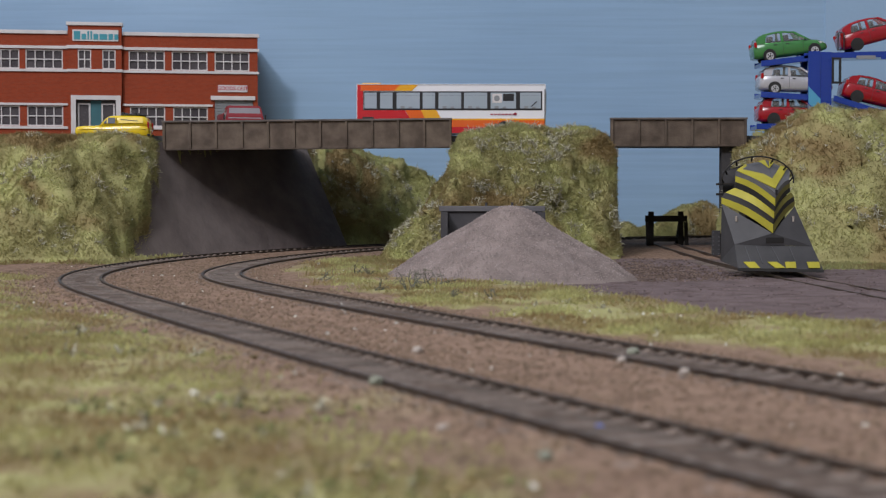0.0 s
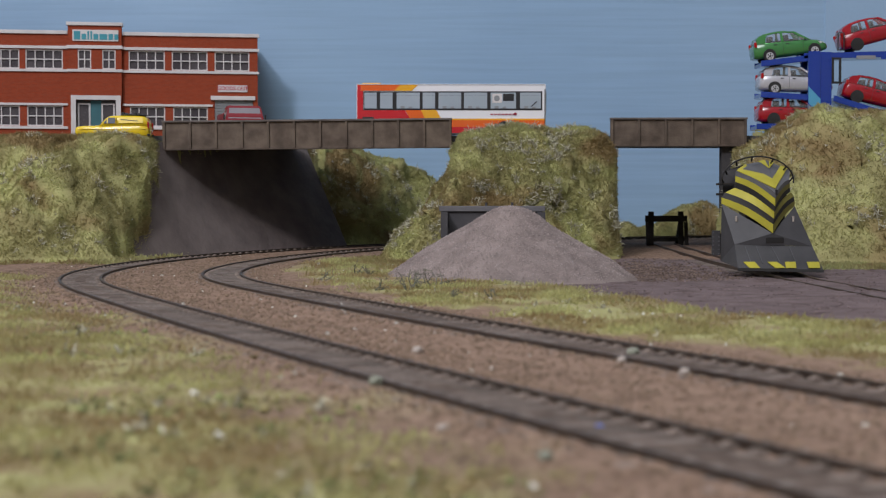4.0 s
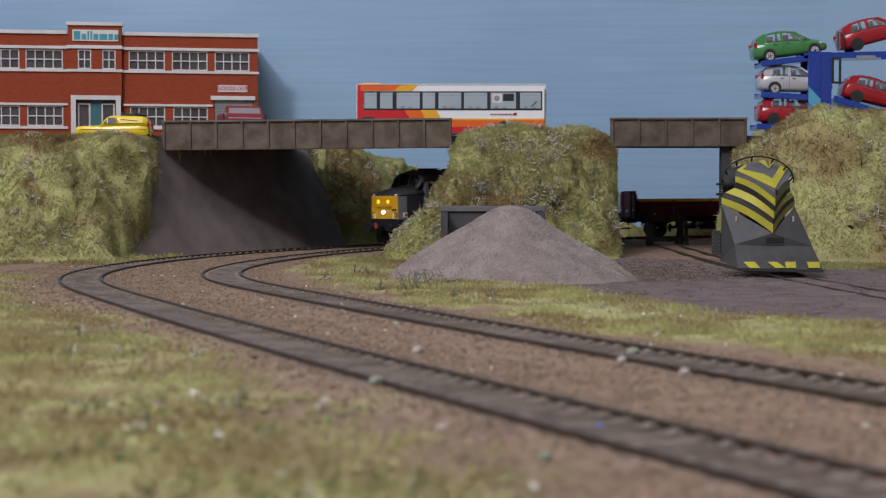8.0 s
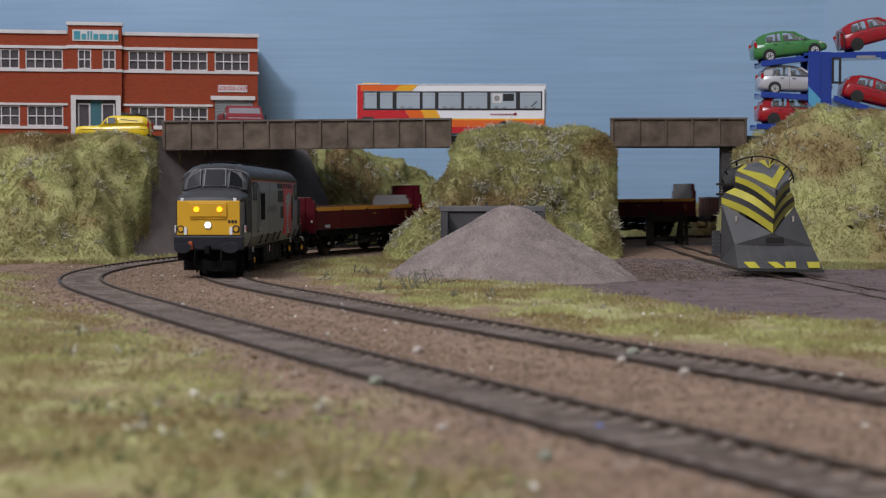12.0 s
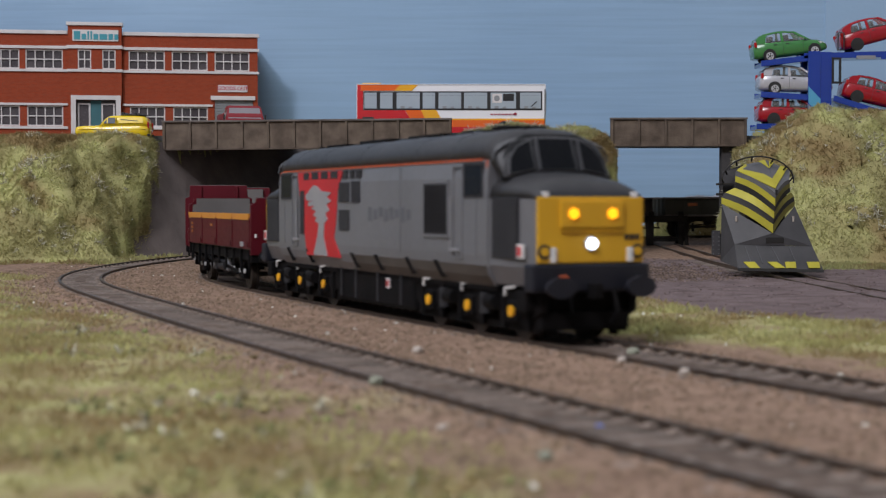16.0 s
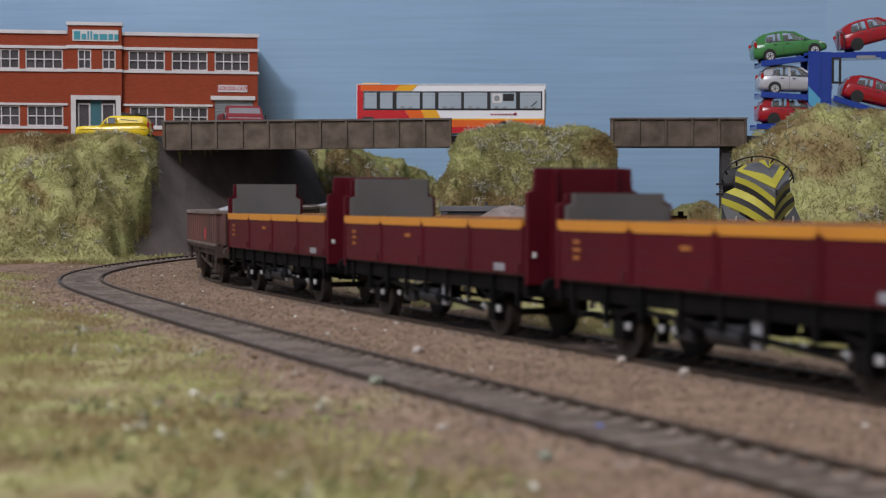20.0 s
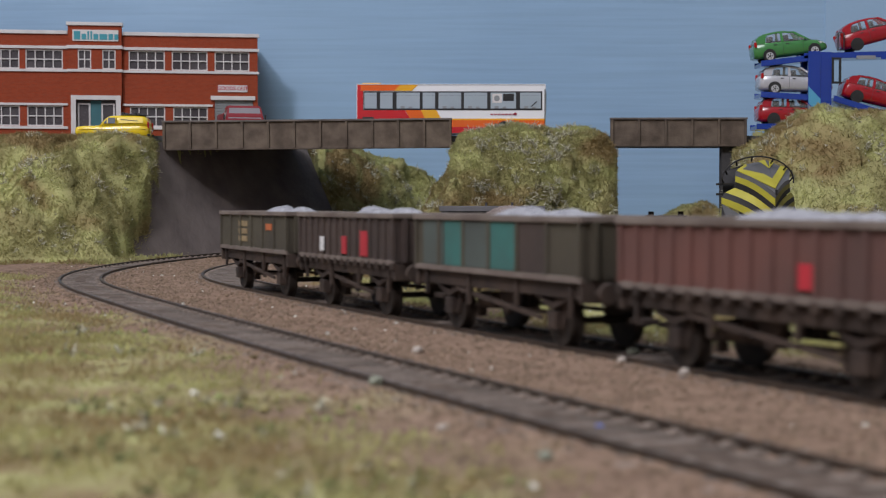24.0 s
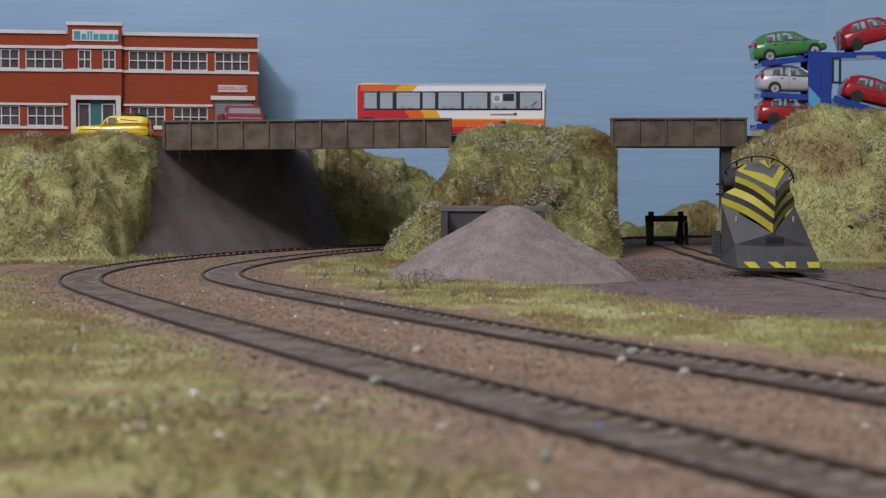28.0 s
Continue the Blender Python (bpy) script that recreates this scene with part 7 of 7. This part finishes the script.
def box_wagon(label, half, body, rim, ribs, seed, patches):
    """A short steel open wagon with ribbed sides and a stone load."""
    root = empty("open_wagon", label, "wagon", group="wagons of the train")
    sets = running_gear(root, half - 1.6, half - 19, M_CHASSIS, False)
    part("floor", box(-half, half, -15.6, 15.6, 17.0, 18.0), body, root)
    for sgn in (-1, 1):
        s = part("side", box(-half, half, sgn * 15.8 - .5, sgn * 15.8 + .5, 17.0, 32.0), body, root)
        part("top_rim", box(-half - .5, half + .5, sgn * 16.2 - 1.1, sgn * 16.2 + 1.1, 31.2, 32.8, 0.25), rim, s, "dusty top rim")
        part("bottom_rim", box(-half, half, sgn * 16.0 - .9, sgn * 16.0 + .9, 16.6, 18.2, 0.2), rim, s)
        for k in range(ribs + 1):
            x = -half + 1 + (2 * half - 2) * k / ribs
            part("rib", box(x - .8, x + .8, sgn * 16.5 - .5, sgn * 16.5 + .5, 18.0, 31.3, 0.15), body, s)
            if ribs > 8:
                part("rib_foot", box(x - 1.1, x + 1.1, sgn * 16.6 - .6, sgn * 16.6 + .6, 15.2, 17.4, 0.2), M_CHASSIS, s)
        for name, x0, x1, z0, z1, m in patches:
            lat = 17.02 if ribs > 8 else 16.45
            part(name, box(x0, x1, sgn * lat - .12, sgn * lat + .12, z0, z1), m, s)
    for e in (-1, 1):
        w = part("end", box(min(e * (half - .8), e * half), max(e * (half - .8), e * half), -15.8, 15.8, 17.0, 32.0), body, root)
        part("end_rim", box(min(e * (half - 1.2), e * (half + .8)), max(e * (half - 1.2), e * (half + .8)), -16.8, 16.8, 31.3, 32.9, 0.25), rim, w)
        for y in (-13, -4.5, 4.5, 13):
            part("end_rib", box(min(e * half, e * (half + 1)), max(e * half, e * (half + 1)), y - .8, y + .8, 17.4, 31.4, 0.15), body, w)
    heap(root, half - 1.4, seed)
    return root, sets


def build_train():
    cars = []
    loco, bogies = locomotive()
    cars.append((loco, 0.0, 74.0, bogies, []))
    w1, a = sided_wagon("maroon dropside wagon with medium end boards behind the locomotive", 38.2, 38.2)
    cars.append((w1, 200.0, 42.0, [], a))
    w2, a = sided_wagon("maroon dropside wagon with tall end boards", 45.0, 44.0)
    cars.append((w2, 349.5, 42.0, [], a))
    w3, a = sided_wagon("maroon dropside wagon with tall end boards, next to the stone wagons", 45.0, 44.0)
    cars.append((w3, 500.5, 42.0, [], a))
    red = M_RUSTLOW
    b1, a = box_wagon("rusty red-brown ribbed open wagon loaded with stone", 49.0, M_RIB, M_RIM, 14, 61, [("red_patch", 16, 20, 19.5, 24.5, red)])
    cars.append((b1, 634.0, 30.0, [], a))
    g1, a = box_wagon("open wagon in patchy teal and brown panels, stone-loaded", 50.0, M_OLIVE, M_RIM, 6, 62, [("slate_panel", -44, -30, 18.4, 31, M_TEAL2), ("teal_panel", -29, -17.5, 18.4, 31, M_TEAL), ("slate_panel", -15.5, -1, 18.4, 31, M_TEAL2), ("teal_panel", 0.5, 15, 18.4, 31, M_TEAL), ("brown_panel", 17.5, 31.5, 18.4, 31, M_RIB2)])
    cars.append((g1, 749.5, 30.0, [], a))
    b2, a = box_wagon("dull brown ribbed open wagon with white and red patches", 47.0, M_RIB2, M_RIM, 14, 63, [("white_patch", -22, -18, 19.5, 24.5, M_WHITE), ("red_patch", 0.5, 5, 19, 25, red), ("red_patch", 18.5, 25, 18.8, 27, red)])
    cars.append((b2, 863.5, 28.0, [], a))
    bars = [("code_bar", -20, -7, 20.4 + 3.1 * j, 22.6 + 3.1 * j, M_DULLGOLD) for j in range(3)] + [("orange_mark", 21, 29, 25.5, 28, mat("orange_mark", (0.55, 0.15, 0.05), None, 100, 0.6))]
    o1, a = box_wagon("olive grey open wagon at the tail of the train", 50.0, M_OLIVE, M_RIM, 6, 64, bars)
    cars.append((o1, 975.5, 30.0, [], a))
    return cars


TRAIN = build_train()


def lead(t):
    """How far along the track the locomotive's middle stands at a time."""
    gain = np.interp(t, [0, 12.5, 13.5, 14.5, 15.5, 16.5, 17.5, 18.5, 19.5, 20, 21, 22.3, 23.5, 24.5, 26, 27, 28], [0, 0, 2, 4, 4, 3, 3, 5, 12, 17, 28, 47, 69, 93, 134, 162, 190])
    return 50 + 95.2 * (18 - t) - gain


def on_track(s, base):
    """The pose of a vehicle whose two axles or bogies stand base either side of s."""
    xf, yf, _ = line(s - base)
    xr, yr, _ = line(s + base)
    f = Vector((float(xf), float(yf), float(rise(yf))))
    r = Vector((float(xr), float(yr), float(rise(yr))))
    fwd = (f - r).normalized()
    left = Vector((0, 0, 1)).cross(fwd).normalized()
    up = fwd.cross(left)
    m = Matrix((fwd, left, up)).transposed().to_4x4()
    m.translation = (f + r) / 2 * MM
    return m


def motions():
    times = [round(i * 0.2, 3) for i in range(141)]
    fine = [i / 15 for i in range(421)]
    for root, back, base, bogies, sets in TRAIN:
        walk(root, [(t, on_track(lead(t) + back, base)) for t in times])
        for bogie, x, axles in bogies:
            rows = []
            for t in times:
                body = on_track(lead(t) + back, base)
                own = on_track(lead(t) + back - x, 27.0)
                rel = body.inverted() @ own
                yaw = math.atan2(rel[1][0], rel[0][0])
                rows.append((t, Matrix.Translation((x * MM, 0, 0)) @ Matrix.Rotation(yaw, 4, "Z")))
            walk(bogie, rows)
            sets = sets + axles
        for ob in sets:
            r, at = ob["roll"], ob.location.copy()
            walk(ob, [(t, Matrix.Translation(at) @ Matrix.Rotation((lead(0) - lead(t)) / r, 4, "Y")) for t in fine])


motions()
